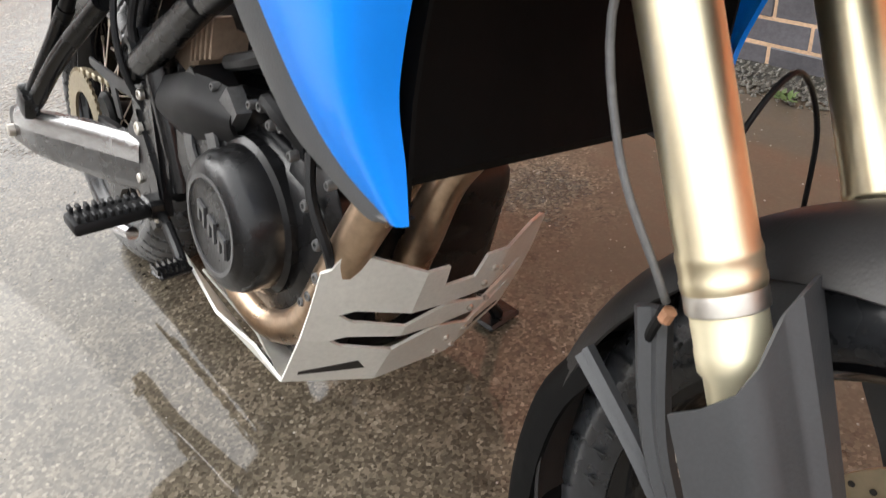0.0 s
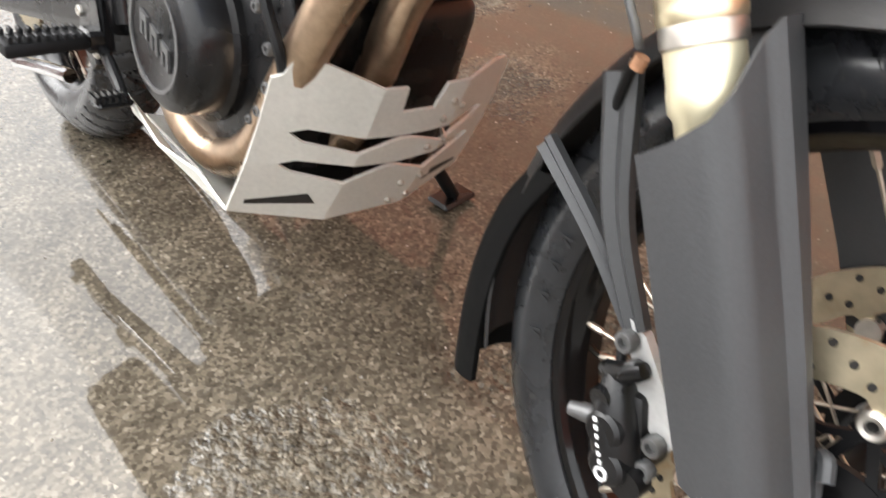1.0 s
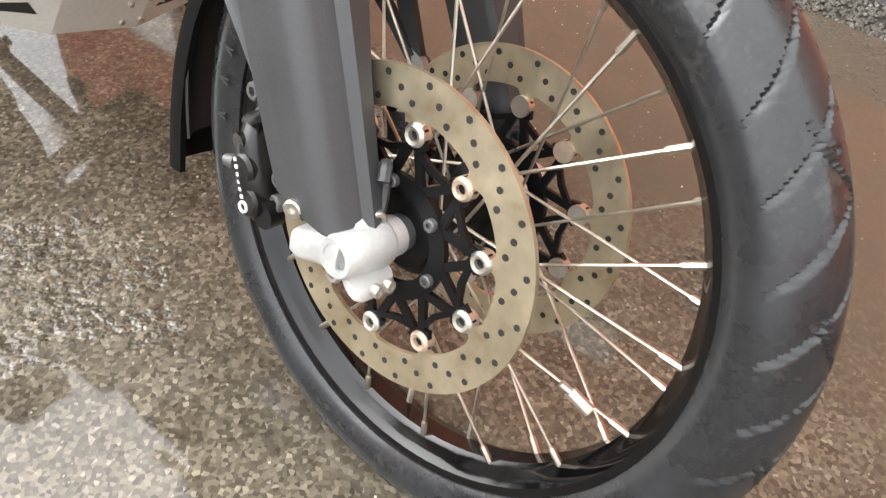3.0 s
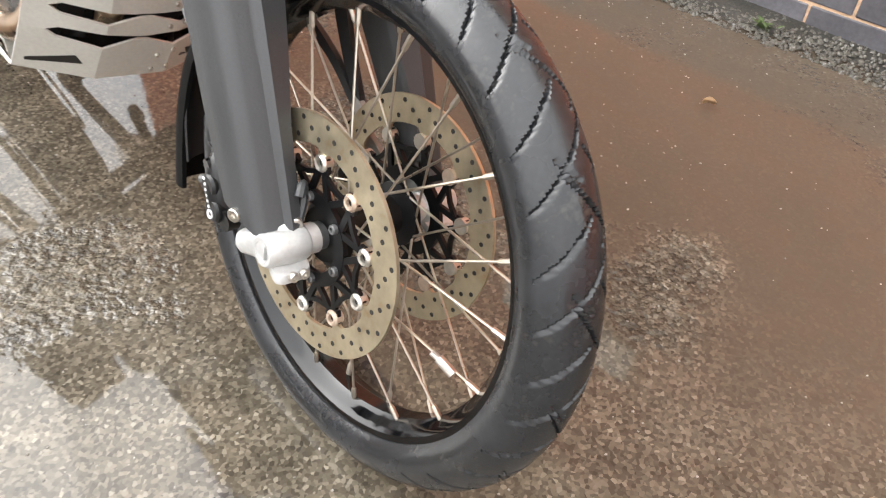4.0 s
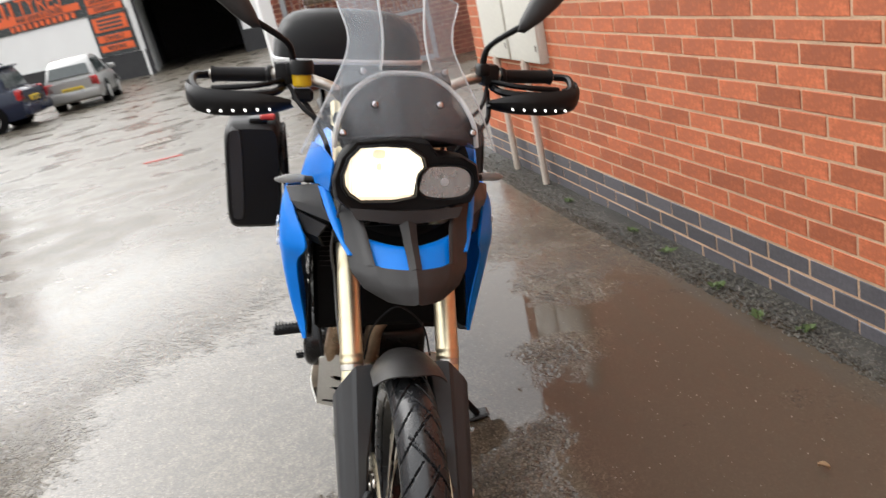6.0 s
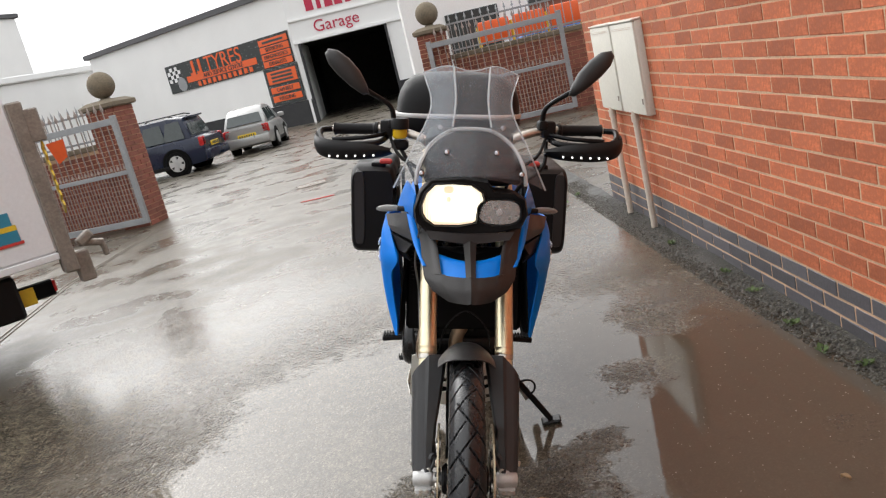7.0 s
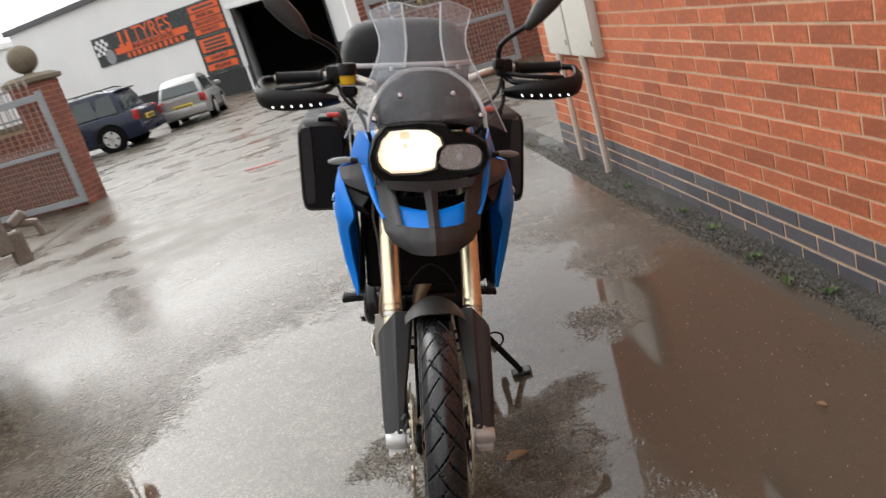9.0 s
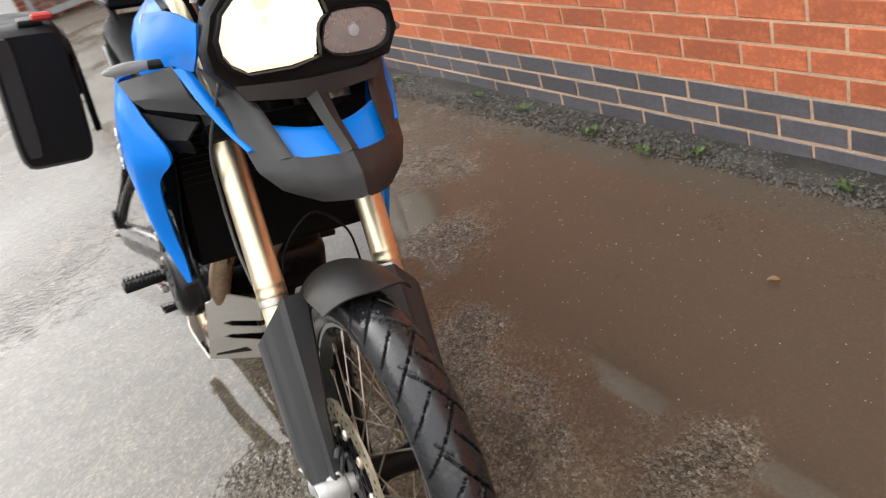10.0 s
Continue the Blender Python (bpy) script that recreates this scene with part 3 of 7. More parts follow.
def gate_leaf(x0, y0, x1, y1, label, n=18):
    """A steel gate leaf from its hinge to its free end."""
    d = V((x1 - x0, y1 - y0, 0))
    w = d.length
    e = empty("metal_gate", pose(x0, y0, 0.0, 0, 0, math.degrees(math.atan2(d.y, d.x))), label, "gate", "steel gate leaves")
    for name, c, s in (("hinge_stile", (0.04, 0, 0.88), (0.08, 0.06, 1.60)), ("lock_stile", (w - 0.04, 0, 0.88), (0.08, 0.06, 1.60)),
                       ("top_rail", (w / 2, 0, 1.60), (w - 0.16, 0.05, 0.09)), ("middle_rail", (w / 2, 0, 0.86), (w - 0.16, 0.05, 0.06)), ("bottom_rail", (w / 2, 0, 0.12), (w - 0.16, 0.05, 0.09))):
        b = B()
        box(b, c, s, bevel=0.004)
        part(name, b, GATE_STEEL, e, smooth=False)
    b = B()
    tube(b, [(0, 0, 0.10), (0, 0, 1.78)], 0.009, 6)
    lathe(b, (0, 0, 1.76), (0, 0, 1), [(0.0, 0.02), (0.03, 0.026), (0.06, 0.014), (0.12, 0.001)], 6)
    bar = part("bar", b, GATE_BAR, e, matrix=pose(0.06 + (w - 0.12) / n, 0, 0))
    for k in range(1, n - 1):
        share("bar", bar.data, e, pose(0.06 + (w - 0.12) * (k + 1) / n, 0, 0))
    b = B()
    tube(b, [(0, 0, 0.10), (0, 0, 0.93)], 0.007, 6)
    lathe(b, (0, 0, 0.91), (0, 0, 1), [(0.0, 0.014), (0.025, 0.022), (0.05, 0.012), (0.09, 0.001)], 6)
    dog = part("dog_bar", b, GATE_BAR, e, matrix=pose(0.06 + (w - 0.12) * 0.5 / n, 0, 0))
    for k in range(1, n):
        share("dog_bar", dog.data, e, pose(0.06 + (w - 0.12) * (k + 0.5) / n, 0, 0))
    return e


def boundary_wall(x0, y0, x1, y1, h, name, label):
    d = V((x1 - x0, y1 - y0, 0))
    b = B()
    c, s, rz = ((x0 + x1) / 2, (y0 + y1) / 2, h / 2), (d.length, 0.22, h), math.degrees(math.atan2(d.y, d.x))
    box(b, c, s, (0, 0, rz))
    w = tagged(part(name, b, MORTAR, smooth=False), label, "wall", kind="structure")
    b = B()
    brick_box(b, c, s, rz)
    part("brickwork", b, OLD_BRICK, w, smooth=False)
    b = B()
    box(b, (c[0], c[1], h + 0.04), (d.length + 0.04, 0.30, 0.08), (0, 0, rz), bevel=0.01)
    part("coping", b, STONE, w, smooth=False)
    return w


def railing(x0, y0, x1, y1, z0, z1, n):
    d = V((x1 - x0, y1 - y0, 0))
    w = d.length
    e = empty("railing", pose(x0, y0, 0, 0, 0, math.degrees(math.atan2(d.y, d.x))), "spiked grey steel railing on top of the boundary wall", "railing")
    for name, z in (("top_rail", z1 - 0.16), ("bottom_rail", z0 + 0.06)):
        b = B()
        box(b, (w / 2, 0, z), (w, 0.04, 0.03))
        part(name, b, GATE_STEEL, e, smooth=False)
    b = B()
    tube(b, [(0, 0, z0), (0, 0, z1 - 0.08)], 0.009, 6)
    lathe(b, (0, 0, z1 - 0.1), (0, 0, 1), [(0.0, 0.022), (0.10, 0.001)], 4)
    first = part("bar", b, GATE_STEEL, e, matrix=pose(w / n / 2, 0, 0))
    for k in range(1, n):
        share("bar", first.data, e, pose(w * (k + 0.5) / n, 0, 0))


gate_pillar(-4.66, 9.62, -12, "brown brick gate pillar with a stone cap and ball")
gate_pillar(0.22, 11.75, -4, "brown brick gate pillar with a stone ball, behind the parked motorcycle")
gate_leaf(-4.40, 9.12, -6.50, 9.60, "open grey steel gate leaf with spear-headed bars beside the truck")
gate_leaf(0.10, 11.45, 2.36, 11.15, "open grey steel gate leaf with spear-headed bars behind the motorcycle")
boundary_wall(-4.7, 9.75, -12.0, 10.9, 1.25, "wall_west", "low brown brick boundary wall behind the gate")
boundary_wall(0.5, 11.9, 7.0, 11.6, 1.30, "wall_street", "low brown brick boundary wall towards the street")
railing(0.5, 11.9, 6.6, 11.62, 1.38, 2.05, 44)
railing(-4.75, 9.76, -9.0, 10.43, 1.33, 1.95, 30)

# ---- the motorcycle: u to its left, v to its rear, w up; it leans on its side stand ----
LEAN_DEG, STEER_DEG = 14.19, -1.33
bike = empty("motorcycle", pose(0, 0, 0, 0, LEAN_DEG, 0), "blue and black adventure motorcycle on its side stand", "motorcycle")
AXLE_W = 0.335
SO, SD = V((0, -0.117, 0)), V((0, math.sin(radians(26)), math.cos(radians(26))))
STEER = Matrix.Translation(SO) @ Matrix.Rotation(radians(STEER_DEG), 4, SD) @ Matrix.Translation(-SO)


def bpart(name, bm, mat, parent=None, label="", smooth=True, steer=False, sharp=35):
    """A part of the motorcycle; under a part that is already steered it stays unturned."""
    top = parent is None
    return part(name, bm, mat, bike if top else parent, label, smooth, STEER if (steer and top) else None, sharp)


def subdivide(grid, nr, nc):
    """Straight steps between the points of a grid, so that its creases stay."""
    rows = []
    for i, r in enumerate(grid):
        line = []
        for a, c in zip(r, r[1:]):
            line += [V(a).lerp(V(c), k / nc) for k in range(nc)]
        rows.append(line + [V(r[-1])])
    out = []
    for a, c in zip(rows, rows[1:]):
        out += [[p.lerp(q, k / nr) for p, q in zip(a, c)] for k in range(nr)]
    return out + [rows[-1]]


def bolt(bm, c, d, r=0.006, h=0.006):
    lathe(bm, c, d, [(0, r), (h * 0.8, r), (h, r * 0.85), (h, r * 0.5), (h * 0.5, r * 0.45)], 10)


RUST_BUTTON = surface("rusty_button", (0.46, 0.36, 0.28), 0.5, metal=0.6, vary=0.2, grain=90, bump=0.1)


# ---- wheels ----
def tyre(bm, c, radius, width, crown, n_around, pitches, inner):
    """A tyre with diagonal tread grooves cut into it."""
    na, ns = n_around, 60
    sec = []
    half = width / 2
    for k in range(ns + 1):
        f = -1 + 2 * k / ns
        if abs(f) < 0.66:
            x = f / 0.66
            ang = x * radians(62)
            sec.append((half * math.sin(ang) / math.sin(radians(62)) * 0.985, radius - crown * (1 - math.cos(ang)) / (1 - math.cos(radians(62))), x))
        else:
            g = (abs(f) - 0.66) / 0.34
            bulge = math.sin(g * math.pi * 0.62)
            x = half * (0.985 + 0.06 * bulge - 0.28 * g * g)
            sec.append((math.copysign(x, f), radius - crown - (radius - crown - inner) * g, 2.0))
    rows = []
    for i in range(na):
        th = 2 * math.pi * i / na
        row = []
        for x, r, s in sec:
            depth = 0.0
            if abs(s) <= 1.0:
                for side in (-1, 1):
                    q = (th / (2 * math.pi) * pitches + (0.5 if side > 0 else 0.0)) % 1.0
                    t = s * side
                    # one long and one short groove slant from the shoulder towards the crown
                    for start, inner_end, wide_ in ((0.10, -0.42, 0.020), (0.58, 0.06, 0.020)):
                        if inner_end < t < 0.97:
                            line = (start - 0.60 * t + 0.10 * t * t) % 1.0
                            if abs((q - line + 0.5) % 1.0 - 0.5) < wide_ * (1.0 if t < 0.8 else 0.7):
                                depth = 0.0065
                    if 0.12 < t < 0.46:
                        line = (0.72 + 0.55 * t) % 1.0
                        if abs((q - line + 0.5) % 1.0 - 0.5) < 0.014:
                            depth = max(depth, 0.004)
            rr = r - depth
            row.append(bm.verts.new((c[0] + x, c[1] - rr * math.cos(th), c[2] + rr * math.sin(th))))
        rows.append((row, None))
    n = len(sec)
    for i in range(na):
        a, b = rows[i][0], rows[(i + 1) % na][0]
        for k in range(n - 1):
            bm.faces.new((a[k], a[k + 1], b[k + 1], b[k]))
        bm.faces.new((a[n - 1], a[0], b[0], b[n - 1]))


def wheel(name, c, radius, width, crown, pitches, rim_r, rim_w, hub_r, hub_w, n_spokes, steer, label):
    b = B()
    u = hub_w / 2
    lathe(b, (c[0] - u - 0.012, c[1], c[2]), (1, 0, 0), [(0, 0.022), (0.0, hub_r * 0.8), (0.008, hub_r), (0.016, hub_r), (0.024, hub_r * 0.62), (u + 0.012, hub_r * 0.52), (2 * u, hub_r * 0.62), (2 * u + 0.008, hub_r), (2 * u + 0.016, hub_r), (2 * u + 0.024, hub_r * 0.8), (2 * u + 0.024, 0.022)], 40)
    hub = bpart(name, b, BLACK_PAINT, None, label, steer=steer)
    b = B()
    tyre(b, c, radius, width, crown, 1020 if steer else 510, pitches, rim_r + 0.004)
    bpart("tyre", b, RUBBER, hub, "worn black tyre with diagonal grooves", sharp=50)
    # raised marks on the side of the tyre
    for side in (-1, 1):
        for a in (158, 165, 171, 178, 186):
            th = radians(a)
            r0, x0 = radius - crown - 0.018, width * 0.5 * 1.015
            at = V((c[0] + side * x0, c[1] - r0 * math.cos(th), c[2] + r0 * math.sin(th)))
            b = B()
            slab(b, [at + V((0, p * math.sin(th) - q * math.cos(th), p * math.cos(th) + q * math.sin(th))) for p, q in ((-0.005, -0.007), (-0.002, -0.007), (0.0, 0.002), (0.002, -0.007), (0.005, -0.007), (0.0015, 0.007), (-0.0015, 0.007))], 0.0012, (1, 0, 0))
            bpart("raised_mark", b, RUBBER, hub, smooth=False)
    hw = rim_w / 2
    prof = [(-hw, rim_r + 0.008), (-hw - 0.003, rim_r + 0.011), (-hw - 0.006, rim_r + 0.008), (-hw - 0.004, rim_r - 0.004), (-hw + 0.004, rim_r - 0.010), (-hw + 0.012, rim_r - 0.014), (-0.010, rim_r - 0.019), (0.010, rim_r - 0.019), (hw - 0.012, rim_r - 0.014), (hw - 0.004, rim_r - 0.010), (hw + 0.004, rim_r - 0.004), (hw + 0.006, rim_r + 0.008), (hw + 0.003, rim_r + 0.011), (hw, rim_r + 0.008), (hw - 0.01, rim_r - 0.004), (-hw + 0.01, rim_r - 0.004)]
    b = B()
    lathe(b, c, (1, 0, 0), prof, 96, closed=True)
    bpart("rim", b, RIM_BLACK, hub, "gloss black spoked rim")
    rr = rim_r - 0.019
    for k in range(n_spokes):
        side = -1 if k % 2 else 1
        lead = 1 if (k // 2) % 2 else -1
        th = 2 * math.pi * (k + 0.5) / n_spokes + radians(2)
        a0 = th + lead * radians(52)
        p1 = V((c[0] + side * 0.012, c[1] + rr * math.cos(th), c[2] + rr * math.sin(th)))
        p0 = V((c[0] + side * (u - 0.002), c[1] + hub_r * 0.93 * math.cos(a0), c[2] + hub_r * 0.93 * math.sin(a0)))
        b = B()
        q = p1.lerp(p0, 0.07)
        tube(b, [p0, q], 0.0017, 6)
        tube(b, [q, p1.lerp(p0, 0.06), p1 - (p0 - p1) * 0.03], [0.0028, 0.0036, 0.0036], 6)
        bpart("spoke", b, SPOKE, hub)
    return hub


def disc(c, r_out, r_in, thick, name, parent, buttons=10, phase=90.0, side=-1, carrier=True):
    """A drilled brake disc with its carrier and buttons."""
    u, v, w = c
    n = 120
    b = B()
    # ring with scalloped inside, drilled in three rows
    loops = []
    for uu, rad in ((-thick / 2, "i"), (-thick / 2, "o"), (thick / 2, "o"), (thick / 2, "i")):
        loop = []
        for k in range(n):
            a = 2 * math.pi * k / n
            lobe = max(0.0, math.cos((a - radians(phase)) * buttons)) ** 6
            rr = r_out if rad == "o" else r_in - 0.011 * lobe
            loop.append((u + uu, v + rr * math.cos(a), w + rr * math.sin(a)))
        loops.append(loop)
    loops.append(loops[0])
    rings(b, loops, cap=False)
    ring = bpart(name, b, DISC, parent, "drilled brake disc, tan with surface rust")
    # holes: short dark sleeves through the ring, standing a hair proud
    k_holes = 60
    for k in range(k_holes):
        a = 2 * math.pi * k / k_holes
        rr = (r_out - 0.008, r_out - 0.0185, r_out - 0.028)[k % 3]
        b = B()
        lathe(b, (u - thick / 2 - 0.0006, v + rr * math.cos(a), w + rr * math.sin(a)), (1, 0, 0), [(0, 0.0031), (thick + 0.0012, 0.0031)], 10)
        bpart("drilled_hole", b, HOLE, ring)
    if not carrier:
        return ring
    rb = 0.0985
    for k in range(buttons):
        b = B()
        a = radians(phase) + 2 * math.pi * k / buttons
        lathe(b, (u + side * 0.006, v + rb * math.cos(a), w + rb * math.sin(a)), (-side, 0, 0), [(0.006, 0.0005), (0.006, 0.0042), (0, 0.0048), (-0.001, 0.0080), (0.002, 0.0105), (0.012, 0.0105)], 18)
        bpart("button", b, RUST_BUTTON if k % 3 == 1 else STEEL, ring)
    b = B()
    lathe(b, (u - 0.003, v, w), (1, 0, 0), [(0, 0.043), (0, 0.060), (0.006, 0.060), (0.006, 0.043)], 48, closed=True)
    hub_ring = bpart("disc_carrier", b, BLACK_PAINT, ring, "black disc carrier with open arms")
    p = V((u, v, w))
    for k in range(buttons):
        a = radians(phase) + 2 * math.pi * k / buttons
        d = V((0, math.cos(a), math.sin(a)))
        t = V((0, -d.z, d.y))
        b = B()
        slab(b, [p + d * 0.086 + t * 0.006, p + d * 0.090 - t * 0.013, p + d * 0.106 - t * 0.008, p + d * 0.108, p + d * 0.106 + t * 0.008, p + d * 0.090 + t * 0.013], 0.005, (1, 0, 0))
        for lean_ in (-1, 1):
            e0, e1 = p + d * 0.056 + t * (lean_ * 0.016), p + d * 0.094 + t * (lean_ * 0.003)
            n_ = t * 0.0042
            slab(b, [e0 - n_, e0 + n_, e1 + n_, e1 - n_], 0.0048, (1, 0, 0))
        n2 = V((0, math.cos(a + math.pi / buttons), math.sin(a + math.pi / buttons)))
        n3 = V((0, math.cos(a + 2 * math.pi / buttons), math.sin(a + 2 * math.pi / buttons)))
        e0, e1, e2 = p + d * 0.0885, p + n2 * 0.080, p + n3 * 0.0885
        slab(b, [e0 + d * 0.003, e0 - d * 0.003, e1 - n2 * 0.003, e2 - n3 * 0.003, e2 + n3 * 0.003, e1 + n2 * 0.003], 0.0044, (1, 0, 0))
        bpart("carrier_arm", b, BLACK_PAINT, ring)
    for k in range(6):
        a = 2 * math.pi * k / 6 + 0.3
        b = B()
        bolt(b, (u + side * 0.003, v + 0.052 * math.cos(a), w + 0.052 * math.sin(a)), (side, 0, 0), 0.006, 0.006)
        bpart("bolt", b, ENGINE_GREY, ring)
    return ring


FRONT = (0.0, 0.0, AXLE_W)
front_wheel = wheel("front_wheel", FRONT, 0.347, 0.094, 0.040, 17, 0.271, 0.056, 0.042, 0.105, 36, True, "black hub of the spoked front wheel")
for side in (-1, 1):
    disc((side * 0.0744, 0, AXLE_W), 0.150, 0.1135, 0.0045, "brake_disc", front_wheel, 10, 89.0, side)
b = B()
tube(b, [(-0.02, -0.208, 0.263), (-0.026, -0.187, 0.273)], [0.006, 0.006], 10)
tube(b, [(-0.026, -0.187, 0.273), (-0.030, -0.178, 0.277)], [0.004, 0.004], 8)
bpart("valve", b, STEEL, front_wheel)
REAR = (0.0, 1.578, 0.315)
rear_wheel = wheel("rear_wheel", REAR, 0.325, 0.152, 0.055, 22, 0.218, 0.10, 0.055, 0.12, 32, False, "black hub of the spoked rear wheel")


# ---- fork ----
def fork_axis(w):
    return 0.032 + (w - AXLE_W) * 0.500


FD_ = V((0, 0.500, 1)).normalized()
FX = 0.1115
for side in (-1, 1):
    o = V((side * FX, fork_axis(0.635), 0.635))
    b = B()
    lathe(b, o, FD_, [(-0.003, 0.0266), (0.0, 0.0274), (0.005, 0.0276), (0.007, 0.0270), (0.016, 0.0270), (0.018, 0.0276), (0.022, 0.0274), (0.026, 0.0264), (0.45, 0.0262), (0.62, 0.0262), (0.62, 0.001)], 36)
    tube_ob = bpart("fork_tube", b, GOLD, None, "gold anodised upside-down fork tube", steer=True)
    b = B()
    lathe(b, o - FD_ * 0.017, FD_, [(0, 0.0258), (0.001, 0.0268), (0.012, 0.0268), (0.014, 0.0262)], 36)
    bpart("seal_band", b, STEEL, tube_ob, "bright steel band")
    b = B()
    lathe(b, o - FD_ * 0.30, FD_, [(0, 0.0225), (0.24, 0.0225), (0.245, 0.0255), (0.258, 0.0255), (0.260, 0.0248), (0.297, 0.0248)], 32)
    bpart("stanchion", b, GOLD_PALE, tube_ob, "pale gold fork leg")
    # plastic guard that wraps the leg from the front and outside
    b = B()
    grid = []
    sect = [(-0.024, 0.020), (-0.029, -0.012), (-0.026, -0.036), (-0.021, -0.046), (-0.006, -0.050), (0.000, -0.041), (0.008, -0.039), (0.024, -0.034), (0.034, -0.022), (0.039, 0.004), (0.040, 0.030)]
    top_up = [0.030, 0.048, 0.060, 0.063, 0.052, 0.038, 0.030, 0.012, -0.006, -0.026, -0.042]
    low_up = [0.050, 0.036, 0.016, 0.006, 0.001, -0.002, -0.004, -0.006, -0.004, 0.002, 0.010]
    for w, wid in ((0.352, 0.90), (0.40, 0.94), (0.46, 0.98), (0.53, 1.0), (0.598, 1.02)):
        cu, cv = side * (FX + 0.003), fork_axis(w) - 0.002
        row = []
        for (du, dv), tu, lu in zip(sect, top_up, low_up):
            up = tu if w > 0.59 else lu if w < 0.36 else 0.0
            flare = (0.030 if w > 0.59 else 0.014 if w > 0.52 else 0.003 if w > 0.45 else 0.0) * max(0.0, min(1.0, (-0.004 - du) / 0.016))
            row.append((cu + side * (du * wid - flare), cv + dv * wid + up * 0.5, w + up - flare * 0.5))
        grid.append(row)
    shell(b, subdivide(grid, 5, 3), 0.003)
    guard = bpart("fork_guard", b, GREY_PLASTIC, None, "dark grey plastic fork guard", steer=True)
    b = B()
    bolt(b, (side * 0.149, 0.049, 0.357), (side, -0.35, 0), 0.0085, 0.007)
    bpart("guard_screw", b, STEEL, guard)
    b = B()
    bolt(b, (side * 0.101, 0.004, 0.360), (side * 0.4, -1, 0), 0.0085, 0.007)
    bpart("guard_screw", b, STEEL, guard)
    b = B()
    tube(b, [(side * 0.098, 0.006, 0.392), (side * 0.092, 0.012, 0.402), (side * 0.085, 0.018, 0.395), (side * 0.088, 0.012, 0.375), (side * 0.100, 0.002, 0.356)], 0.006, 8, 4)
    bpart("guard_lug", b, GREY_PLASTIC, guard)
    # cast foot that clamps the axle
    b = B()
    lathe(b, (side * 0.145, 0, AXLE_W), (-side, 0, 0), [(0.018, 0.001), (0.018, 0.0125), (0.0, 0.0130), (0.0, 0.0175), (0.003, 0.0198), (0.020, 0.0210), (0.036, 0.0225), (0.050, 0.0225), (0.054, 0.0210), (0.056, 0.0185), (0.070, 0.0185), (0.070, 0.0125)], 36, cap=False)
    # tongue that runs back under the guard
    loops = []
    for v_, w_, hh, u0, u1 in ((0.000, 0.333, 0.0195, 0.098, 0.142), (0.020, 0.331, 0.0190, 0.102, 0.146), (0.040, 0.322, 0.0170, 0.106, 0.148), (0.053, 0.318, 0.0135, 0.108, 0.145), (0.061, 0.316, 0.0080, 0.110, 0.137)):
        loops.append([(side * ((u0 + u1) / 2 + (u1 - u0) / 2 * math.copysign(abs(math.cos(a)) ** 0.55, math.cos(a))), v_, w_ + hh * math.copysign(abs(math.sin(a)) ** 0.6, math.sin(a))) for a in [2 * math.pi * k / 20 for k in range(20)]])
    rings(b, loops)
    # split pinch lug below the bore
    loops = []
    for q, hv in ((0.0, 0.016), (0.010, 0.0155), (0.016, 0.013), (0.019, 0.009)):
        cv_, cw_ = -0.012 - 0.35 * q, 0.321 - 0.70 * q
        loops.append([(side * (0.116 + 0.0235 * math.copysign(abs(math.cos(a)) ** 0.5, math.cos(a))), cv_ + hv * math.copysign(abs(math.sin(a)) ** 0.5, math.sin(a)), cw_ + 0.4 * hv * math.copysign(abs(math.sin(a)) ** 0.5, math.sin(a))) for a in [2 * math.pi * k / 20 for k in range(20)]])
    rings(b, loops)
    tube(b, [(side * 0.112, 0.004, AXLE_W + 0.004), (side * FX, 0.016, 0.346), (side * FX, fork_axis(0.366), 0.366)], [0.018, 0.020, 0.022], 18)
    foot = bpart("axle_clamp", b, ALU, None, "cast aluminium axle clamp", steer=True)
    for du in (0.107, 0.121):
        b = B()
        bolt(b, (side * du, -0.029, 0.313), (0, -0.95, 0.15), 0.0062, 0.007)
        bpart("pinch_bolt", b, STEEL, foot)
    b = B()
    lathe(b, (side * 0.085, 0, AXLE_W), (-side, 0, 0), [(0, 0.017), (0.022, 0.017), (0.024, 0.026), (0.028, 0.028)], 28)
    bpart("wheel_spacer", b, ENGINE_GREY, foot)
    # caliper with its bracket behind the leg
    b = B()
    slab(b, [(side * 0.100, 0.088, 0.362), (side * 0.100, 0.120, 0.378), (side * 0.100, 0.150, 0.412), (side * 0.100, 0.168, 0.418), (side * 0.100, 0.160, 0.396), (side * 0.100, 0.128, 0.345), (side * 0.100, 0.106, 0.332)], 0.009, (1, 0, 0))
    bpart("caliper_bracket", b, ALU, foot, "white cast bracket")
    b = B()
    tube(b, [(side * 0.104, 0.160, 0.372), (side * 0.110, 0.152, 0.352), (side * 0.112, 0.142, 0.325), (side * 0.110, 0.132, 0.300), (side * 0.104, 0.126, 0.286)], [0.012, 0.018, 0.021, 0.019, 0.013], 16, 4)
    box(b, (side * 0.092, 0.140, 0.330), (0.040, 0.04, 0.07), (-18, 0, 0), 0.008, 2)
    cal = bpart("brake_caliper", b, ENGINE, None, "black brake caliper with small pale mark", steer=True)
    b = B()
    tube(b, [(side * 0.104, 0.172, 0.366), (side * 0.112, 0.150, 0.380), (side * 0.112, 0.138, 0.392)], [0.008, 0.009, 0.007], 12)
    bpart("hose_banjo", b, ENGINE, cal)
    b = B()
    tube(b, [(side * 0.110, 0.156, 0.356), (side * 0.126, 0.158, 0.354)], [0.012, 0.010], 14)
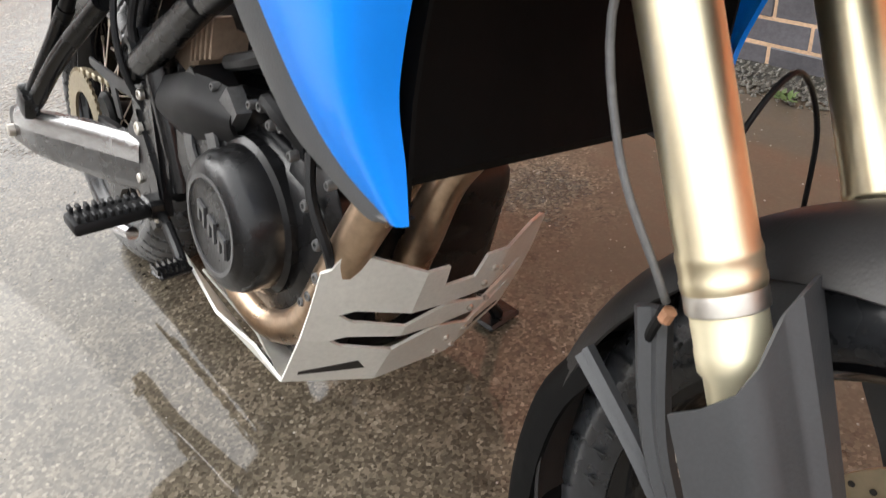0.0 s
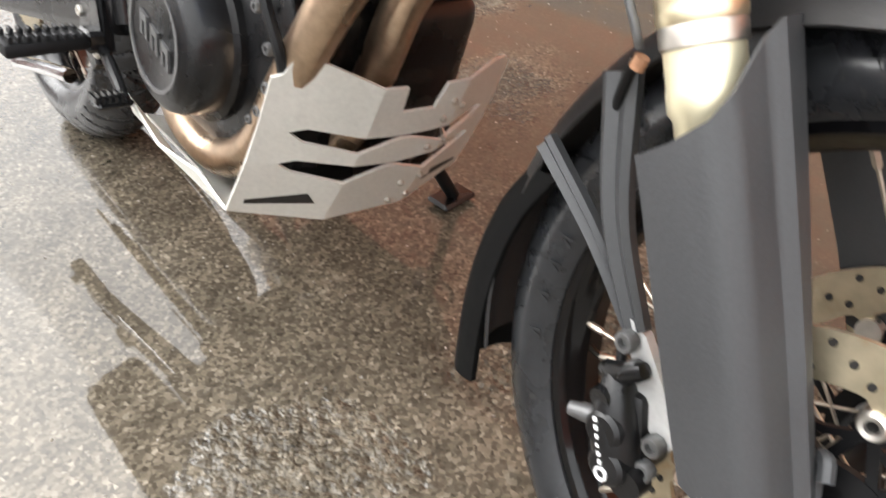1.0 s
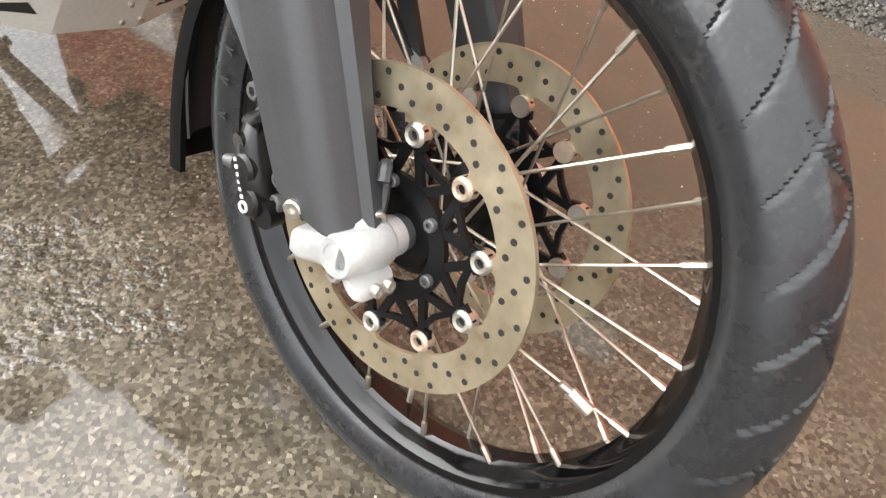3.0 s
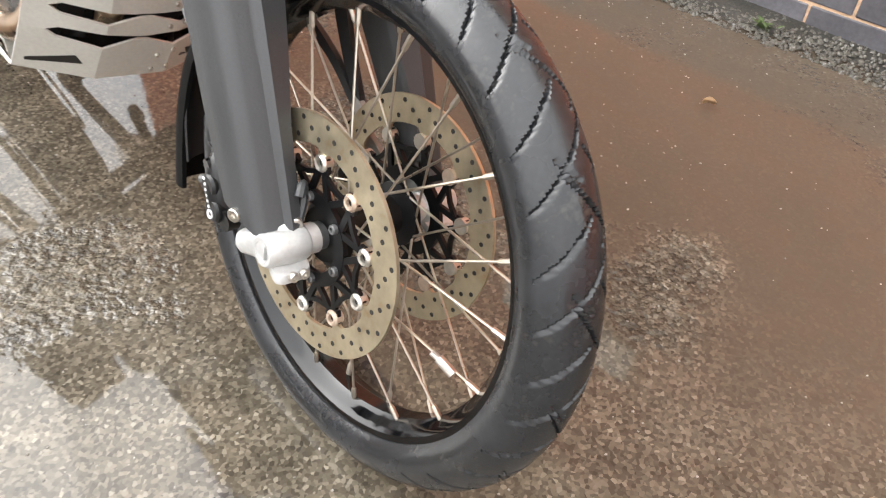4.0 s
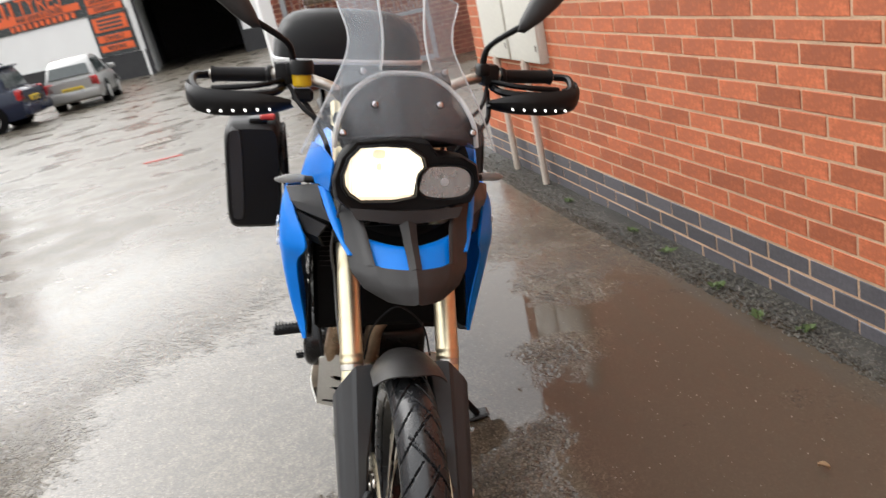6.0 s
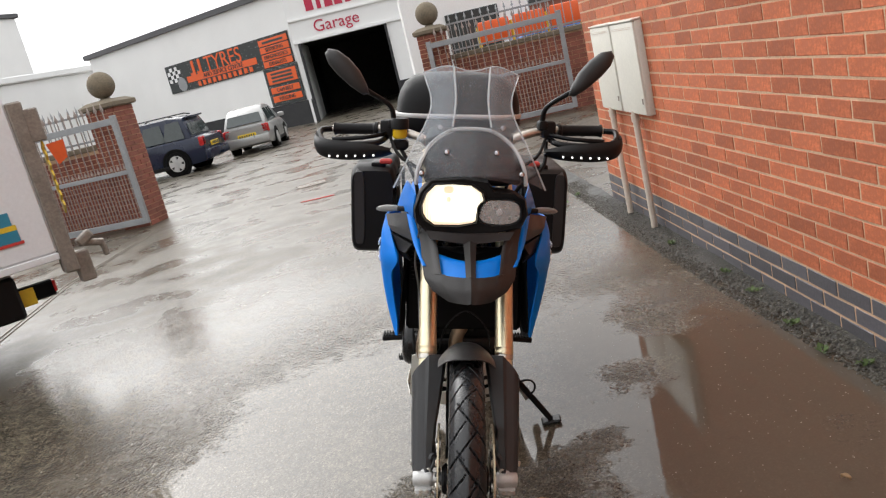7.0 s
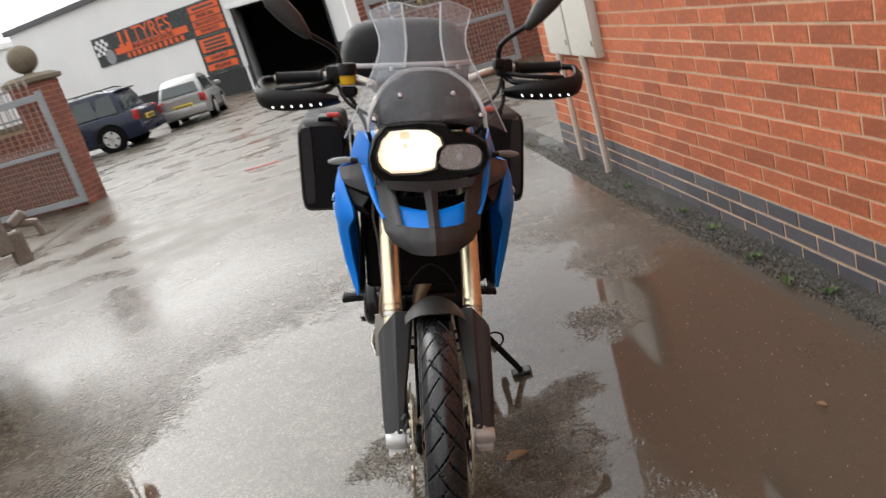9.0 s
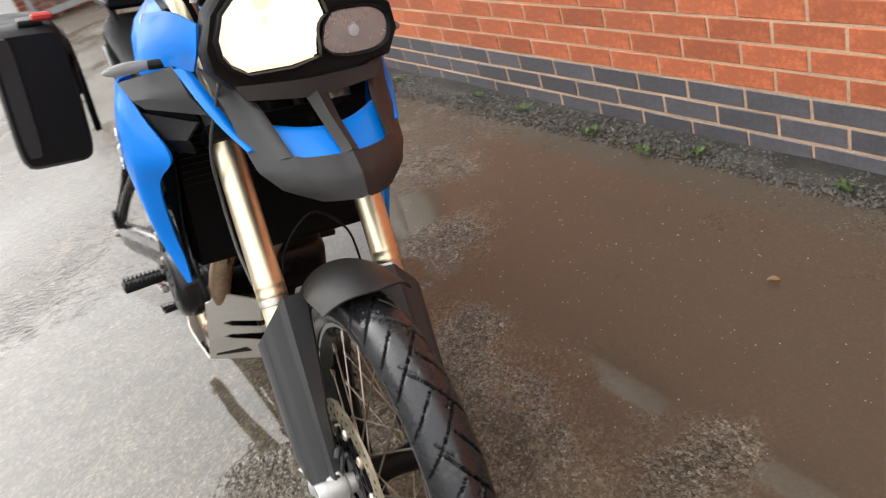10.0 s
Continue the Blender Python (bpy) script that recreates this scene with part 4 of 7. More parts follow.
    bpart("slide_pin", b, ENGINE, cal)
    b = B()
    tube(b, [(side * 0.110, 0.165, 0.325), (side * 0.116, 0.186, 0.320)], [0.009, 0.006], 12)
    bpart("bleed_nipple", b, ENGINE_GREY, cal)
    b = B()
    tube(b, [(side * 0.108, 0.118, 0.300), (side * 0.124, 0.117, 0.299)], [0.015, 0.014], 16)
    bpart("slide_pin", b, ENGINE, cal)
    for v_, w_ in ((0.146, 0.334), (0.134, 0.306)):
        b = B()
        tube(b, [(side * 0.106, v_, w_), (side * 0.128, v_, w_), (side * 0.131, v_, w_)], [0.019, 0.0165, 0.013], 20)
        bpart("piston_housing", b, ENGINE, cal)
    for v_, w_ in ((0.160, 0.403), (0.146, 0.385), (0.112, 0.312), (0.112, 0.338)):
        b = B()
        bolt(b, (side * 0.106, v_, w_), (side, 0, 0), 0.009, 0.010)
        bpart("caliper_bolt", b, ENGINE_GREY, cal)
    for k in range(6):
        t = k / 5
        b = B()
        box(b, (side * 0.1318, 0.153 - 0.015 * t, 0.342 - 0.032 * t), (0.0014, 0.0032, 0.0034), (-20, 0, 0))
        bpart("writing_bar", b, WHITE_MARK, cal, smooth=False)
    b = B()
    lathe(b, (side * 0.130, 0.134, 0.301), (side, 0, 0), [(0, 0.004), (0.003, 0.004), (0.003, 0.006), (0.0, 0.006)], 14, closed=True)
    bpart("maker_mark", b, WHITE_MARK, cal, smooth=False)

# axle through the hub
b = B()
tube(b, [(-0.112, 0, AXLE_W), (0.112, 0, AXLE_W)], 0.0115, 16)
bpart("axle", b, STEEL, None, steer=True)

# ---- front mudguard: a wide hood between the fork legs that narrows to the rear ----
b = B()
grid = []
n_k = 13
for k in range(n_k):
    f_k = k / (n_k - 1)
    a = 82 + 112 * f_k     # degrees round the axle, front to rear
    hood = max(0.0, 1.0 - f_k / 0.42)                 # the broad front part
    half = 0.058 + 0.024 * min(1.0, hood * 1.6)
    depth = 0.030 + 0.022 * min(1.0, hood * 1.4)
    row = []
    for j in range(13):
        f = -1 + j / 6
        rr = 0.376 + 0.004 * hood - depth * abs(f) ** 2.2
        th = radians(a + 9.0 * hood * abs(f) ** 1.8)
        row.append((half * f * (1.0 - 0.06 * f * f), -rr * math.cos(th), AXLE_W + rr * math.sin(th)))
    grid.append(row)
shell(b, resample(grid, 44, 25), 0.003)
fender = bpart("front_mudguard", b, DARK_GREY, None, "dark grey plastic front mudguard", steer=True)
for side in (-1, 1):
    for pts, wid in ((((side * 0.098, 0.166, 0.408), (side * 0.092, 0.222, 0.455), (side * 0.080, 0.300, 0.500)), 0.008), (((side * 0.100, 0.160, 0.410), (side * 0.100, 0.205, 0.485), (side * 0.090, 0.240, 0.580)), 0.0125)):
        b = B()
        p = smooth_path(pts, 5)
        loops = []
        for i, q in enumerate(p):
            d = (p[min(i + 1, len(p) - 1)] - p[max(i - 1, 0)]).normalized()
            x = V((1, 0, 0)).cross(d).normalized()
            f = wid * (0.75 + 0.5 * i / len(p))
            loops.append([q + x * f + V((0.004 * side, 0, 0)), q + x * f * 0.6 + V((0.008 * side, 0, 0)), q + V((0.003 * side, 0, 0)), q - x * f * 0.6 + V((0.008 * side, 0, 0)), q - x * f + V((0.004 * side, 0, 0)), q - x * f - V((0.004 * side, 0, 0)), q + x * f - V((0.004 * side, 0, 0))])
        rings(b, loops)
        bpart("mudguard_stay", b, GREY_PLASTIC, fender)
b = B()
grid = []
for v_, w_ in ((0.347, 0.452), (0.378, 0.395), (0.394, 0.330), (0.398, 0.262), (0.393, 0.190)):
    grid.append([(0.054 * min(1.0, abs(f) * 1.12) * (1 if f > 0 else -1), v_ - 0.050 * abs(f) ** 4, w_ + 0.012 * abs(f) ** 4) for f in (-1, -0.84, -0.5, 0, 0.5, 0.84, 1)])
shell(b, resample(grid, 14, 13), 0.007)
bpart("mud_flap", b, RUBBER_AND_RECESS, fender, "black rubber mud flap")

# brake hose along the fork
b = B()
tube(b, [(-0.132, 0.150, 1.02), (-0.150, 0.235, 0.90), (-0.142, 0.285, 0.80), (-0.138, 0.262, 0.70), (-0.128, 0.218, 0.625), (-0.122, 0.212, 0.608)], 0.0031, 10, 6)
hose = bpart("brake_hose", b, ENGINE_GREY, None, "grey braided brake hose", steer=True)
b = B()
lathe(b, (-0.121, 0.208, 0.603), (0, 0.3, -1), [(0, 0.0052), (0.009, 0.0052)], 10)
bpart("hose_union", b, RUST, hose)
b = B()
tube(b, [(-0.119, 0.214, 0.600), (-0.090, 0.236, 0.545), (-0.080, 0.215, 0.47), (-0.088, 0.178, 0.41), (-0.100, 0.165, 0.375)], 0.0042, 8, 6)
bpart("brake_hose", b, BLACK_PLASTIC, None, steer=True)
b = B()
tube(b, [(-0.080, 0.228, 0.62), (-0.058, 0.230, 0.700), (0.0, 0.230, 0.748), (0.058, 0.230, 0.700), (0.078, 0.228, 0.62)], 0.0023, 8, 8)
bpart("brake_hose", b, BLACK_PLASTIC, None, "black hose looped over the mudguard", steer=True)

# ---- triple clamp, bars and controls ----
b = B()
box(b, (0, fork_axis(0.90), 0.90), (0.29, 0.075, 0.035), (-26, 0, 0), 0.012, 2)
box(b, (0, fork_axis(1.14), 1.15), (0.27, 0.07, 0.03), (-26, 0, 0), 0.012, 2)
tube(b, [(0, fork_axis(0.9) + 0.03, 0.88), (0, fork_axis(1.14) + 0.03, 1.15)], 0.03, 16)
bpart("triple_clamp", b, BLACK_PAINT, None, steer=True)
b = B()
bar = [(-0.41, 0.455, 1.255), (-0.24, 0.425, 1.258), (-0.14, 0.400, 1.235), (-0.09, 0.41, 1.20), (0.09, 0.41, 1.20), (0.14, 0.400, 1.235), (0.24, 0.425, 1.258), (0.41, 0.455, 1.255)]
tube(b, bar, 0.0125, 14, 5)
handlebar = bpart("handlebar", b, STEEL, None, "bare metal handlebar", steer=True)
for side in (-1, 1):
    b = B()
    p0, p1 = V((side * 0.27, 0.430, 1.258)), V((side * 0.405, 0.454, 1.2555))
    tube(b, [p0, p0.lerp(p1, 0.06), p0.lerp(p1, 0.1), p0.lerp(p1, 0.95), p1], [0.021, 0.021, 0.0165, 0.0165, 0.02], 16)
    bpart("grip", b, BLACK_PLASTIC, handlebar, "black rubber grip")
    b = B()
    box(b, (side * 0.240, 0.420, 1.262), (0.042, 0.05, 0.052), (0, 0, side * 10), 0.010, 2)
    box(b, (side * 0.222, 0.405, 1.275), (0.030, 0.035, 0.03), (0, 0, side * 10), 0.008, 2)
    bpart("switch_block", b, BLACK_PLASTIC, handlebar)
    b = B()
    tube(b, [(side * 0.245, 0.40, 1.248), (side * 0.30, 0.360, 1.240), (side * 0.40, 0.365, 1.232)], [0.007, 0.006, 0.0075], 10, 4)
    bpart("lever", b, BLACK_PAINT, handlebar)
    # hand guard: a curved shield and its spine
    b = B()
    grid = []
    for k, (u_, v_, wt, wb) in enumerate(((0.228, 0.345, 1.206, 1.199), (0.26, 0.326, 1.217, 1.191), (0.31, 0.313, 1.226, 1.186), (0.38, 0.318, 1.232, 1.184), (0.432, 0.342, 1.236, 1.190), (0.455, 0.385, 1.244, 1.206), (0.446, 0.430, 1.260, 1.232))):
        grid.append([(side * u_, v_ + 0.012, wt), (side * u_ * 1.004, v_ - 0.004, wt * 0.62 + wb * 0.38), (side * u_, v_ + 0.004, wb), (side * u_ * 0.985, v_ + 0.022, wb - 0.006)])
    shell(b, resample(grid, 22, 10), 0.005)
    hg = bpart("hand_guard", b, BLACK_PLASTIC, None, "black plastic hand guard with a row of small bright lamps", steer=True)
    b = B()
    tube(b, [(side * 0.245, 0.40, 1.235), (side * 0.27, 0.350, 1.225), (side * 0.36, 0.338, 1.222), (side * 0.43, 0.37, 1.228), (side * 0.445, 0.43, 1.252), (side * 0.41, 0.455, 1.2555)], 0.009, 8, 5)
    bpart("guard_spine", b, BLACK_PAINT, hg)
    for k in range(6):
        u_ = 0.275 + 0.026 * k
        b = B()
        lathe(b, (side * u_, (0.313, 0.310, 0.309, 0.311, 0.314, 0.322)[k], 1.1935 - 0.0008 * k), (0, -1, -0.25), [(0, 0.0027), (0.004, 0.0027), (0.006, 0.0016)], 8)
        bpart("small_lamp", b, LED, hg, "small white LED lamp")
    # mirror
    b = B()
    tube(b, [(side * 0.222, 0.405, 1.268), (side * 0.224, 0.40, 1.31), (side * 0.240, 0.385, 1.338), (side * 0.300, 0.36, 1.378)], [0.009, 0.0075, 0.007, 0.0075], 10, 5)
    stalk = bpart("mirror", b, BLACK_PAINT, None, "black mirror on a bent stalk", steer=True)
    b = B()
    outline = [(0.288, 1.366), (0.305, 1.362), (0.340, 1.385), (0.380, 1.420), (0.405, 1.450), (0.414, 1.478), (0.404, 1.492), (0.378, 1.488), (0.345, 1.465), (0.315, 1.430), (0.296, 1.392)]
    cx, cz = sum(p[0] for p in outline) / len(outline), sum(p[1] for p in outline) / len(outline)
    loops = []
    for dv, f in ((0.012, 0.90), (0.010, 1.0), (0.0, 1.0), (-0.010, 0.93), (-0.018, 0.72), (-0.022, 0.35)):
        loops.append([(side * (cx + (px - cx) * f), 0.355 + dv, cz + (pz - cz) * f) for px, pz in outline])
    rings(b, loops)
    bpart("mirror_housing", b, DARK_GREY, stalk, sharp=60)
# brake fluid pot on the right of the bar
b = B()
lathe(b, (-0.203, 0.395, 1.234), (0, 0, 1), [(0, 0.018), (0.004, 0.0215), (0.030, 0.0225)], 24)
pot = bpart("brake_fluid_pot", b, BRAKE_FLUID, None, "amber brake fluid pot with a black lid", steer=True)
b = B()
lathe(b, (-0.203, 0.395, 1.262), (0, 0, 1), [(0, 0.0265), (0.026, 0.0275), (0.032, 0.024), (0.032, 0.001)], 28)
bpart("lid", b, BLACK_PLASTIC, pot)
b = B()
box(b, (-0.203, 0.405, 1.215), (0.05, 0.05, 0.03), None, 0.008)
bpart("pot_bracket", b, BLACK_PLASTIC, pot)
for run, r_ in ((((-0.203, 0.405, 1.205), (-0.18, 0.37, 1.17), (-0.15, 0.33, 1.10), (-0.14, 0.30, 1.0)), 0.006), (((-0.235, 0.405, 1.24), (-0.20, 0.33, 1.19), (-0.13, 0.32, 1.14), (-0.10, 0.33, 1.05)), 0.005), (((0.235, 0.405, 1.24), (0.20, 0.33, 1.19), (0.13, 0.32, 1.14), (0.10, 0.33, 1.05)), 0.005), (((0.235, 0.405, 1.225), (0.22, 0.34, 1.16), (0.15, 0.32, 1.10), (0.10, 0.34, 1.0)), 0.006)):
    b = B()
    tube(b, list(run), r_, 8, 5)
    bpart("control_cable", b, BLACK_PLASTIC, None, steer=True)

# ---- headlamp, screen and beak ----
def pill(cx_, cz_, a, h, n=28):
    out = []
    for k in range(n):
        t = 2 * math.pi * k / n
        out.append((cx_ + a * math.copysign(abs(math.cos(t)) ** 0.7, math.cos(t)), cz_ + h * math.copysign(abs(math.sin(t)) ** 0.8, math.sin(t))))
    return out


b = B()
outer = [(-0.155, 1.070), (-0.140, 1.118), (-0.110, 1.152), (-0.02, 1.158), (0.045, 1.148), (0.065, 1.122), (0.120, 1.118), (0.150, 1.100), (0.158, 1.060), (0.140, 1.020), (0.06, 1.004), (-0.06, 1.000), (-0.125, 1.008), (-0.150, 1.035)]
loops = []
for dv, f in ((0.14, 0.80), (0.05, 1.0), (0.012, 1.0), (0.0, 0.97), (0.004, 0.93)):
    loops.append([(u_ * f, 0.128 + dv, 1.078 + (w_ - 1.078) * f) for u_, w_ in outer])
rings(b, loops)
lamp = bpart("headlamp_unit", b, BLACK_PLASTIC, None, "twin headlamp unit in a black surround")
lit = [(-0.130, 1.082), (-0.118, 1.115), (-0.096, 1.137), (-0.05, 1.140), (0.000, 1.137), (0.028, 1.118), (0.034, 1.098), (0.022, 1.082), (0.016, 1.060), (0.014, 1.040), (-0.03, 1.030), (-0.095, 1.030), (-0.118, 1.044), (-0.128, 1.060)]
b = B()
cx, cz = -0.05, 1.085
loops = [[(cx + (u_ - cx) * f, 0.131 + dv, cz + (w_ - cz) * f) for u_, w_ in lit] for dv, f in ((0.0, 1.0), (-0.004, 0.985))]
rings(b, loops)
main_beam = bpart("main_beam", b, LIT, lamp, "lit main headlamp, glaring white")
b = B()
loops = [[(cx + (u_ - cx) * f, 0.128 + dv, 1.0335 + (w_ - 1.0335) * g) for u_, w_ in ((-0.098, 1.030), (-0.03, 1.030), (0.008, 1.038), (0.010, 1.044), (-0.03, 1.0375), (-0.108, 1.0385))] for dv, f, g in ((0.0, 1.0, 1.0), (-0.003, 0.98, 0.8))]
rings(b, loops)
bpart("reflector_lip", b, LIT_WARM, main_beam, "warm lower edge of the reflector")
for u_, w_, hu_, hw_ in ((-0.060, 1.126, 0.014, 0.010), (-0.060, 1.100, 0.006, 0.008)):
    b = B()
    loops = [[(px, 0.1272 + dv, pz) for px, pz in pill(u_, w_, hu_ * f, hw_ * f, 14)] for dv, f in ((0.0, 1.0), (-0.002, 0.8))]
    rings(b, loops)
    bpart("bulb_shield", b, LIT_AMBER, main_beam)
b = B()
loops = [[(cx + (u_ - cx) * f, 0.128 + dv, cz + (w_ - cz) * f) for u_, w_ in lit] for dv, f in ((0.0, 1.13), (-0.010, 1.11), (-0.012, 1.05), (-0.003, 1.02))]
rings(b, loops, cap=False)
bpart("bezel", b, BLACK_PLASTIC, lamp)


b = B()
loops = [[(u_, 0.128 + dv, w_) for u_, w_ in pill(0.078, 1.067, 0.062 * f, 0.038 * f)] for dv, f in ((0.02, 0.9), (-0.006, 1.0), (-0.012, 0.97), (-0.006, 0.90))]
rings(b, loops, cap=False)
bpart("bezel", b, BLACK_PLASTIC, lamp)
b = B()
loops = [[(u_, 0.124 + dv, w_) for u_, w_ in pill(0.078, 1.067, 0.056 * f, 0.033 * f)] for dv, f in ((0.0, 1.0), (0.012, 0.8), (0.022, 0.5), (0.026, 0.15))]
rings(b, loops)
bpart("reflector", b, REFLECTOR, lamp)
b = B()
lathe(b, (0.078, 0.148, 1.067), (0, -1, 0), [(0, 0.012), (0.02, 0.012), (0.026, 0.008), (0.026, 0.001)], 16)
bpart("bulb_shield", b, WHITE_METAL, lamp)
b = B()
loops = [[(u_, 0.119 + dv, w_) for u_, w_ in pill(0.078, 1.067, 0.056 * f, 0.033 * f)] for dv, f in ((0.0, 1.0), (-0.005, 0.9), (-0.009, 0.6), (-0.010, 0.1))]
rings(b, loops)
bpart("lens", b, LENS, lamp, "clear unlit dipped-beam lens")

# small lower screen and tall clear screen
b = B()
grid = [[(-0.150, 0.155, 1.135), (-0.08, 0.128, 1.155), (0.0, 0.122, 1.160), (0.08, 0.128, 1.150), (0.150, 0.155, 1.130)],
        [(-0.140, 0.165, 1.185), (-0.075, 0.150, 1.200), (0.0, 0.146, 1.205), (0.075, 0.150, 1.200), (0.140, 0.165, 1.185)],
        [(-0.110, 0.200, 1.235), (-0.06, 0.185, 1.248), (0.0, 0.180, 1.250), (0.06, 0.185, 1.248), (0.110, 0.200, 1.235)],
        [(-0.070, 0.225, 1.268), (-0.035, 0.212, 1.276), (0.0, 0.208, 1.278), (0.035, 0.212, 1.276), (0.070, 0.225, 1.268)]]
shell(b, resample(grid, 16, 20), 0.003)
small_screen = bpart("inner_screen", b, SMOKE, None, "smoked inner wind screen")
b = B()
tube(b, [(-0.150, 0.152, 1.135), (-0.142, 0.158, 1.185), (-0.112, 0.190, 1.238), (-0.060, 0.208, 1.275), (0, 0.205, 1.282), (0.060, 0.208, 1.275), (0.112, 0.190, 1.238), (0.142, 0.158, 1.185), (0.150, 0.152, 1.135)], 0.0055, 8, 6)
bpart("screen_rim", b, SCREEN_EDGE, small_screen)
b = B()
grid = [[(-0.215, 0.235, 1.110), (-0.13, 0.150, 1.150), (0.0, 0.118, 1.165), (0.13, 0.150, 1.150), (0.215, 0.235, 1.110)],
        [(-0.165, 0.215, 1.215), (-0.085, 0.152, 1.222), (0.0, 0.140, 1.225), (0.085, 0.152, 1.222), (0.165, 0.215, 1.215)],
        [(-0.112, 0.250, 1.335), (-0.060, 0.212, 1.340), (0.0, 0.205, 1.340), (0.060, 0.212, 1.340), (0.112, 0.250, 1.335)],
        [(-0.134, 0.312, 1.428), (-0.068, 0.284, 1.447), (0.0, 0.274, 1.434), (0.068, 0.284, 1.447), (0.134, 0.312, 1.424)]]
fine = resample(grid, 26, 26)
shell(b, fine, 0.003)
screen = bpart("tall_screen", b, SCREEN, None, "tall clear wind screen with notched sides")
screen.visible_shadow = False
for cols in (range(0, 9), range(17, 26)):
    b = B()
    shell(b, [[fine[i][j] + V((0, -0.004, 0)) for j in cols] for i in range(10, 26)], 0.002)
    wing = bpart("screen_wing", b, SCREEN_WING, screen, "folded outer wing of the clear screen")
    wing.visible_shadow = False
for j in (0, 25):
    b = B()
    tube(b, [fine[i][j] for i in range(26)], 0.0024, 6)
    bpart("screen_edge", b, SCREEN_EDGE, screen)
b = B()
tube(b, [fine[25][j] for j in range(26)], 0.0022, 6)
bpart("screen_edge", b, SCREEN_EDGE, screen)
for j in (8, 17):
    b = B()
    tube(b, [fine[i][j] + V((0, -0.001, 0)) for i in range(11, 26)], 0.0030, 6)
    bpart("moulded_rib", b, SCREEN_EDGE, screen)
for u_, v_, w_ in ((-0.086, 0.200, 1.284), (0.086, 0.200, 1.284), (-0.067, 0.146, 1.223), (0.067, 0.146, 1.223), (-0.134, 0.126, 1.169), (0.134, 0.126, 1.169)):
    b = B()
    lathe(b, (u_, v_ + 0.004, w_), (0, -1, 0.35), [(0, 0.0085), (0.003, 0.0085), (0.005, 0.006)], 14)
    washer = bpart("screen_washer", b, BLACK_PLASTIC, screen)
    b = B()
    lathe(b, (u_, v_ - 0.001, w_ + 0.001), (0, -1, 0.35), [(0, 0.0062), (0.004, 0.0062), (0.005, 0.004), (0.003, 0.0025)], 12)
    bpart("screen_screw", b, CHROME, washer)
b = B()
box(b, (0.085, 0.215, 1.180), (0.075, 0.06, 0.05), (20, 0, 8), 0.012, 2)
box(b, (0.088, 0.19, 1.152), (0.10, 0.05, 0.03), (10, 0, 0), 0.010, 2)
bpart("instrument_bracket", b, BLACK_PLASTIC, None)
b = B()
box(b, (0.0, 0.290, 1.195), (0.25, 0.06, 0.17), (-30, 0, 0), 0.02, 2)
bpart("instrument_cluster", b, BLACK_PLASTIC, None)

# beak: a bowed nose with a centre rib between two openings, each with a blue ramp below a dark recess
BEAK_MID = ((0.0, 0.128, 0.988), (0.35, 0.072, 0.950), (0.70, 0.004, 0.915), (0.86, -0.026, 0.888), (1.0, -0.036, 0.856))
BEAK_EDGE = ((0.0, 0.152, 0.205, 1.036), (0.35, 0.134, 0.152, 0.972), (0.60, 0.128, 0.112, 0.925), (0.80, 0.121, 0.080, 0.892), (0.92, 0.098, 0.044, 0.868), (1.0, 0.055, 0.000, 0.853))


def beak_at(s, t, inward=0.0):
    """A point of the beak: s across from -1 to 1, t from under the lamps to the front lip."""
    mt = [q[0] for q in BEAK_MID]
    et = [q[0] for q in BEAK_EDGE]
    mid = V((0, np.interp(t, mt, [q[1] for q in BEAK_MID]), np.interp(t, mt, [q[2] for q in BEAK_MID])))
    edge = V([np.interp(t, et, [q[k] for q in BEAK_EDGE]) for k in (1, 2, 3)])
    f = abs(s) ** 1.7
    return V((math.copysign(edge.x * abs(s) ** 0.95, s), mid.y + (edge.y - mid.y) * f + inward * 0.55, mid.z + (edge.z - mid.z) * f - inward * 0.83))


def beak_sheet(name, ss, ts, material, parent, inward=0.0, thick=0.004, label="", lift=None):
    b = B()
    shell(b, [[beak_at(s, t, inward + (lift(s, t) if lift else 0.0)) for s in ss(t)] for t in ts], thick)
    return bpart(name, b, material, parent, label, sharp=40)


def steps(a, c, n):
    return [a + (c - a) * k / (n - 1) for k in range(n)]


beak = beak_sheet("beak", lambda t: steps(-1, 1, 41), steps(0.70, 1.0, 12), DARK_GREY, None, label="dark grey plastic beak under the headlamps",
                  lift=lambda s, t: -0.005 * max(0.0, 1 - abs(s) / 0.10) - 0.005 * max(0.0, 1 - abs(abs(s) - 0.58) / 0.09) * (1 - (t - 0.70) / 0.30))
for side in (-1, 1):
    beak_sheet("beak_arm", lambda t: [side * q for q in steps(0.665 - 0.10 * t, 1.0, 12)], steps(0.0, 0.71, 16), DARK_GREY, beak,
               lift=lambda s, t: -0.006 * max(0.0, 1 - abs(abs(s) - (0.72 - 0.10 * t)) / 0.10))
    beak_sheet("blue_window_panel", lambda t: [side * q for q in steps(0.06, 0.74 - 0.12 * t, 12)], steps(0.25, 0.74, 14), PAINT_BLUE, beak, 0.009, 0.003, "blue panel set in the beak",
               lambda s, t: 0.035 * max(0.0, (0.40 - t) / 0.15) ** 2)
    # near-black sheet holds the shade behind the opening in its colour
    beak_sheet("recess_shade", lambda t: [side * q for q in steps(0.03, 0.74, 8)], steps(-0.05, 0.62, 8), RUBBER_AND_RECESS, beak, 0.062, 0.003)
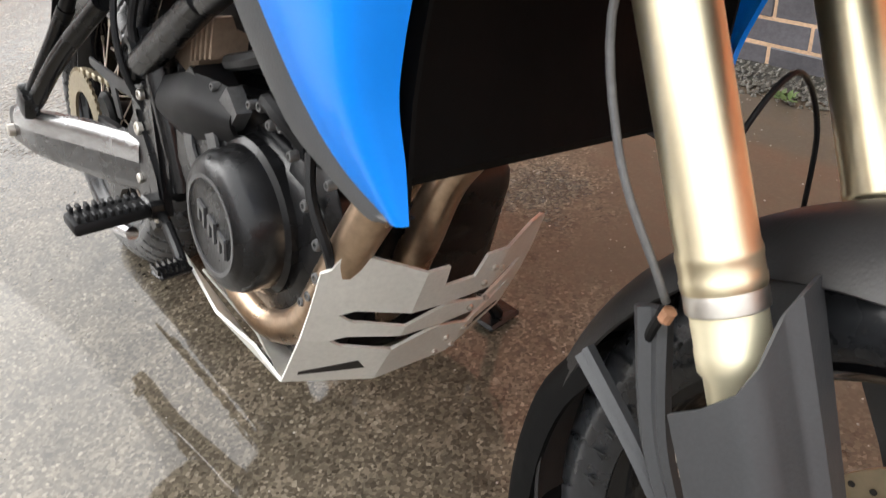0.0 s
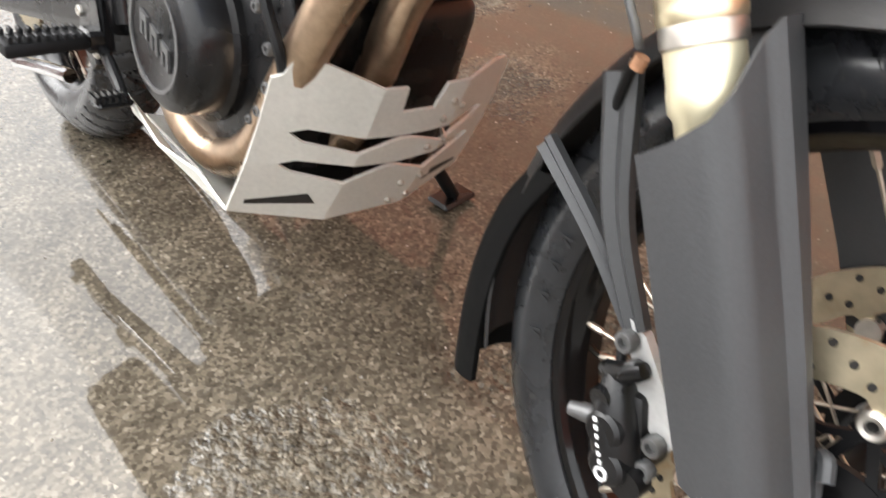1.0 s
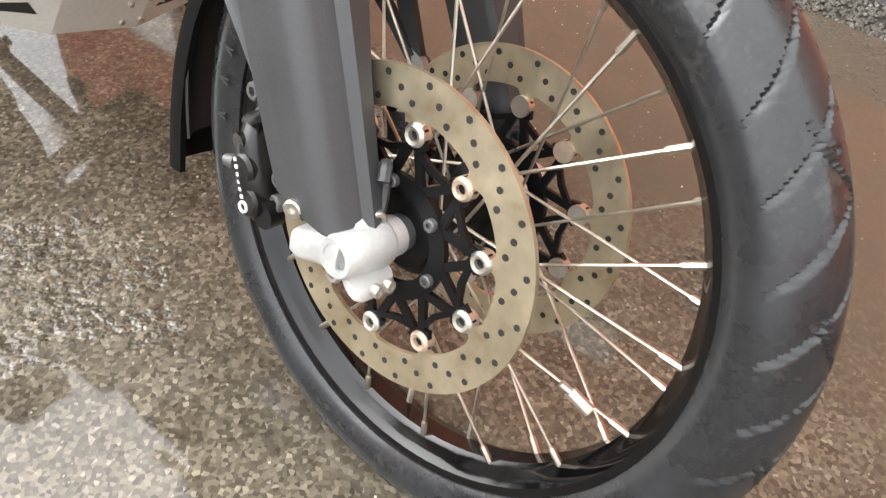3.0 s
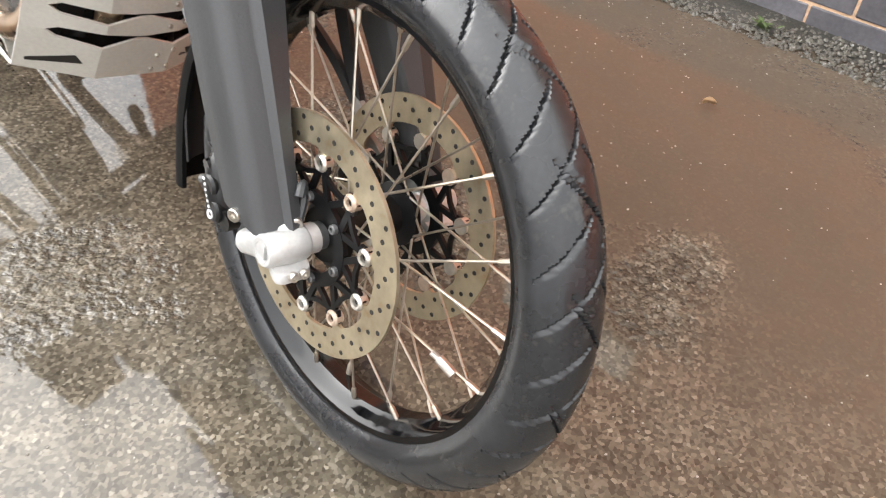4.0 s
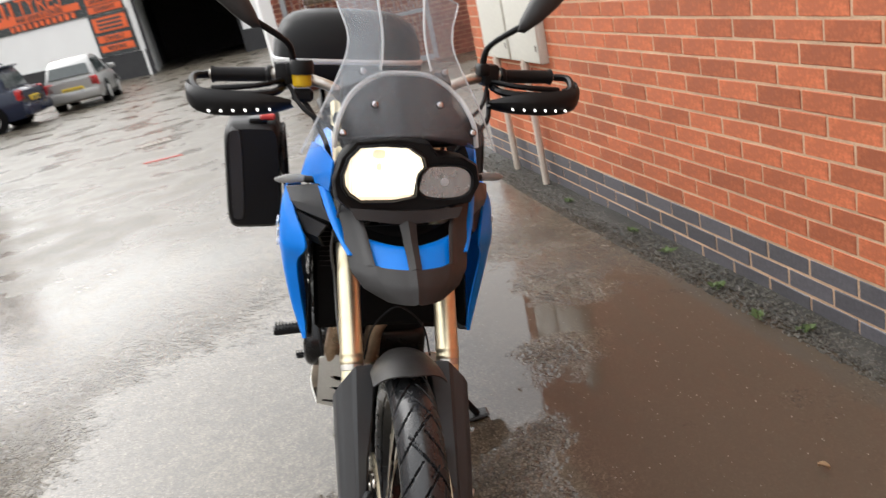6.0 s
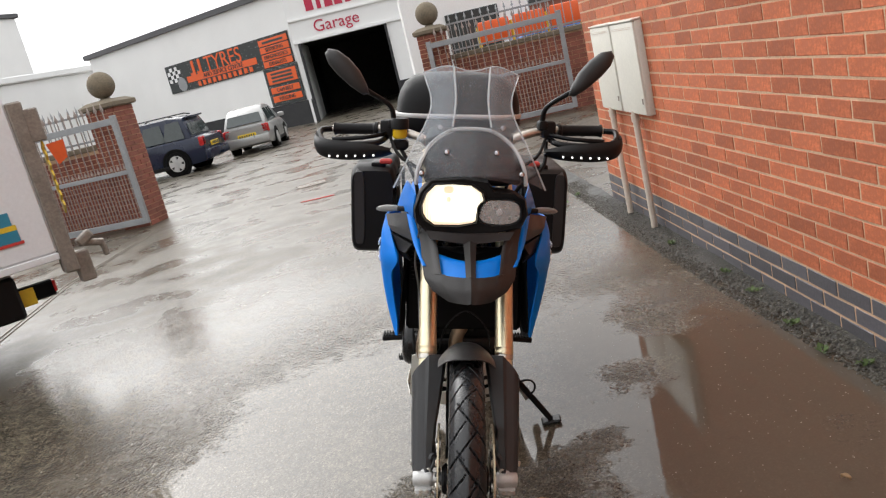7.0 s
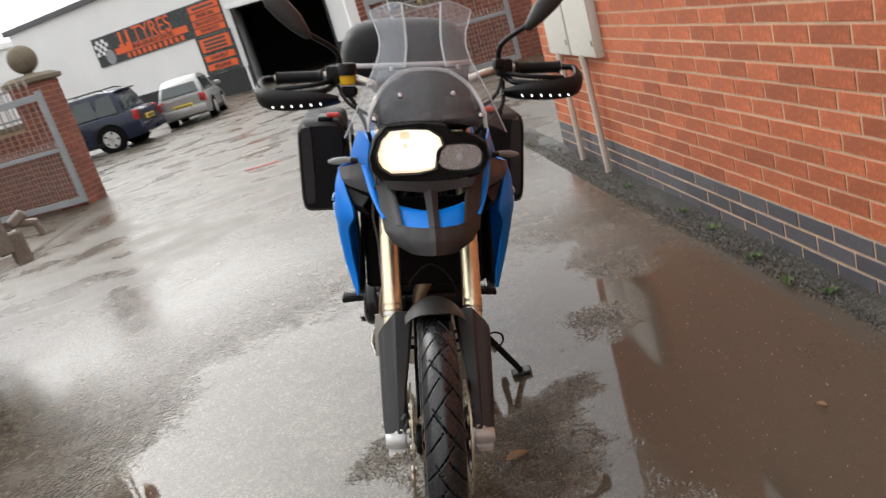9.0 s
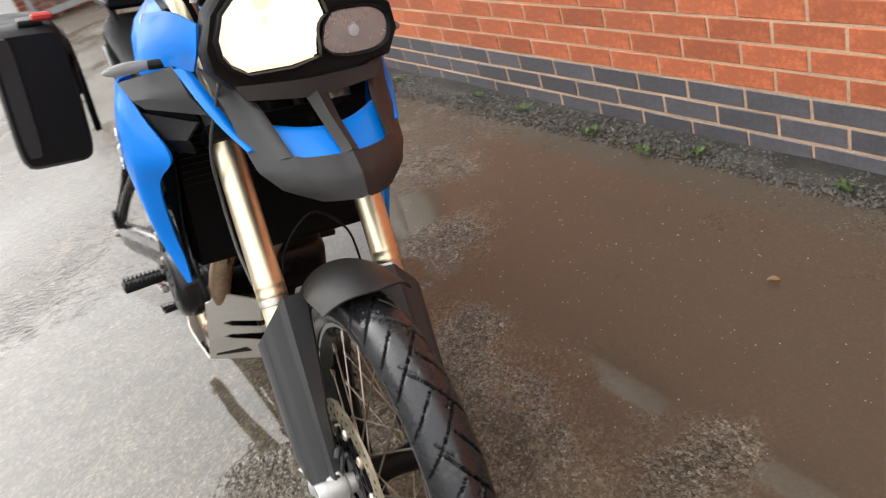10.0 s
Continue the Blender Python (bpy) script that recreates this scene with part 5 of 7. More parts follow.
beak_sheet("beak_rib", lambda t: steps(-0.085 - 0.03 * (1 - t) ** 3, 0.085 + 0.03 * (1 - t) ** 3, 7), steps(0.02, 0.71, 14), DARK_GREY, beak, lift=lambda s, t: -0.007 * max(0.0, 1 - abs(s) / 0.09))
for side in (-1, 1):
    # narrow blue flank beside the beak
    b = B()
    grid = [[(side * 0.176, 0.268, 1.030), (side * 0.167, 0.248, 1.030), (side * 0.156, 0.240, 1.024)], [(side * 0.159, 0.194, 0.979), (side * 0.150, 0.182, 0.980), (side * 0.138, 0.178, 0.972)], [(side * 0.142, 0.142, 0.944), (side * 0.136, 0.136, 0.945), (side * 0.128, 0.134, 0.939)], [(side * 0.126, 0.100, 0.920), (side * 0.122, 0.096, 0.921), (side * 0.118, 0.095, 0.920)]]
    shell(b, resample(grid, 14, 8), 0.006)
    bpart("fairing_flank", b, PAINT_BLUE, None, "narrow blue flank beside the beak")
    # blue cowl between the lamps and the tank
    b = B()
    grid = [[(side * 0.150, 0.158, 1.105), (side * 0.168, 0.25, 1.118), (side * 0.182, 0.40, 1.105)], [(side * 0.155, 0.170, 1.065), (side * 0.178, 0.262, 1.072), (side * 0.200, 0.405, 1.060)], [(side * 0.156, 0.215, 1.030), (side * 0.178, 0.285, 1.032), (side * 0.214, 0.415, 1.010)]]
    shell(b, resample(grid, 10, 14), 0.004)
    bpart("upper_cowl", b, PAINT_BLUE, None, "blue cowl beside the headlamps")
    # indicator on a short stalk
    b = B()
    tube(b, [(side * 0.165, 0.300, 1.036), (side * 0.205, 0.318, 1.034)], 0.008, 10)
    stem = bpart("indicator", b, BLACK_PLASTIC, None, "smoked front indicator on a short stalk")
    b = B()
    tube(b, [(side * 0.196, 0.315, 1.035), (side * 0.212, 0.326, 1.034), (side * 0.240, 0.342, 1.030), (side * 0.262, 0.355, 1.026), (side * 0.272, 0.362, 1.024)], [0.006, 0.009, 0.011, 0.008, 0.003], 14, 3)
    bpart("indicator_lens", b, IND_LENS, stem)
b = B()
grid = [[(-0.120, 0.130, 1.012), (0, 0.120, 1.008), (0.120, 0.130, 1.012)], [(-0.108, 0.122, 0.990), (0, 0.118, 0.980), (0.108, 0.122, 0.990)]]
shell(b, resample(grid, 5, 15), 0.01)
bpart("beak_bridge", b, DARK_GREY, beak)
# ---- fairing, tank and body ----
for side in (-1, 1):
    b = B()
    rows_ = [((0.243, 0.425, 0.992), (0.252, 0.435, 0.992), (0.236, 0.50, 0.99), (0.208, 0.56, 0.985)),
             ((0.226, 0.362, 0.940), (0.262, 0.408, 0.940), (0.252, 0.52, 0.92), (0.222, 0.61, 0.90)),
             ((0.206, 0.304, 0.880), (0.266, 0.400, 0.866), (0.254, 0.53, 0.835), (0.222, 0.635, 0.815)),
             ((0.226, 0.362, 0.822), (0.262, 0.418, 0.805), (0.246, 0.52, 0.775), (0.216, 0.615, 0.750)),
             ((0.219, 0.396, 0.720), (0.247, 0.424, 0.710), (0.230, 0.49, 0.69), (0.207, 0.555, 0.672)),
             ((0.210, 0.394, 0.655), (0.230, 0.408, 0.648), (0.220, 0.445, 0.640), (0.207, 0.485, 0.628)),
             ((0.209, 0.386, 0.611), (0.218, 0.391, 0.610), (0.214, 0.400, 0.609), (0.210, 0.41, 0.608))]
    grid = [[(side * u_ * (0.985 if k_ == 1 else 1.0), v_, w_) for k_, (u_, v_, w_) in enumerate(r)] for r in rows_]
    shell(b, resample(grid, 44, 22), 0.005)
    panel = bpart("side_panel", b, PAINT_BLUE, None, "bright blue side fairing panel", sharp=60)
    b = B()
    # grey edging strip along its lower rear edge
    edge = [(side * 0.222, 0.665, 0.830), (side * 0.214, 0.630, 0.745), (side * 0.203, 0.560, 0.655), (side * 0.201, 0.490, 0.622), (side * 0.203, 0.43, 0.604), (side * 0.206, 0.400, 0.606)]
    p = smooth_path(edge, 6)
    loops = []
    for i, q in enumerate(p):
        wd = 0.007 + 0.024 * (1 - i / len(p))
        loops.append([q + V((side * 0.004, -0.01, wd * 0.6)), q + V((side * 0.006, 0.01, -wd * 0.2)), q + V((side * 0.002, 0.02, -wd)), q + V((-side * 0.012, 0.015, -wd * 0.4)), q + V((-side * 0.010, -0.005, wd * 0.6))])
    rings(b, loops)
    bpart("panel_edging", b, GREY_PLASTIC, panel, "grey plastic edging strip")
    for k, (dv, ln, hh) in enumerate(((0.0, 0.030, 0.012), (0.004, 0.014, 0.016), (0.020, 0.014, 0.016), (0.036, 0.014, 0.016), (0.008, 0.046, 0.005), (0.016, 0.030, 0.005))):
        b = B()
        w0_ = 0.905 if k == 0 else 0.880 if k < 4 else 0.862 - 0.010 * (k - 4)
        box(b, (side * 0.2695, 0.425 + dv + ln / 2, w0_ - 0.35 * dv), (0.003, ln, hh), (14, -3 * side, side * 7))
        bpart("model_mark", b, WHITE_MARK, panel, smooth=False)
    b = B()
    # faceted scoop between panel and flank: an upper face, a dark slot and a lower face
    A_, B_, C_, D_ = (side * 0.246, 0.420, 0.996), (side * 0.176, 0.270, 1.034), (side * 0.150, 0.205, 0.962), (side * 0.236, 0.372, 0.972)
    grid = [[A_, B_], [D_, (side * 0.168, 0.232, 0.992)], [(side * 0.222, 0.345, 0.960), C_]]
    shell(b, subdivide(grid, 4, 4), 0.005)
    scoop = bpart("air_scoop", b, GREY_PLASTIC, None, "dark grey faceted air scoop beside the fork", sharp=20)
    b = B()
    grid = [[(side * 0.226, 0.375, 0.948), (side * 0.160, 0.245, 0.944)], [(side * 0.209, 0.345, 0.905), (side * 0.179, 0.265, 0.914)], [(side * 0.196, 0.36, 0.88), (side * 0.165, 0.30, 0.88)]]
    shell(b, subdivide(grid, 4, 4), 0.005)
    bpart("lower_scoop", b, BLACK_PLASTIC, scoop, sharp=20)
    # the slot's shade, drawn as a near-black sheet
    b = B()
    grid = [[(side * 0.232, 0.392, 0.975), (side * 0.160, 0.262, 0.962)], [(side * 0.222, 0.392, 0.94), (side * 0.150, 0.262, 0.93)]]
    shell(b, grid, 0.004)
    bpart("slot_shade", b, RUBBER_AND_RECESS, scoop, smooth=False)
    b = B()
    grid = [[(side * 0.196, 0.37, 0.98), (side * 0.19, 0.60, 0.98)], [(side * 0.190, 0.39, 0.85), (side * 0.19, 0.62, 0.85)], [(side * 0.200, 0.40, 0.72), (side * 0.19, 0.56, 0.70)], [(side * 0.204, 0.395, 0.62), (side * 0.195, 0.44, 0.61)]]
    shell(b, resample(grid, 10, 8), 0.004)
    bpart("inner_panel", b, RUBBER_AND_RECESS, panel)
b = B()
box(b, (0, 0.485, 0.79), (0.37, 0.06, 0.36), (-8, 0, 0), 0.01)
radiator = bpart("radiator", b, RUBBER_AND_RECESS, None, "black radiator between the fork and the engine", smooth=False)
b = B()
for k in range(24):
    box(b, (0, 0.452 + 0.0021 * (k - 12) * -1.0, 0.63 + 0.0135 * k), (0.34, 0.004, 0.0025), (-8, 0, 0))
bpart("radiator_fin", b, BLACK_PAINT, radiator, smooth=False)
b = B()
loops = []
for v_, hw, w0, w1 in ((0.42, 0.10, 0.98, 1.06), (0.50, 0.165, 0.92, 1.12), (0.62, 0.185, 0.86, 1.135), (0.74, 0.165, 0.84, 1.10), (0.86, 0.115, 0.84, 1.02), (0.92, 0.09, 0.84, 0.95)):
    loops.append([(hw * math.copysign(abs(math.cos(t)) ** 0.7, math.cos(t)), v_, (w0 + w1) / 2 + (w1 - w0) / 2 * math.copysign(abs(math.sin(t)) ** 0.8, math.sin(t))) for t in [2 * math.pi * k / 24 for k in range(24)]])
rings(b, loops)
bpart("tank_cover", b, PAINT_BLUE, None, "blue tank cover")
b = B()
loops = []
for v_, hw, w0, w1 in ((0.86, 0.09, 0.87, 0.93), (0.95, 0.12, 0.85, 0.92), (1.15, 0.15, 0.86, 0.93), (1.26, 0.16, 0.89, 0.98), (1.5, 0.14, 0.91, 0.99), (1.66, 0.11, 0.93, 0.99)):
    loops.append([(hw * math.copysign(abs(math.cos(t)) ** 0.6, math.cos(t)), v_, (w0 + w1) / 2 + (w1 - w0) / 2 * math.copysign(abs(math.sin(t)) ** 0.6, math.sin(t))) for t in [2 * math.pi * k / 20 for k in range(20)]])
rings(b, loops)
bpart("seat", b, BLACK_PLASTIC, None, "black two-level seat")
b = B()
loops = []
for v_, hw, w0, w1 in ((1.10, 0.10, 0.78, 0.88), (1.4, 0.12, 0.82, 0.92), (1.75, 0.10, 0.86, 0.94), (1.84, 0.07, 0.89, 0.93)):
    loops.append([(hw * math.copysign(abs(math.cos(t)) ** 0.6, math.cos(t)), v_, (w0 + w1) / 2 + (w1 - w0) / 2 * math.copysign(abs(math.sin(t)) ** 0.6, math.sin(t))) for t in [2 * math.pi * k / 16 for k in range(16)]])
rings(b, loops)
bpart("tail_unit", b, BLACK_PLASTIC, None)

# black covers under the seat
for side in (-1, 1):
    b = B()
    grid = [[(side * 0.125, 0.86, 0.90), (side * 0.140, 1.05, 0.885), (side * 0.140, 1.30, 0.905), (side * 0.120, 1.56, 0.93)], [(side * 0.140, 0.88, 0.82), (side * 0.152, 1.06, 0.80), (side * 0.150, 1.30, 0.84), (side * 0.125, 1.54, 0.885)], [(side * 0.125, 0.92, 0.73), (side * 0.135, 1.08, 0.70), (side * 0.135, 1.28, 0.77), (side * 0.115, 1.50, 0.84)]]
    shell(b, resample(grid, 10, 18), 0.004)
    bpart("side_cover", b, BLACK_PLASTIC, None, "black plastic cover under the seat")

# ---- frame ----
b = B()
for side in (-1, 1):
    tube(b, [(side * 0.05, 0.36, 1.02), (side * 0.14, 0.50, 0.90), (side * 0.165, 0.70, 0.76), (side * 0.16, 0.90, 0.66), (side * 0.155, 1.03, 0.60)], 0.019, 12, 5)
    tube(b, [(side * 0.155, 1.03, 0.60), (side * 0.15, 1.00, 0.50), (side * 0.145, 0.98, 0.40)], [0.024, 0.022, 0.02], 12, 4)
    tube(b, [(side * 0.05, 0.38, 0.94), (side * 0.10, 0.46, 0.80), (side * 0.11, 0.55, 0.62)], 0.016, 10, 4)
bpart("frame", b, ENGINE, None, "black tubular steel frame")
for side in (-1, 1):
    for run, r_ in ((((0.15, 1.02, 0.70), (0.15, 1.20, 0.80), (0.13, 1.60, 0.90)), 0.011), (((0.190, 1.30, 0.595), (0.205, 1.36, 0.52), (0.228, 1.42, 0.435)), 0.014), (((0.172, 1.18, 0.625), (0.205, 1.31, 0.52), (0.230, 1.42, 0.412)), 0.015), (((0.165, 0.84, 0.69), (0.168, 0.94, 0.628), (0.172, 1.03, 0.574)), 0.0205), (((0.140, 1.07, 0.66), (0.155, 1.085, 0.60), (0.172, 1.07, 0.565)), 0.018), (((0.190, 1.30, 0.595), (0.165, 1.22, 0.74)), 0.012)):
        b = B()
        tube(b, [(side * p[0], p[1], p[2]) for p in run], r_, 12, 4 if len(run) > 2 else 0)
        bpart("subframe_tube", b, ENGINE, None, "black steel tube of the rear subframe")
    b = B()
    lathe(b, (side * 0.150, 1.07, 0.563), (side, 0, 0), [(0, 0.030), (0.030, 0.030), (0.034, 0.026), (0.034, 0.017), (0.010, 0.016), (0.010, 0.001)], 20)
    bpart("frame_boss", b, ENGINE, None)
    b = B()
    box(b, (side * 0.238, 1.425, 0.415), (0.03, 0.05, 0.05), (25, 0, 0), 0.010, 2)
    bpart("passenger_peg_mount", b, ENGINE, None)
b = B()
tube(b, [(-0.205, 1.30, 0.245), (-0.195, 1.20, 0.268), (-0.188, 1.10, 0.288)], 0.011, 10, 3)
bpart("lower_rail", b, CHROME, None, "bright steel rod below the swing arm")
b = B()
slab(b, [(-0.176, 1.249, 0.411), (-0.176, 1.230, 0.440), (-0.176, 1.145, 0.447), (-0.176, 1.10, 0.43), (-0.176, 1.076, 0.404), (-0.176, 1.10, 0.365), (-0.176, 1.151, 0.342), (-0.176, 1.187, 0.296), (-0.176, 1.215, 0.31), (-0.176, 1.234, 0.348)], 0.010, (1, 0, 0))
bpart("hanger_plate", b, ENGINE, None, "black cast hanger plate with drilled holes")
for v_, w_ in ((1.19, 0.415), (1.195, 0.355)):
    b = B()
    bolt(b, (-0.180, v_, w_), (-1, 0, 0), 0.008, 0.004)
    bpart("bolt", b, STEEL, None)
b = B()
slab(b, [(-0.168, 1.035, 0.62), (-0.168, 1.09, 0.60), (-0.168, 1.085, 0.50), (-0.168, 1.06, 0.40), (-0.168, 1.02, 0.345), (-0.168, 0.985, 0.36), (-0.168, 1.0, 0.46), (-0.168, 1.015, 0.56)], 0.012, (1, 0, 0))
slab(b, [(-0.172, 1.10, 0.46), (-0.172, 1.06, 0.50), (-0.172, 1.0, 0.42), (-0.172, 0.985, 0.36), (-0.172, 1.03, 0.32), (-0.172, 1.07, 0.36)], 0.014, (1, 0, 0))
lathe(b, (-0.158, 1.045, 0.585), (-1, 0, 0), [(0, 0.020), (0.03, 0.020), (0.03, 0.012), (0.012, 0.010)], 18)
hanger = bpart("footrest_hanger", b, ENGINE, None, "black footrest hanger plate")
for v_, w_, r in ((1.05, 0.475, 0.010), (1.04, 0.585, 0.011), (1.06, 0.395, 0.008), (1.005, 0.355, 0.010), (1.03, 0.53, 0.008)):
    b = B()
    bolt(b, (-0.176, v_, w_), (-1, 0, 0), r, 0.008)
    bpart("bolt", b, STEEL, hanger)
for side in (-1, 1):
    b = B()
    box(b, (side * 0.248, 1.005, 0.372), (0.105, 0.052, 0.020), (0, side * 4, 0), 0.006, 2)
    for k in range(9):
        for j in (-1, 1):
            box(b, (side * (0.204 + 0.011 * k), 1.005 + j * 0.017, 0.384), (0.0055, 0.016, 0.009), None, 0.0015)
    peg = bpart("footrest", b, BLACK_PLASTIC, None, "ribbed black footrest")
    b = B()
    box(b, (side * 0.185, 1.005, 0.372), (0.03, 0.04, 0.03), None, 0.006)
    bpart("footrest_pivot", b, ENGINE, peg)
b = B()
tube(b, [(-0.172, 1.05, 0.372), (-0.178, 0.985, 0.362), (-0.184, 0.925, 0.338), (-0.186, 0.905, 0.326)], [0.009, 0.0085, 0.008, 0.008], 10, 4)
box(b, (-0.205, 0.893, 0.326), (0.05, 0.03, 0.010), (0, 0, 8), 0.004)
for k in range(6):
    box(b, (-0.188 - 0.008 * k, 0.893, 0.334), (0.003, 0.028, 0.008))
pedal = bpart("brake_pedal", b, ENGINE, None, "toothed rear brake pedal")
b = B()
tube(b, [(-0.170, 1.06, 0.46), (-0.174, 1.03, 0.40), (-0.176, 1.01, 0.335)], 0.005, 8, 3)
tube(b, [(-0.172, 1.02, 0.555), (-0.18, 1.04, 0.62), (-0.16, 1.02, 0.72)], 0.006, 8, 4)
tube(b, [(-0.165, 1.04, 0.49), (-0.19, 1.06, 0.56), (-0.185, 1.09, 0.64), (-0.15, 1.12, 0.72)], 0.005, 8, 4)
bpart("brake_line", b, BLACK_PLASTIC, None)
# swing arm, chain and rear brake
b = B()
for side in (-1, 1):
    loops = []
    for t in [k / 10 for k in range(11)]:
        v_, w_ = 0.98 + 0.62 * t, 0.425 - 0.105 * t
        hh, ww = 0.043 - 0.006 * t + 0.006 * math.sin(math.pi * t), 0.019
        out = 0.148 + 0.072 * min(1.0, t * 1.3) if side < 0 else 0.128 + 0.02 * min(1, t * 3)
        loops.append([(side * out + ww * math.copysign(abs(math.cos(a)) ** 0.5, math.cos(a)), v_, w_ + hh * math.copysign(abs(math.sin(a)) ** 0.5, math.sin(a))) for a in [2 * math.pi * k / 16 for k in range(16)]])
    rings(b, loops)
box(b, (0, 1.02, 0.42), (0.25, 0.06, 0.07), None, 0.015, 2)
box(b, (0, 1.20, 0.40), (0.26, 0.04, 0.05), None, 0.012, 2)
swing = bpart("swing_arm", b, ENGINE, None, "black swing arm with a bright shell for its sky-lit upper face")
# the arm's upper half is a brighter metal, standing in for sky sheen
for side in (-1, 1):
    b = B()
    grid = []
    for t in [0.12 + 0.08 * k for k in range(11)]:
        out = 0.148 + 0.072 * min(1.0, t * 1.3) if side < 0 else 0.128 + 0.02 * min(1, t * 3)
        v_, w_ = 0.98 + 0.62 * t, 0.425 - 0.105 * t
        hh = 0.043 - 0.006 * t + 0.006 * math.sin(math.pi * t)
        grid.append([(side * (out + 0.0215 * max(0.0, math.cos(a)) ** 0.5), v_, w_ + (hh + 0.002) * math.sin(a) ** 0.5) for a in [radians(q) for q in (2, 12, 28, 50, 72, 90)]])
    shell(b, grid, 0.003)
    bpart("sky_lit_face", b, SWING, swing, "bright metal shell for the sky sheen on the arm's upper face")
for side in (-1, 1):
    b = B()
    lathe(b, (side * (0.222 if side < 0 else 0.163), 1.578, 0.315), (side, 0, 0), [(0, 0.022), (0.012, 0.022), (0.014, 0.013), (0.028, 0.012), (0.028, 0.001)], 12)
    bpart("axle_nut", b, STEEL, swing)
for run in (0, 1):
    for k in range(32):
        t = k / 31.0
        b = B()
        box(b, (-0.100, 1.00 + 0.575 * t, (0.482 - 0.063 * t) if run == 0 else (0.375 - 0.125 * t)), (0.013 if k % 2 else 0.020, 0.0155, 0.011), (-7, 0, 0), 0.002)
        bpart("chain_link", b, CHAIN, None, smooth=False)
b = B()
slab(b, [(-0.118, 1.02, 0.505), (-0.118, 1.30, 0.475), (-0.118, 1.46, 0.475), (-0.118, 1.46, 0.462), (-0.118, 1.36, 0.452), (-0.118, 1.33, 0.40), (-0.118, 1.31, 0.40), (-0.118, 1.33, 0.452), (-0.118, 1.02, 0.470)], 0.004, (1, 0, 0))
bpart("chain_guard", b, GREY_PLASTIC, None, "grey perforated chain guard")
b = B()
lathe(b, (-0.108, 1.578, 0.315), (1, 0, 0), [(0, 0.06), (0, 0.10), (0.006, 0.10), (0.006, 0.06)], 48, closed=True)
for k in range(42):
    a = 2 * math.pi * k / 42
    box(b, (-0.105, 1.578 + 0.103 * math.cos(a), 0.315 + 0.103 * math.sin(a)), (0.005, 0.007, 0.008), (math.degrees(a) - 90, 0, 0))
bpart("sprocket", b, CHAIN, rear_wheel)
b = B()
lathe(b, (0.098, 1.578, 0.315), (1, 0, 0), [(0, 0.10), (0, 0.1325), (0.005, 0.1325), (0.005, 0.10)], 48, closed=True)
bpart("rear_disc", b, DISC, rear_wheel)
b = B()
grid = []
for a in (40, 70, 100, 130, 160):
    rr = 0.350
    grid.append([(0.07 * f, 1.578 - rr * math.cos(radians(a)), 0.315 + (rr - 0.02 * f * f) * math.sin(radians(a))) for f in (-1, -0.5, 0, 0.5, 1)])
shell(b, resample(grid, 14, 9), 0.003)
bpart("rear_hugger", b, BLACK_PLASTIC, None)
b = B()
grid = [[(-0.09, 1.72, 0.88), (0.09, 1.72, 0.88)], [(-0.09, 1.88, 0.74), (0.09, 1.88, 0.74)], [(-0.085, 1.97, 0.60), (0.085, 1.97, 0.60)]]
shell(b, resample(grid, 8, 5), 0.004)
bpart("rear_mudguard", b, BLACK_PLASTIC, None)
# shock
b = B()
tube(b, [(0, 1.08, 0.44), (0, 1.06, 0.78)], 0.022, 14)
pts = [(0.042 * math.cos(k * 0.55), 1.078 - 0.0003 * k + 0.042 * math.sin(k * 0.55), 0.49 + 0.0027 * k) for k in range(92)]
tube(b, pts, 0.0065, 6)
bpart("rear_shock", b, ENGINE_GREY, None)

# ---- engine ----
b = B()
box(b, (0, 0.80, 0.43), (0.29, 0.36, 0.26), (10, 0, 0), 0.03, 3)
engine = bpart("engine", b, ENGINE, None, "black twin-cylinder engine")
for name, c_, s_, r_, bev in (("cylinder_block", (0.02, 0.69, 0.58), (0.23, 0.19, 0.26), 32, 0.02), ("cylinder_head", (0, 0.635, 0.70), (0.26, 0.17, 0.10), 32, 0.02), ("gearbox_housing", (0, 0.95, 0.47), (0.25, 0.16, 0.22), 0, 0.03), ("oil_sump", (0, 0.75, 0.32), (0.20, 0.24, 0.08), 0, 0.03)):
    b = B()
    box(b, c_, s_, (r_, 0, 0), bev, 3)
    bpart(name, b, ENGINE, engine)
b = B()
co = V((-0.140, 0.757, 0.452))
lathe(b, co, (-1, 0, 0), [(0, 0.098), (0.014, 0.098), (0.018, 0.090), (0.046, 0.087), (0.057, 0.082), (0.064, 0.073), (0.067, 0.060), (0.0655, 0.057), (0.0655, 0.001)], 56)
cover = bpart("clutch_cover", b, ENGINE, engine, "round satin black clutch cover")
# raised grey ring paints in the highlights along the cover's rim
b = B()
lathe(b, co + V((-0.0655, 0, 0)), (-1, 0, 0), [(0, 0.057), (0.002, 0.057), (0.002, 0.062), (0, 0.062)], 48, closed=True)
bpart("rim_highlight", b, ENGINE_GREY, engine, "grey ring standing for the highlights on the cover's rim")
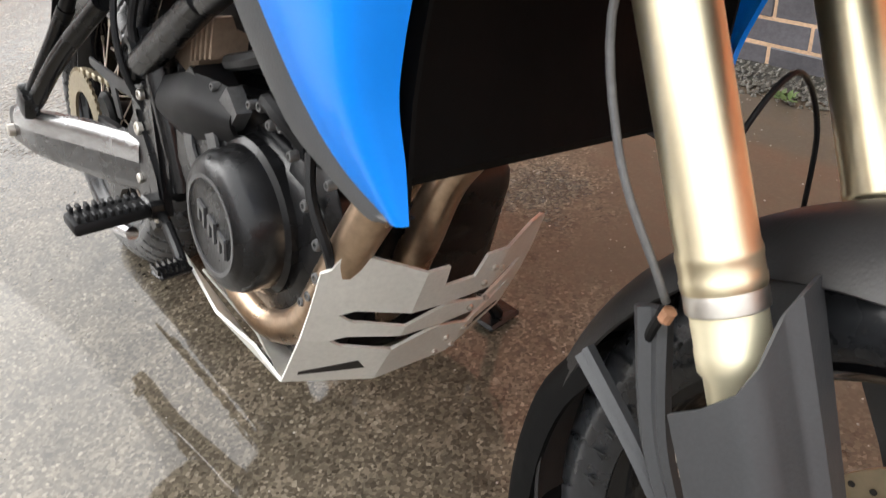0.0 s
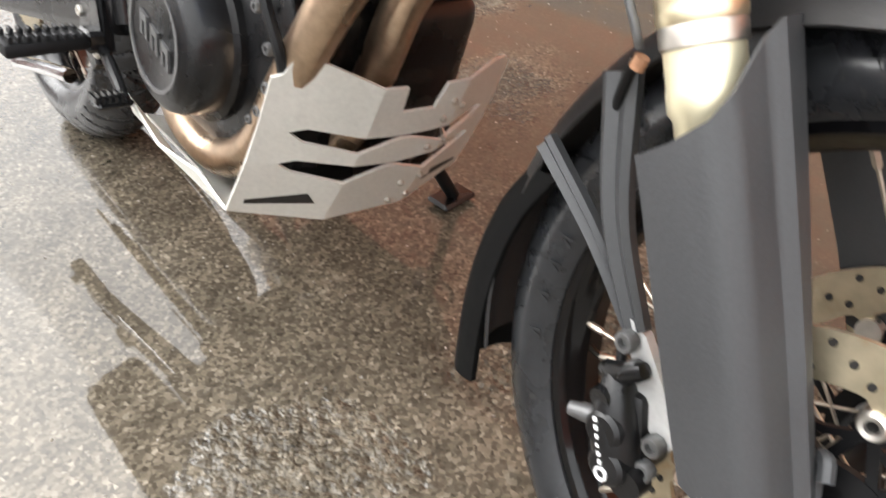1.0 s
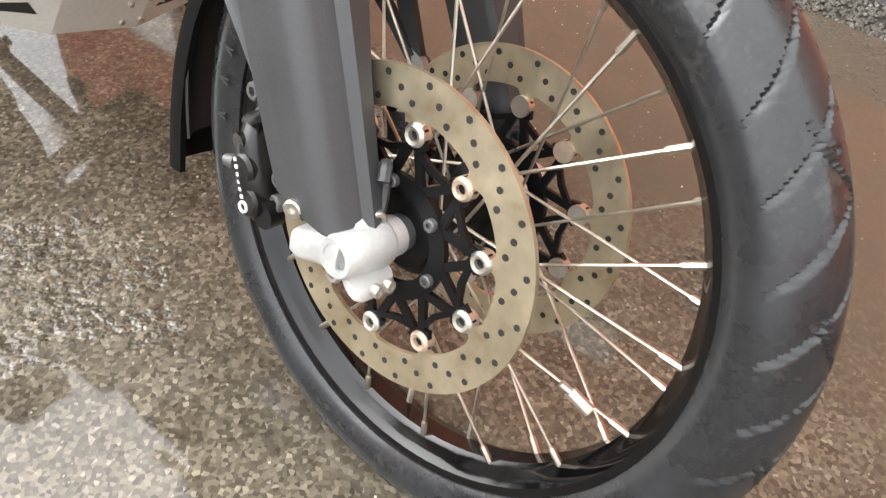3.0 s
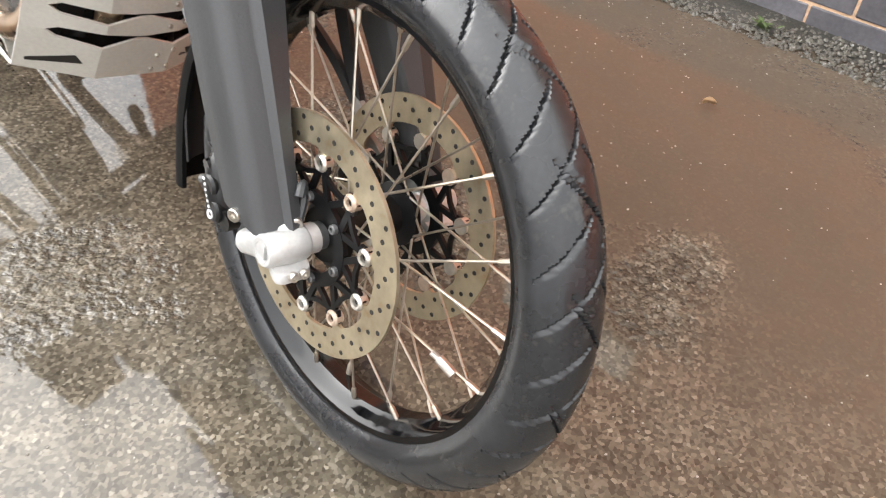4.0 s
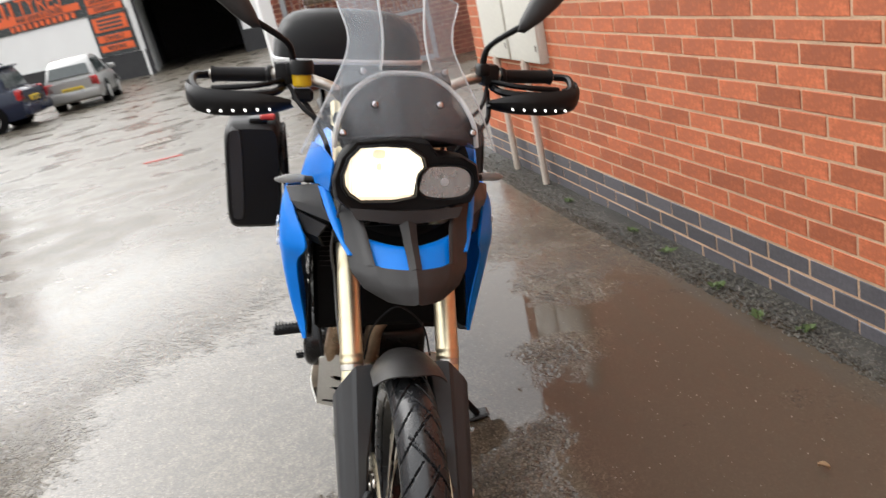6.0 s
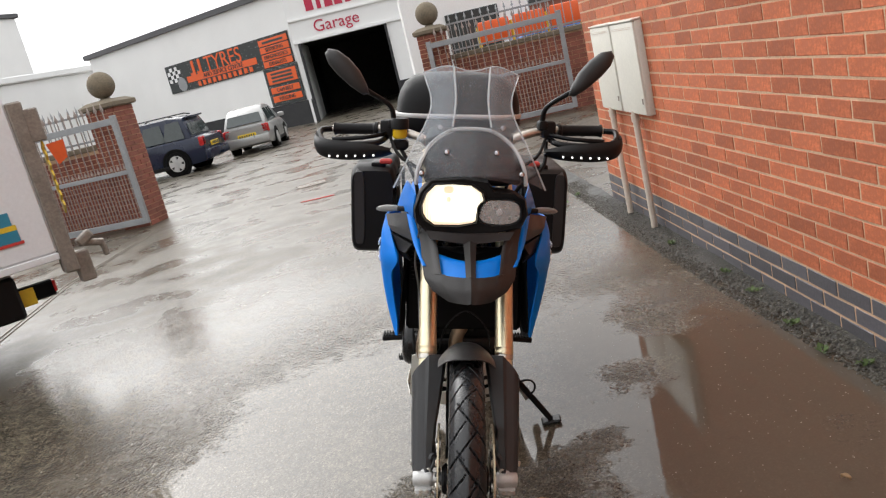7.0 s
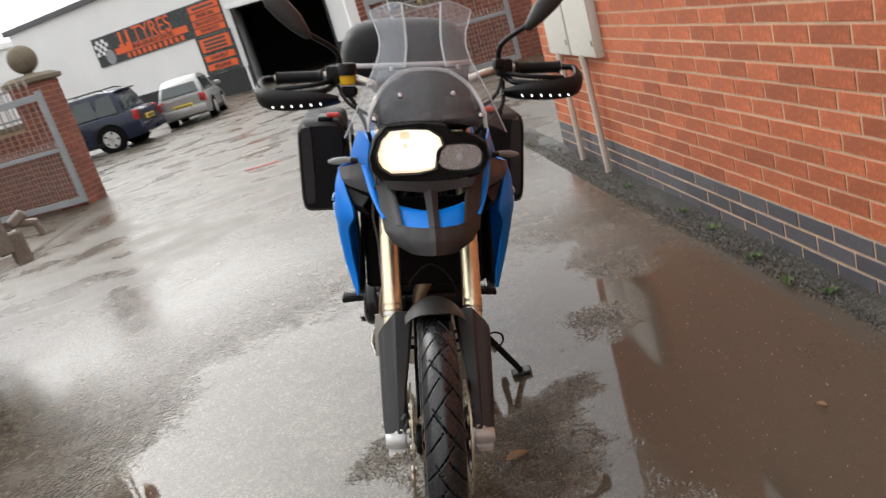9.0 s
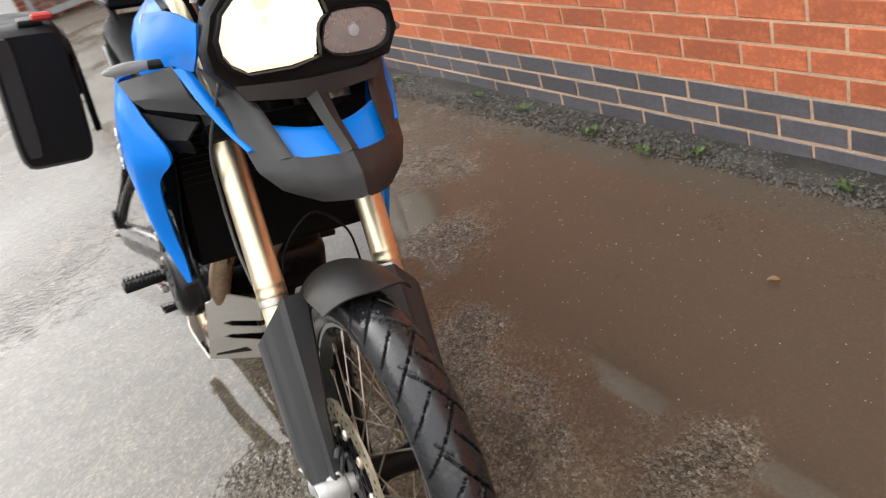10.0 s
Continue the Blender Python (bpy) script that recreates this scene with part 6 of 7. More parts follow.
for k in range(3):
    v_ = 0.757 + 0.026 - 0.026 * k
    w_ = 0.452 + 0.010 - 0.010 * k
    b = B()
    slab(b, [(-0.2065, v_ + 0.003, w_ - 0.012), (-0.2065, v_ + 0.003, w_ + 0.014), (-0.2065, v_ - 0.014, w_ + 0.008), (-0.2065, v_ - 0.014, w_ - 0.018), (-0.2065, v_ - 0.009, w_ - 0.016), (-0.2065, v_ - 0.009, w_ + 0.001), (-0.2065, v_ - 0.002, w_ + 0.004), (-0.2065, v_ - 0.002, w_ - 0.014)], 0.004, (1, 0, 0))
    bpart("cast_mark", b, ENGINE_GREY, cover, smooth=False)
for at, prof in (((-0.128, 0.872, 0.505), [(0, 0.075), (0.022, 0.072), (0.030, 0.062), (0.032, 0.030), (0.026, 0.024), (0.026, 0.001)]), ((-0.112, 0.655, 0.50), [(0, 0.060), (0.018, 0.062), (0.026, 0.050), (0.028, 0.001)]), ((-0.120, 0.655, 0.600), [(0, 0.050), (0.020, 0.046), (0.026, 0.034), (0.026, 0.001)])):
    b = B()
    lathe(b, at, (-1, 0, 0), prof, 36)
    bpart("engine_cover", b, ENGINE, engine)
b = B()
slab(b, [(-0.135, 0.90, 0.60), (-0.135, 0.96, 0.56), (-0.135, 0.96, 0.46), (-0.135, 0.92, 0.40), (-0.135, 0.86, 0.42), (-0.135, 0.84, 0.56)], 0.05, (1, 0, 0))
bpart("engine_cover", b, ENGINE, engine)
b = B()
lathe(b, (-0.161, 0.872, 0.505), (-1, 0, 0), [(0, 0.052), (0.004, 0.052), (0.004, 0.026), (0, 0.026)], 36, closed=True)
slab(b, [(-0.150, 0.83, 0.57), (-0.150, 0.80, 0.545), (-0.150, 0.775, 0.575), (-0.150, 0.80, 0.60)], 0.02, (1, 0, 0))
bpart("pump_cover", b, ENGINE_GREY, engine, "grey cast cover")
for v_, w_, r in ((0.70, 0.585, 0.009), (0.675, 0.59, 0.009), (0.655, 0.565, 0.009), (0.625, 0.52, 0.010), (0.60, 0.485, 0.010), (0.60, 0.445, 0.010), (0.615, 0.415, 0.009), (0.63, 0.40, 0.008), (0.72, 0.60, 0.010), (0.745, 0.595, 0.008), (0.58, 0.56, 0.008), (0.61, 0.60, 0.008), (0.84, 0.59, 0.008), (0.85, 0.385, 0.008), (0.645, 0.615, 0.012), (0.67, 0.64, 0.010)):
    b = B()
    bolt(b, (-0.150, v_, w_), (-1, 0, 0), r * 0.68, 0.011)
    bpart("engine_bolt", b, ENGINE_GREY, engine)
b = B()
tube(b, [(-0.15, 0.72, 0.60), (-0.165, 0.69, 0.615), (-0.165, 0.66, 0.605), (-0.15, 0.64, 0.58)], 0.009, 8, 4)
tube(b, [(-0.14, 0.83, 0.62), (-0.155, 0.76, 0.64), (-0.155, 0.70, 0.66), (-0.14, 0.60, 0.70)], 0.010, 8, 4)
tube(b, [(-0.155, 0.62, 0.58), (-0.165, 0.60, 0.54), (-0.16, 0.575, 0.49), (-0.15, 0.58, 0.46)], 0.006, 8, 4)
bpart("coolant_hose", b, BLACK_PLASTIC, engine)
b = B()
box(b, (-0.105, 0.985, 0.600), (0.06, 0.085, 0.058), (15, 0, 0), 0.005)
rect = bpart("rectifier", b, RECT, None, "pale brown finned rectifier block")
for k in range(5):
    b = B()
    box(b, (-0.118, 0.935 - 0.015 * k, 0.622 + 0.004 * k), (0.050, 0.005, 0.056), (15, 0, 0), 0.001)
    bpart("cooling_fin", b, RECT, rect, smooth=False)
b = B()
grid = [[(-0.150, 1.045, 0.545), (-0.158, 0.97, 0.570), (-0.156, 0.89, 0.592), (-0.140, 0.80, 0.590)], [(-0.165, 1.02, 0.520), (-0.176, 0.95, 0.535), (-0.174, 0.86, 0.560), (-0.160, 0.79, 0.562)], [(-0.150, 0.99, 0.500), (-0.158, 0.93, 0.500), (-0.158, 0.85, 0.520), (-0.150, 0.79, 0.535)]]
shell(b, resample(grid, 10, 16), 0.006)
bpart("sprocket_cover", b, BLACK_PLASTIC, engine, "smooth black plastic cover")
b = B()
box(b, (0, 0.90, 0.72), (0.24, 0.26, 0.16), (0, 0, 0), 0.03, 2)
box(b, (0, 1.02, 0.62), (0.20, 0.10, 0.22), (0, 0, 0), 0.02, 2)
bpart("air_box", b, BLACK_PLASTIC, None)

# ---- exhaust ----
for side, pts in ((-1, [(-0.090, 0.53, 0.66), (-0.115, 0.515, 0.60), (-0.128, 0.550, 0.53), (-0.135, 0.60, 0.44), (-0.135, 0.65, 0.36), (-0.140, 0.72, 0.315), (-0.135, 0.82, 0.315), (-0.10, 0.95, 0.32)]),
                  (1, [(0.05, 0.55, 0.68), (0.015, 0.535, 0.615), (-0.015, 0.566, 0.545), (-0.022, 0.596, 0.455), (-0.03, 0.635, 0.36), (-0.05, 0.72, 0.30), (-0.03, 0.85, 0.30), (0.0, 0.95, 0.31)])):
    b = B()
    tube(b, pts, 0.0240, 18, 7)
    bpart("exhaust_header", b, HEADER, None, "heat-tinted steel exhaust header")
b = B()
tube(b, [(0.02, 0.93, 0.31), (0.08, 1.05, 0.36), (0.15, 1.25, 0.52), (0.19, 1.40, 0.62)], 0.026, 16, 5)
tube(b, [(0.19, 1.38, 0.60), (0.20, 1.42, 0.63), (0.22, 1.80, 0.80), (0.222, 1.84, 0.815)], [0.03, 0.058, 0.058, 0.04], 24)
bpart("silencer", b, STEEL, None, "steel silencer")

# ---- skid plate ----
b = B()
front_grid = [[(-0.168, 0.574, 0.470), (-0.060, 0.538, 0.440), (0.060, 0.538, 0.440), (0.168, 0.574, 0.470)], [(-0.172, 0.600, 0.385), (-0.060, 0.566, 0.365), (0.060, 0.566, 0.365), (0.172, 0.600, 0.385)], [(-0.176, 0.645, 0.288), (-0.060, 0.620, 0.262), (0.060, 0.620, 0.262), (0.176, 0.645, 0.288)]]


def front_at(s, t):
    """A point of the skid plate's front: s across from -1 to 1, t down from 0 to 1."""
    us = [-1, -0.36, 0.36, 1]
    row = []
    for r in front_grid:
        k = 0 if s < us[1] else 1 if s < us[2] else 2
        f = (s - us[k]) / (us[k + 1] - us[k])
        row.append(V(r[k]).lerp(V(r[k + 1]), f))
    return row[0].lerp(row[1], t * 2) if t < 0.5 else row[1].lerp(row[2], t * 2 - 1)


def panel_strip(bm, ss, ts):
    """Pieces of the front between the openings; ts gives top and bottom at each s."""
    grid = [[front_at(s, a) for s, (a, c) in zip(ss, ts)], [front_at(s, c) for s, (a, c) in zip(ss, ts)]]
    shell(bm, grid, 0.004)


SS = [-1.0, -0.82, -0.72, -0.36, -0.05, 0.05, 0.36, 0.72, 0.82, 1.0]
slot1_t = [0.36, 0.36, 0.31, 0.30, 0.33, 0.33, 0.30, 0.31, 0.36, 0.36]
slot1_b = [0.36, 0.36, 0.42, 0.45, 0.36, 0.36, 0.45, 0.42, 0.36, 0.36]
slot2_t = [0.60, 0.60, 0.56, 0.55, 0.58, 0.58, 0.55, 0.56, 0.60, 0.60]
slot2_b = [0.60, 0.60, 0.65, 0.69, 0.61, 0.61, 0.69, 0.65, 0.60, 0.60]
S_TOP = [-1.0, -0.94, -0.90, -0.82, -0.72, -0.36, -0.17, -0.14, 0.14, 0.17, 0.36, 0.72, 0.82, 0.90, 0.94, 1.0]
T_TOP = [0.02, -0.02, -0.15, -0.16, -0.17, -0.13, -0.12, 0.10, 0.10, -0.12, -0.13, -0.08, -0.04, -0.02, 0.02, 0.06]
panel_strip(b, S_TOP, [(t_, float(np.interp(s_, SS, slot1_t))) for s_, t_ in zip(S_TOP, T_TOP)])
panel_strip(b, SS, list(zip(slot1_b, slot2_t)))
panel_strip(b, SS, list(zip(slot2_b, [1.0] * 10)))
bmesh.ops.remove_doubles(b, verts=b.verts, dist=0.0005)
skid = bpart("skid_plate", b, PLATE, None, "brushed aluminium skid plate with slots and rivets", smooth=False)
b = B()
bottom = [[(-0.176, 0.645, 0.288), (-0.06, 0.620, 0.262), (0.06, 0.620, 0.262), (0.176, 0.645, 0.288)], [(-0.140, 0.78, 0.268), (-0.06, 0.78, 0.250), (0.06, 0.78, 0.250), (0.140, 0.78, 0.268)], [(-0.135, 0.96, 0.275), (-0.06, 0.96, 0.255), (0.06, 0.96, 0.255), (0.135, 0.96, 0.275)]]
shell(b, bottom, 0.004)
bpart("belly_plate", b, PLATE, skid, smooth=False)
for side in (-1, 1):
    b = B()
    grid = [[(side * 0.176, 0.645, 0.288), (side * 0.158, 0.78, 0.272), (side * 0.150, 0.96, 0.280)], [(side * 0.188, 0.690, 0.318), (side * 0.186, 0.80, 0.305), (side * 0.165, 0.95, 0.315)]]
    shell(b, grid, 0.004)
    bpart("side_wing", b, PLATE, skid, smooth=False)
    b = B()
    slab(b, [(side * 0.178, 0.660, 0.293), (side * 0.184, 0.690, 0.311), (side * 0.172, 0.715, 0.300), (side * 0.165, 0.690, 0.282)], 0.004, (side * 0.5, -0.2, -0.8))
    bpart("joining_strap", b, ENGINE_GREY, skid, smooth=False)
    spots = []
    for s_, t_ in ((0.30, 0.06), (0.27, 0.22), (0.42, 0.14), (0.25, 0.50), (0.40, 0.46), (0.22, 0.80), (0.38, 0.76), (0.20, 0.95), (0.36, 0.93)):
        if side > 0:
            spots.append((front_at(s_, t_) + V((0, -0.002, 0)), (0, -1, -0.3), 0.0045, 0.004))
    for f in (0.2, 0.45, 0.7, 0.95):
        spots.append((V((side * 0.181, 0.668, 0.298)).lerp(V((side * 0.170, 0.705, 0.297)), f), (side, -0.3, -0.6), 0.0045, 0.004))
    spots.append(((side * 0.02, 0.628, 0.280), (0, -1, -0.5), 0.008, 0.006))
    for at, d_, r_, h_ in spots:
        b = B()
        bolt(b, at, d_, r_, h_)
        bpart("rivet", b, STEEL, skid)
    b = B()
    slab(b, [front_at(side * 0.92, 0.90), front_at(side * 0.92, 0.93), front_at(side * 0.48, 0.87), front_at(side * 0.55, 0.80)], 0.0052, (0, -1, -0.3))
    bpart("drain_slot", b, HOLE, skid, smooth=False)

# ---- side stand ----
b = B()
tube(b, [(0.140, 0.80, 0.375), (0.190, 0.805, 0.316), (0.366, 0.815, 0.112)], [0.014, 0.0125, 0.0115], 12)
stand = bpart("side_stand", b, BLACK_PAINT, None, "black side stand, folded out")
b = B()
fm = Matrix.Rotation(radians(-LEAN_DEG), 4, "Y")
box(b, fm @ V((0.383, 0.82, 0.012)), (0.075, 0.055, 0.012), (0, -LEAN_DEG, 0), 0.005)
bpart("stand_foot", b, ENGINE, stand)
b = B()
tube(b, [(0.232, 0.80, 0.270), (0.262, 0.79, 0.285), (0.288, 0.785, 0.276), (0.292, 0.79, 0.245), (0.276, 0.80, 0.218)], 0.004, 8, 5)
bpart("stand_tang", b, BLACK_PAINT, stand)
b = B()
tube(b, [(0.165, 0.82, 0.345), (0.27, 0.825, 0.19)], 0.008, 8)
bpart("stand_spring", b, STEEL, stand)

# ---- panniers and top box ----
def case_loops(cu, hu, v0, v1, w0, w1, r):
    out = []
    for vv, f in ((v0, 0.90), (v0 + 0.02, 0.97), (v0 + 0.05, 1.0), (v1 - 0.05, 1.0), (v1 - 0.02, 0.97), (v1, 0.90)):
        loop = []
        for k in range(32):
            t = 2 * math.pi * k / 32
            loop.append((cu + hu * f * math.copysign(abs(math.cos(t)) ** r, math.cos(t)), vv, (w0 + w1) / 2 + (w1 - w0) / 2 * f * math.copysign(abs(math.sin(t)) ** r, math.sin(t))))
        out.append(loop)
    return out


for side in (-1, 1):
    b = B()
    rings(b, case_loops(side * 0.352, 0.092, 1.16, 1.66, 0.675, 1.035, 0.28))
    case = bpart("pannier", b, BLACK_PLASTIC, None, "black plastic pannier case")
    b = B()
    rings(b, case_loops(side * 0.405, 0.022, 1.155, 1.665, 0.70, 1.03, 0.4))
    bpart("pannier_lid", b, DARK_GREY, case)
    b = B()
    box(b, (side * 0.33, 1.24, 1.038), (0.06, 0.10, 0.022), None, 0.008, 2)
    bpart("pannier_latch", b, BLACK_PAINT, case)
    b = B()
    box(b, (side * 0.30, 1.20, 1.052), (0.05, 0.03, 0.02), None, 0.006)
    bpart("pannier_handle", b, RED_DECAL, case, "red latch tab")
    b = B()
    tube(b, [(side * 0.24, 1.20, 0.75), (side * 0.255, 1.20, 0.95), (side * 0.25, 1.58, 0.97), (side * 0.24, 1.58, 0.78)], 0.009, 8, 4)
    bpart("pannier_rack", b, BLACK_PAINT, None)
b = B()
loops = []
for w_, hu, v0, v1 in ((1.130, 0.235, 1.50, 1.88), (1.142, 0.262, 1.475, 1.90), (1.17, 0.278, 1.460, 1.915), (1.203, 0.280, 1.458, 1.918)):
    loops.append([(hu * math.copysign(abs(math.cos(t)) ** 0.45, math.cos(t)), (v0 + v1) / 2 + (v1 - v0) / 2 * math.copysign(abs(math.sin(t)) ** 0.45, math.sin(t)), w_) for t in [2 * math.pi * k / 40 for k in range(40)]])
rings(b, loops)
top = bpart("top_box", b, BLACK_PLASTIC, None, "black top box with a bright band")
b = B()
loops = []
for w_, f in ((1.205, 1.005), (1.209, 1.015), (1.221, 1.015), (1.225, 1.005)):
    loops.append([(0.280 * f * math.copysign(abs(math.cos(t)) ** 0.45, math.cos(t)), 1.688 + 0.23 * f * math.copysign(abs(math.sin(t)) ** 0.45, math.sin(t)), w_) for t in [2 * math.pi * k / 40 for k in range(40)]])
rings(b, loops)
bpart("band", b, ALU, top, "silver band")
b = B()
loops = []
for w_, f in ((1.225, 0.995), (1.27, 0.985), (1.315, 0.945), (1.352, 0.87), (1.380, 0.74), (1.395, 0.55), (1.401, 0.25)):
    loops.append([(0.280 * f * math.copysign(abs(math.cos(t)) ** 0.5, math.cos(t)), 1.688 + 0.23 * f * math.copysign(abs(math.sin(t)) ** 0.5, math.sin(t)), w_) for t in [2 * math.pi * k / 40 for k in range(40)]])
rings(b, loops)
bpart("lid", b, BLACK_PLASTIC, top)
b = B()
box(b, (0, 1.68, 1.03), (0.22, 0.34, 0.03), None, 0.01)
for s_ in (-1, 1):
    tube(b, [(s_ * 0.09, 1.50, 0.95), (s_ * 0.10, 1.60, 1.10), (s_ * 0.10, 1.80, 1.14)], 0.011, 8, 3)
bpart("luggage_rack", b, BLACK_PAINT, None)

# ---- garage building across the street ----
def text_mesh(name, body, size, material, parent, m, label=""):
    cu = bpy.data.curves.new(name, "FONT")
    cu.body, cu.size, cu.extrude, cu.align_x, cu.align_y = body, size, 0.01, "CENTER", "CENTER"
    tmp = bpy.data.objects.new(name, cu)
    scene.collection.objects.link(tmp)
    me = bpy.data.meshes.new_from_object(tmp.evaluated_get(bpy.context.evaluated_depsgraph_get()))
    bpy.data.objects.remove(tmp)
    me.materials.clear()
    me.materials.append(material)
    ob = new(name, me)
    ob.parent = parent
    ob.matrix_local = m
    if label:
        ob["label"] = label
    return ob


GX, GY = -4.85, 28.4
FD = V((-10.1, 7.1, 0)).normalized()
FACE = math.degrees(math.atan2(-FD.y, -FD.x))
garage = empty("garage_building", pose(GX, GY, 0, 0, 0, FACE), "white rendered garage building with an orange tyre sign and dark plinth", "building")
# along local -x the long side wall, facing local -y
b = B()
slab(b, [(0, 0, 2.5), (-14, 0, 2.5), (-14, 7.8, 2.5), (-6.6, 7.8, 2.5)], 5.0, (0, 0, 1))
part("side_wall", b, WHITE_PAINT, garage, smooth=False)
b = B()
box(b, (-7.0, -0.03, 0.45), (14.0, 0.06, 0.9))
part("plinth", b, BLACK_PAINT_WALL, garage, "dark painted plinth", smooth=False)
b = B()
slab(b, [(0.1, -0.15, 5.1), (-14.2, -0.15, 5.1), (-14.2, 8.0, 5.1), (-6.5, 8.0, 5.1)], 0.22, (0, 0, 1))
part("roof", b, ROOF_DARK, garage, "dark roof edge", smooth=False)
b = B()
box(b, (-4.40, -0.03, 3.02), (8.0, 0.04, 1.20), bevel=0.005)
board = part("sign_board", b, SIGN_BOARD, garage, "dark patterned sign board with orange panels", smooth=False)
b = B()
box(b, (-1.30, -0.034, 1.66), (1.95, 0.04, 1.48), bevel=0.005)
part("sign_board", b, SIGN_BOARD, garage, smooth=False)
for k, (zz, word) in enumerate(((3.40, ""), (3.12, "SERVICING"), (2.84, "DIAGNOSTICS"), (2.56, "EXHAUSTS"), (2.02, ""), (1.52, "CAM BELT"), (1.18, "WELDING"))):
    b = B()
    box(b, (-1.28, -0.062, zz), (1.66, 0.02, 0.50 if k == 4 else 0.24), bevel=0.008)
    p = part("orange_panel", b, ORANGE, garage, smooth=False)
    if word in ("SERVICING", "DIAGNOSTICS", "EXHAUSTS", "CAM BELT", "WELDING"):
        text_mesh("lettering", word, 0.21, SIGN_DARK, p, pose(-1.28, -0.078, zz, 90, 0, 0))
    else:
        for dz in ((0.0,) if k != 4 else (0.14, 0.0, -0.14)):
            b = B()
            box(b, (-1.28, -0.076, zz + dz), (1.2, 0.012, 0.08))
            part("writing_bar", b, SIGN_DARK, p, smooth=False)
text_mesh("lettering", "TYRES", 0.86, ORANGE, board, pose(-4.45, -0.055, 3.24, 90, 0, 0))
b = B()
for dx in (0, 0.46):
    box(b, (-6.45 + dx, -0.06, 3.26), (0.16, 0.02, 0.60))
    box(b, (-6.56 + dx, -0.062, 3.02), (0.28, 0.02, 0.11))
part("logo", b, ORANGE, board, smooth=False)
b = B()
box(b, (-4.75, -0.06, 2.84), (4.6, 0.02, 0.26), bevel=0.006)
strip = part("orange_panel", b, ORANGE, garage, smooth=False)
text_mesh("lettering", "AND SERVICE CENTRE", 0.26, SIGN_DARK, strip, pose(-4.6, -0.076, 2.84, 90, 0, 0))
for k in range(11):
    b = B()
    box(b, (-6.3 + 0.34 * k, -0.06, 2.57), (0.2, 0.02, 0.2))
    part("writing_bar", b, ORANGE, board, smooth=False)
b = B()
for i in range(5):
    for j in range(4):
        if (i + j) % 2 == 0:
            box(b, (-8.2 + 0.18 * i, -0.058, 2.95 + 0.16 * j), (0.18, 0.015, 0.16))
part("chequer", b, WHITE_MARK, board, smooth=False)
b = B()
lathe(b, (-7.45, -0.055, 2.72), (0, -1, 0), [(0, 0.30), (0.02, 0.30)], 24)
part("wheel_picture", b, GATE_STEEL, board)
# front with the doorway, facing the yard squarely
front = empty("garage_entrance", pose(GX, GY, 0, 0, 0, 4.0), "white garage front with a wide open doorway and red lettering", "building")
for name, c, s in (("pier", (-0.10, 0.2, 1.5), (0.18, 0.4, 3.0)), ("pier", (4.4, 0.2, 1.5), (2.0, 0.4, 3.0)), ("lintel", (2.6, 0.2, 4.2), (5.6, 0.4, 2.4)), ("fascia", (2.6, -0.04, 3.06), (5.6, 0.08, 0.12)), ("fascia", (2.6, -0.04, 3.86), (5.6, 0.08, 0.08))):
    b = B()
    box(b, c, s, bevel=0.01)
    part(name, b, WHITE_PAINT, front, smooth=False)
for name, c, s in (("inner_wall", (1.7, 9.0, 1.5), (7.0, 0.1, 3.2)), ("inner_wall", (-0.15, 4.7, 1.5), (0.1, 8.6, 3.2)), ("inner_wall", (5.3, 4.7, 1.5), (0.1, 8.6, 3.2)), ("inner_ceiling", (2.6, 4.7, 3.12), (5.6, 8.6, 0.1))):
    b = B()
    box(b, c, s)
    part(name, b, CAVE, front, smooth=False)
for k, x in enumerate((0.02, 3.38)):
    b = B()
    box(b, (x, -0.02, 1.5), (0.10, 0.14, 3.0), bevel=0.01)
    part("door_frame", b, BLACK_PAINT_WALL, front, smooth=False)
b = B()
for x in (3.9, 5.0):
    box(b, (x, -0.03, 0.4), (1.0, 0.06, 0.8))
part("plinth", b, BLACK_PAINT_WALL, front, smooth=False)
text_mesh("lettering", "Garage", 0.62, SIGN_RED, front, pose(1.6, -0.02, 3.47, 90, 0, 0), "red lettering")
for k, wdt in enumerate((0.3, 0.16, 0.3, 0.3, 0.22, 0.2)):
    b = B()
    box(b, (0.75 + 0.37 * k, -0.015, 4.25 + (0.05 if k in (0, 1, 2) else 0)), (wdt, 0.03, 0.42 if k in (0, 1, 2) else 0.32))
    part("writing_bar", b, SIGN_RED, front, "red writing bar", smooth=False)
for k in range(5):
    b = B()
    box(b, (3.3 + 0.36 * k, -0.015, 4.25), (0.26, 0.03, 0.36))
    part("writing_bar", b, SIGN_RED, front, "red writing bar", smooth=False)

# more roofs and sheds far behind
def far_block(x, y, sx, sy, h, rz, mat, label, roof=True):
    e = empty("far_building", pose(x, y, 0, 0, 0, rz), label, "building", "distant buildings")
    b = B()
    box(b, (0, 0, h / 2), (sx, sy, h), bevel=0.05)
    part("wall", b, mat, e, smooth=False)
    b = B()
    box(b, (0, 0, h + 0.15), (sx + 0.4, sy + 0.4, 0.3), bevel=0.04)
    part("roof", b, ROOF_DARK if roof else mat, e, smooth=False)
    for k in range(3):
        b = B()
        box(b, (-sx / 3 + k * sx / 3, -sy / 2 - 0.02, h * 0.55), (sx * 0.16, 0.08, h * 0.25))
        part("window", b, CAR_GLASS, e, smooth=False)


far_block(-24.0, 38.0, 12, 8, 4.6, -30, WHITE_PAINT, "long white building beyond the street", False)
far_block(-34.0, 52.0, 9, 9, 10.5, -25, WHITE_PAINT, "pale distant block above the roofs")
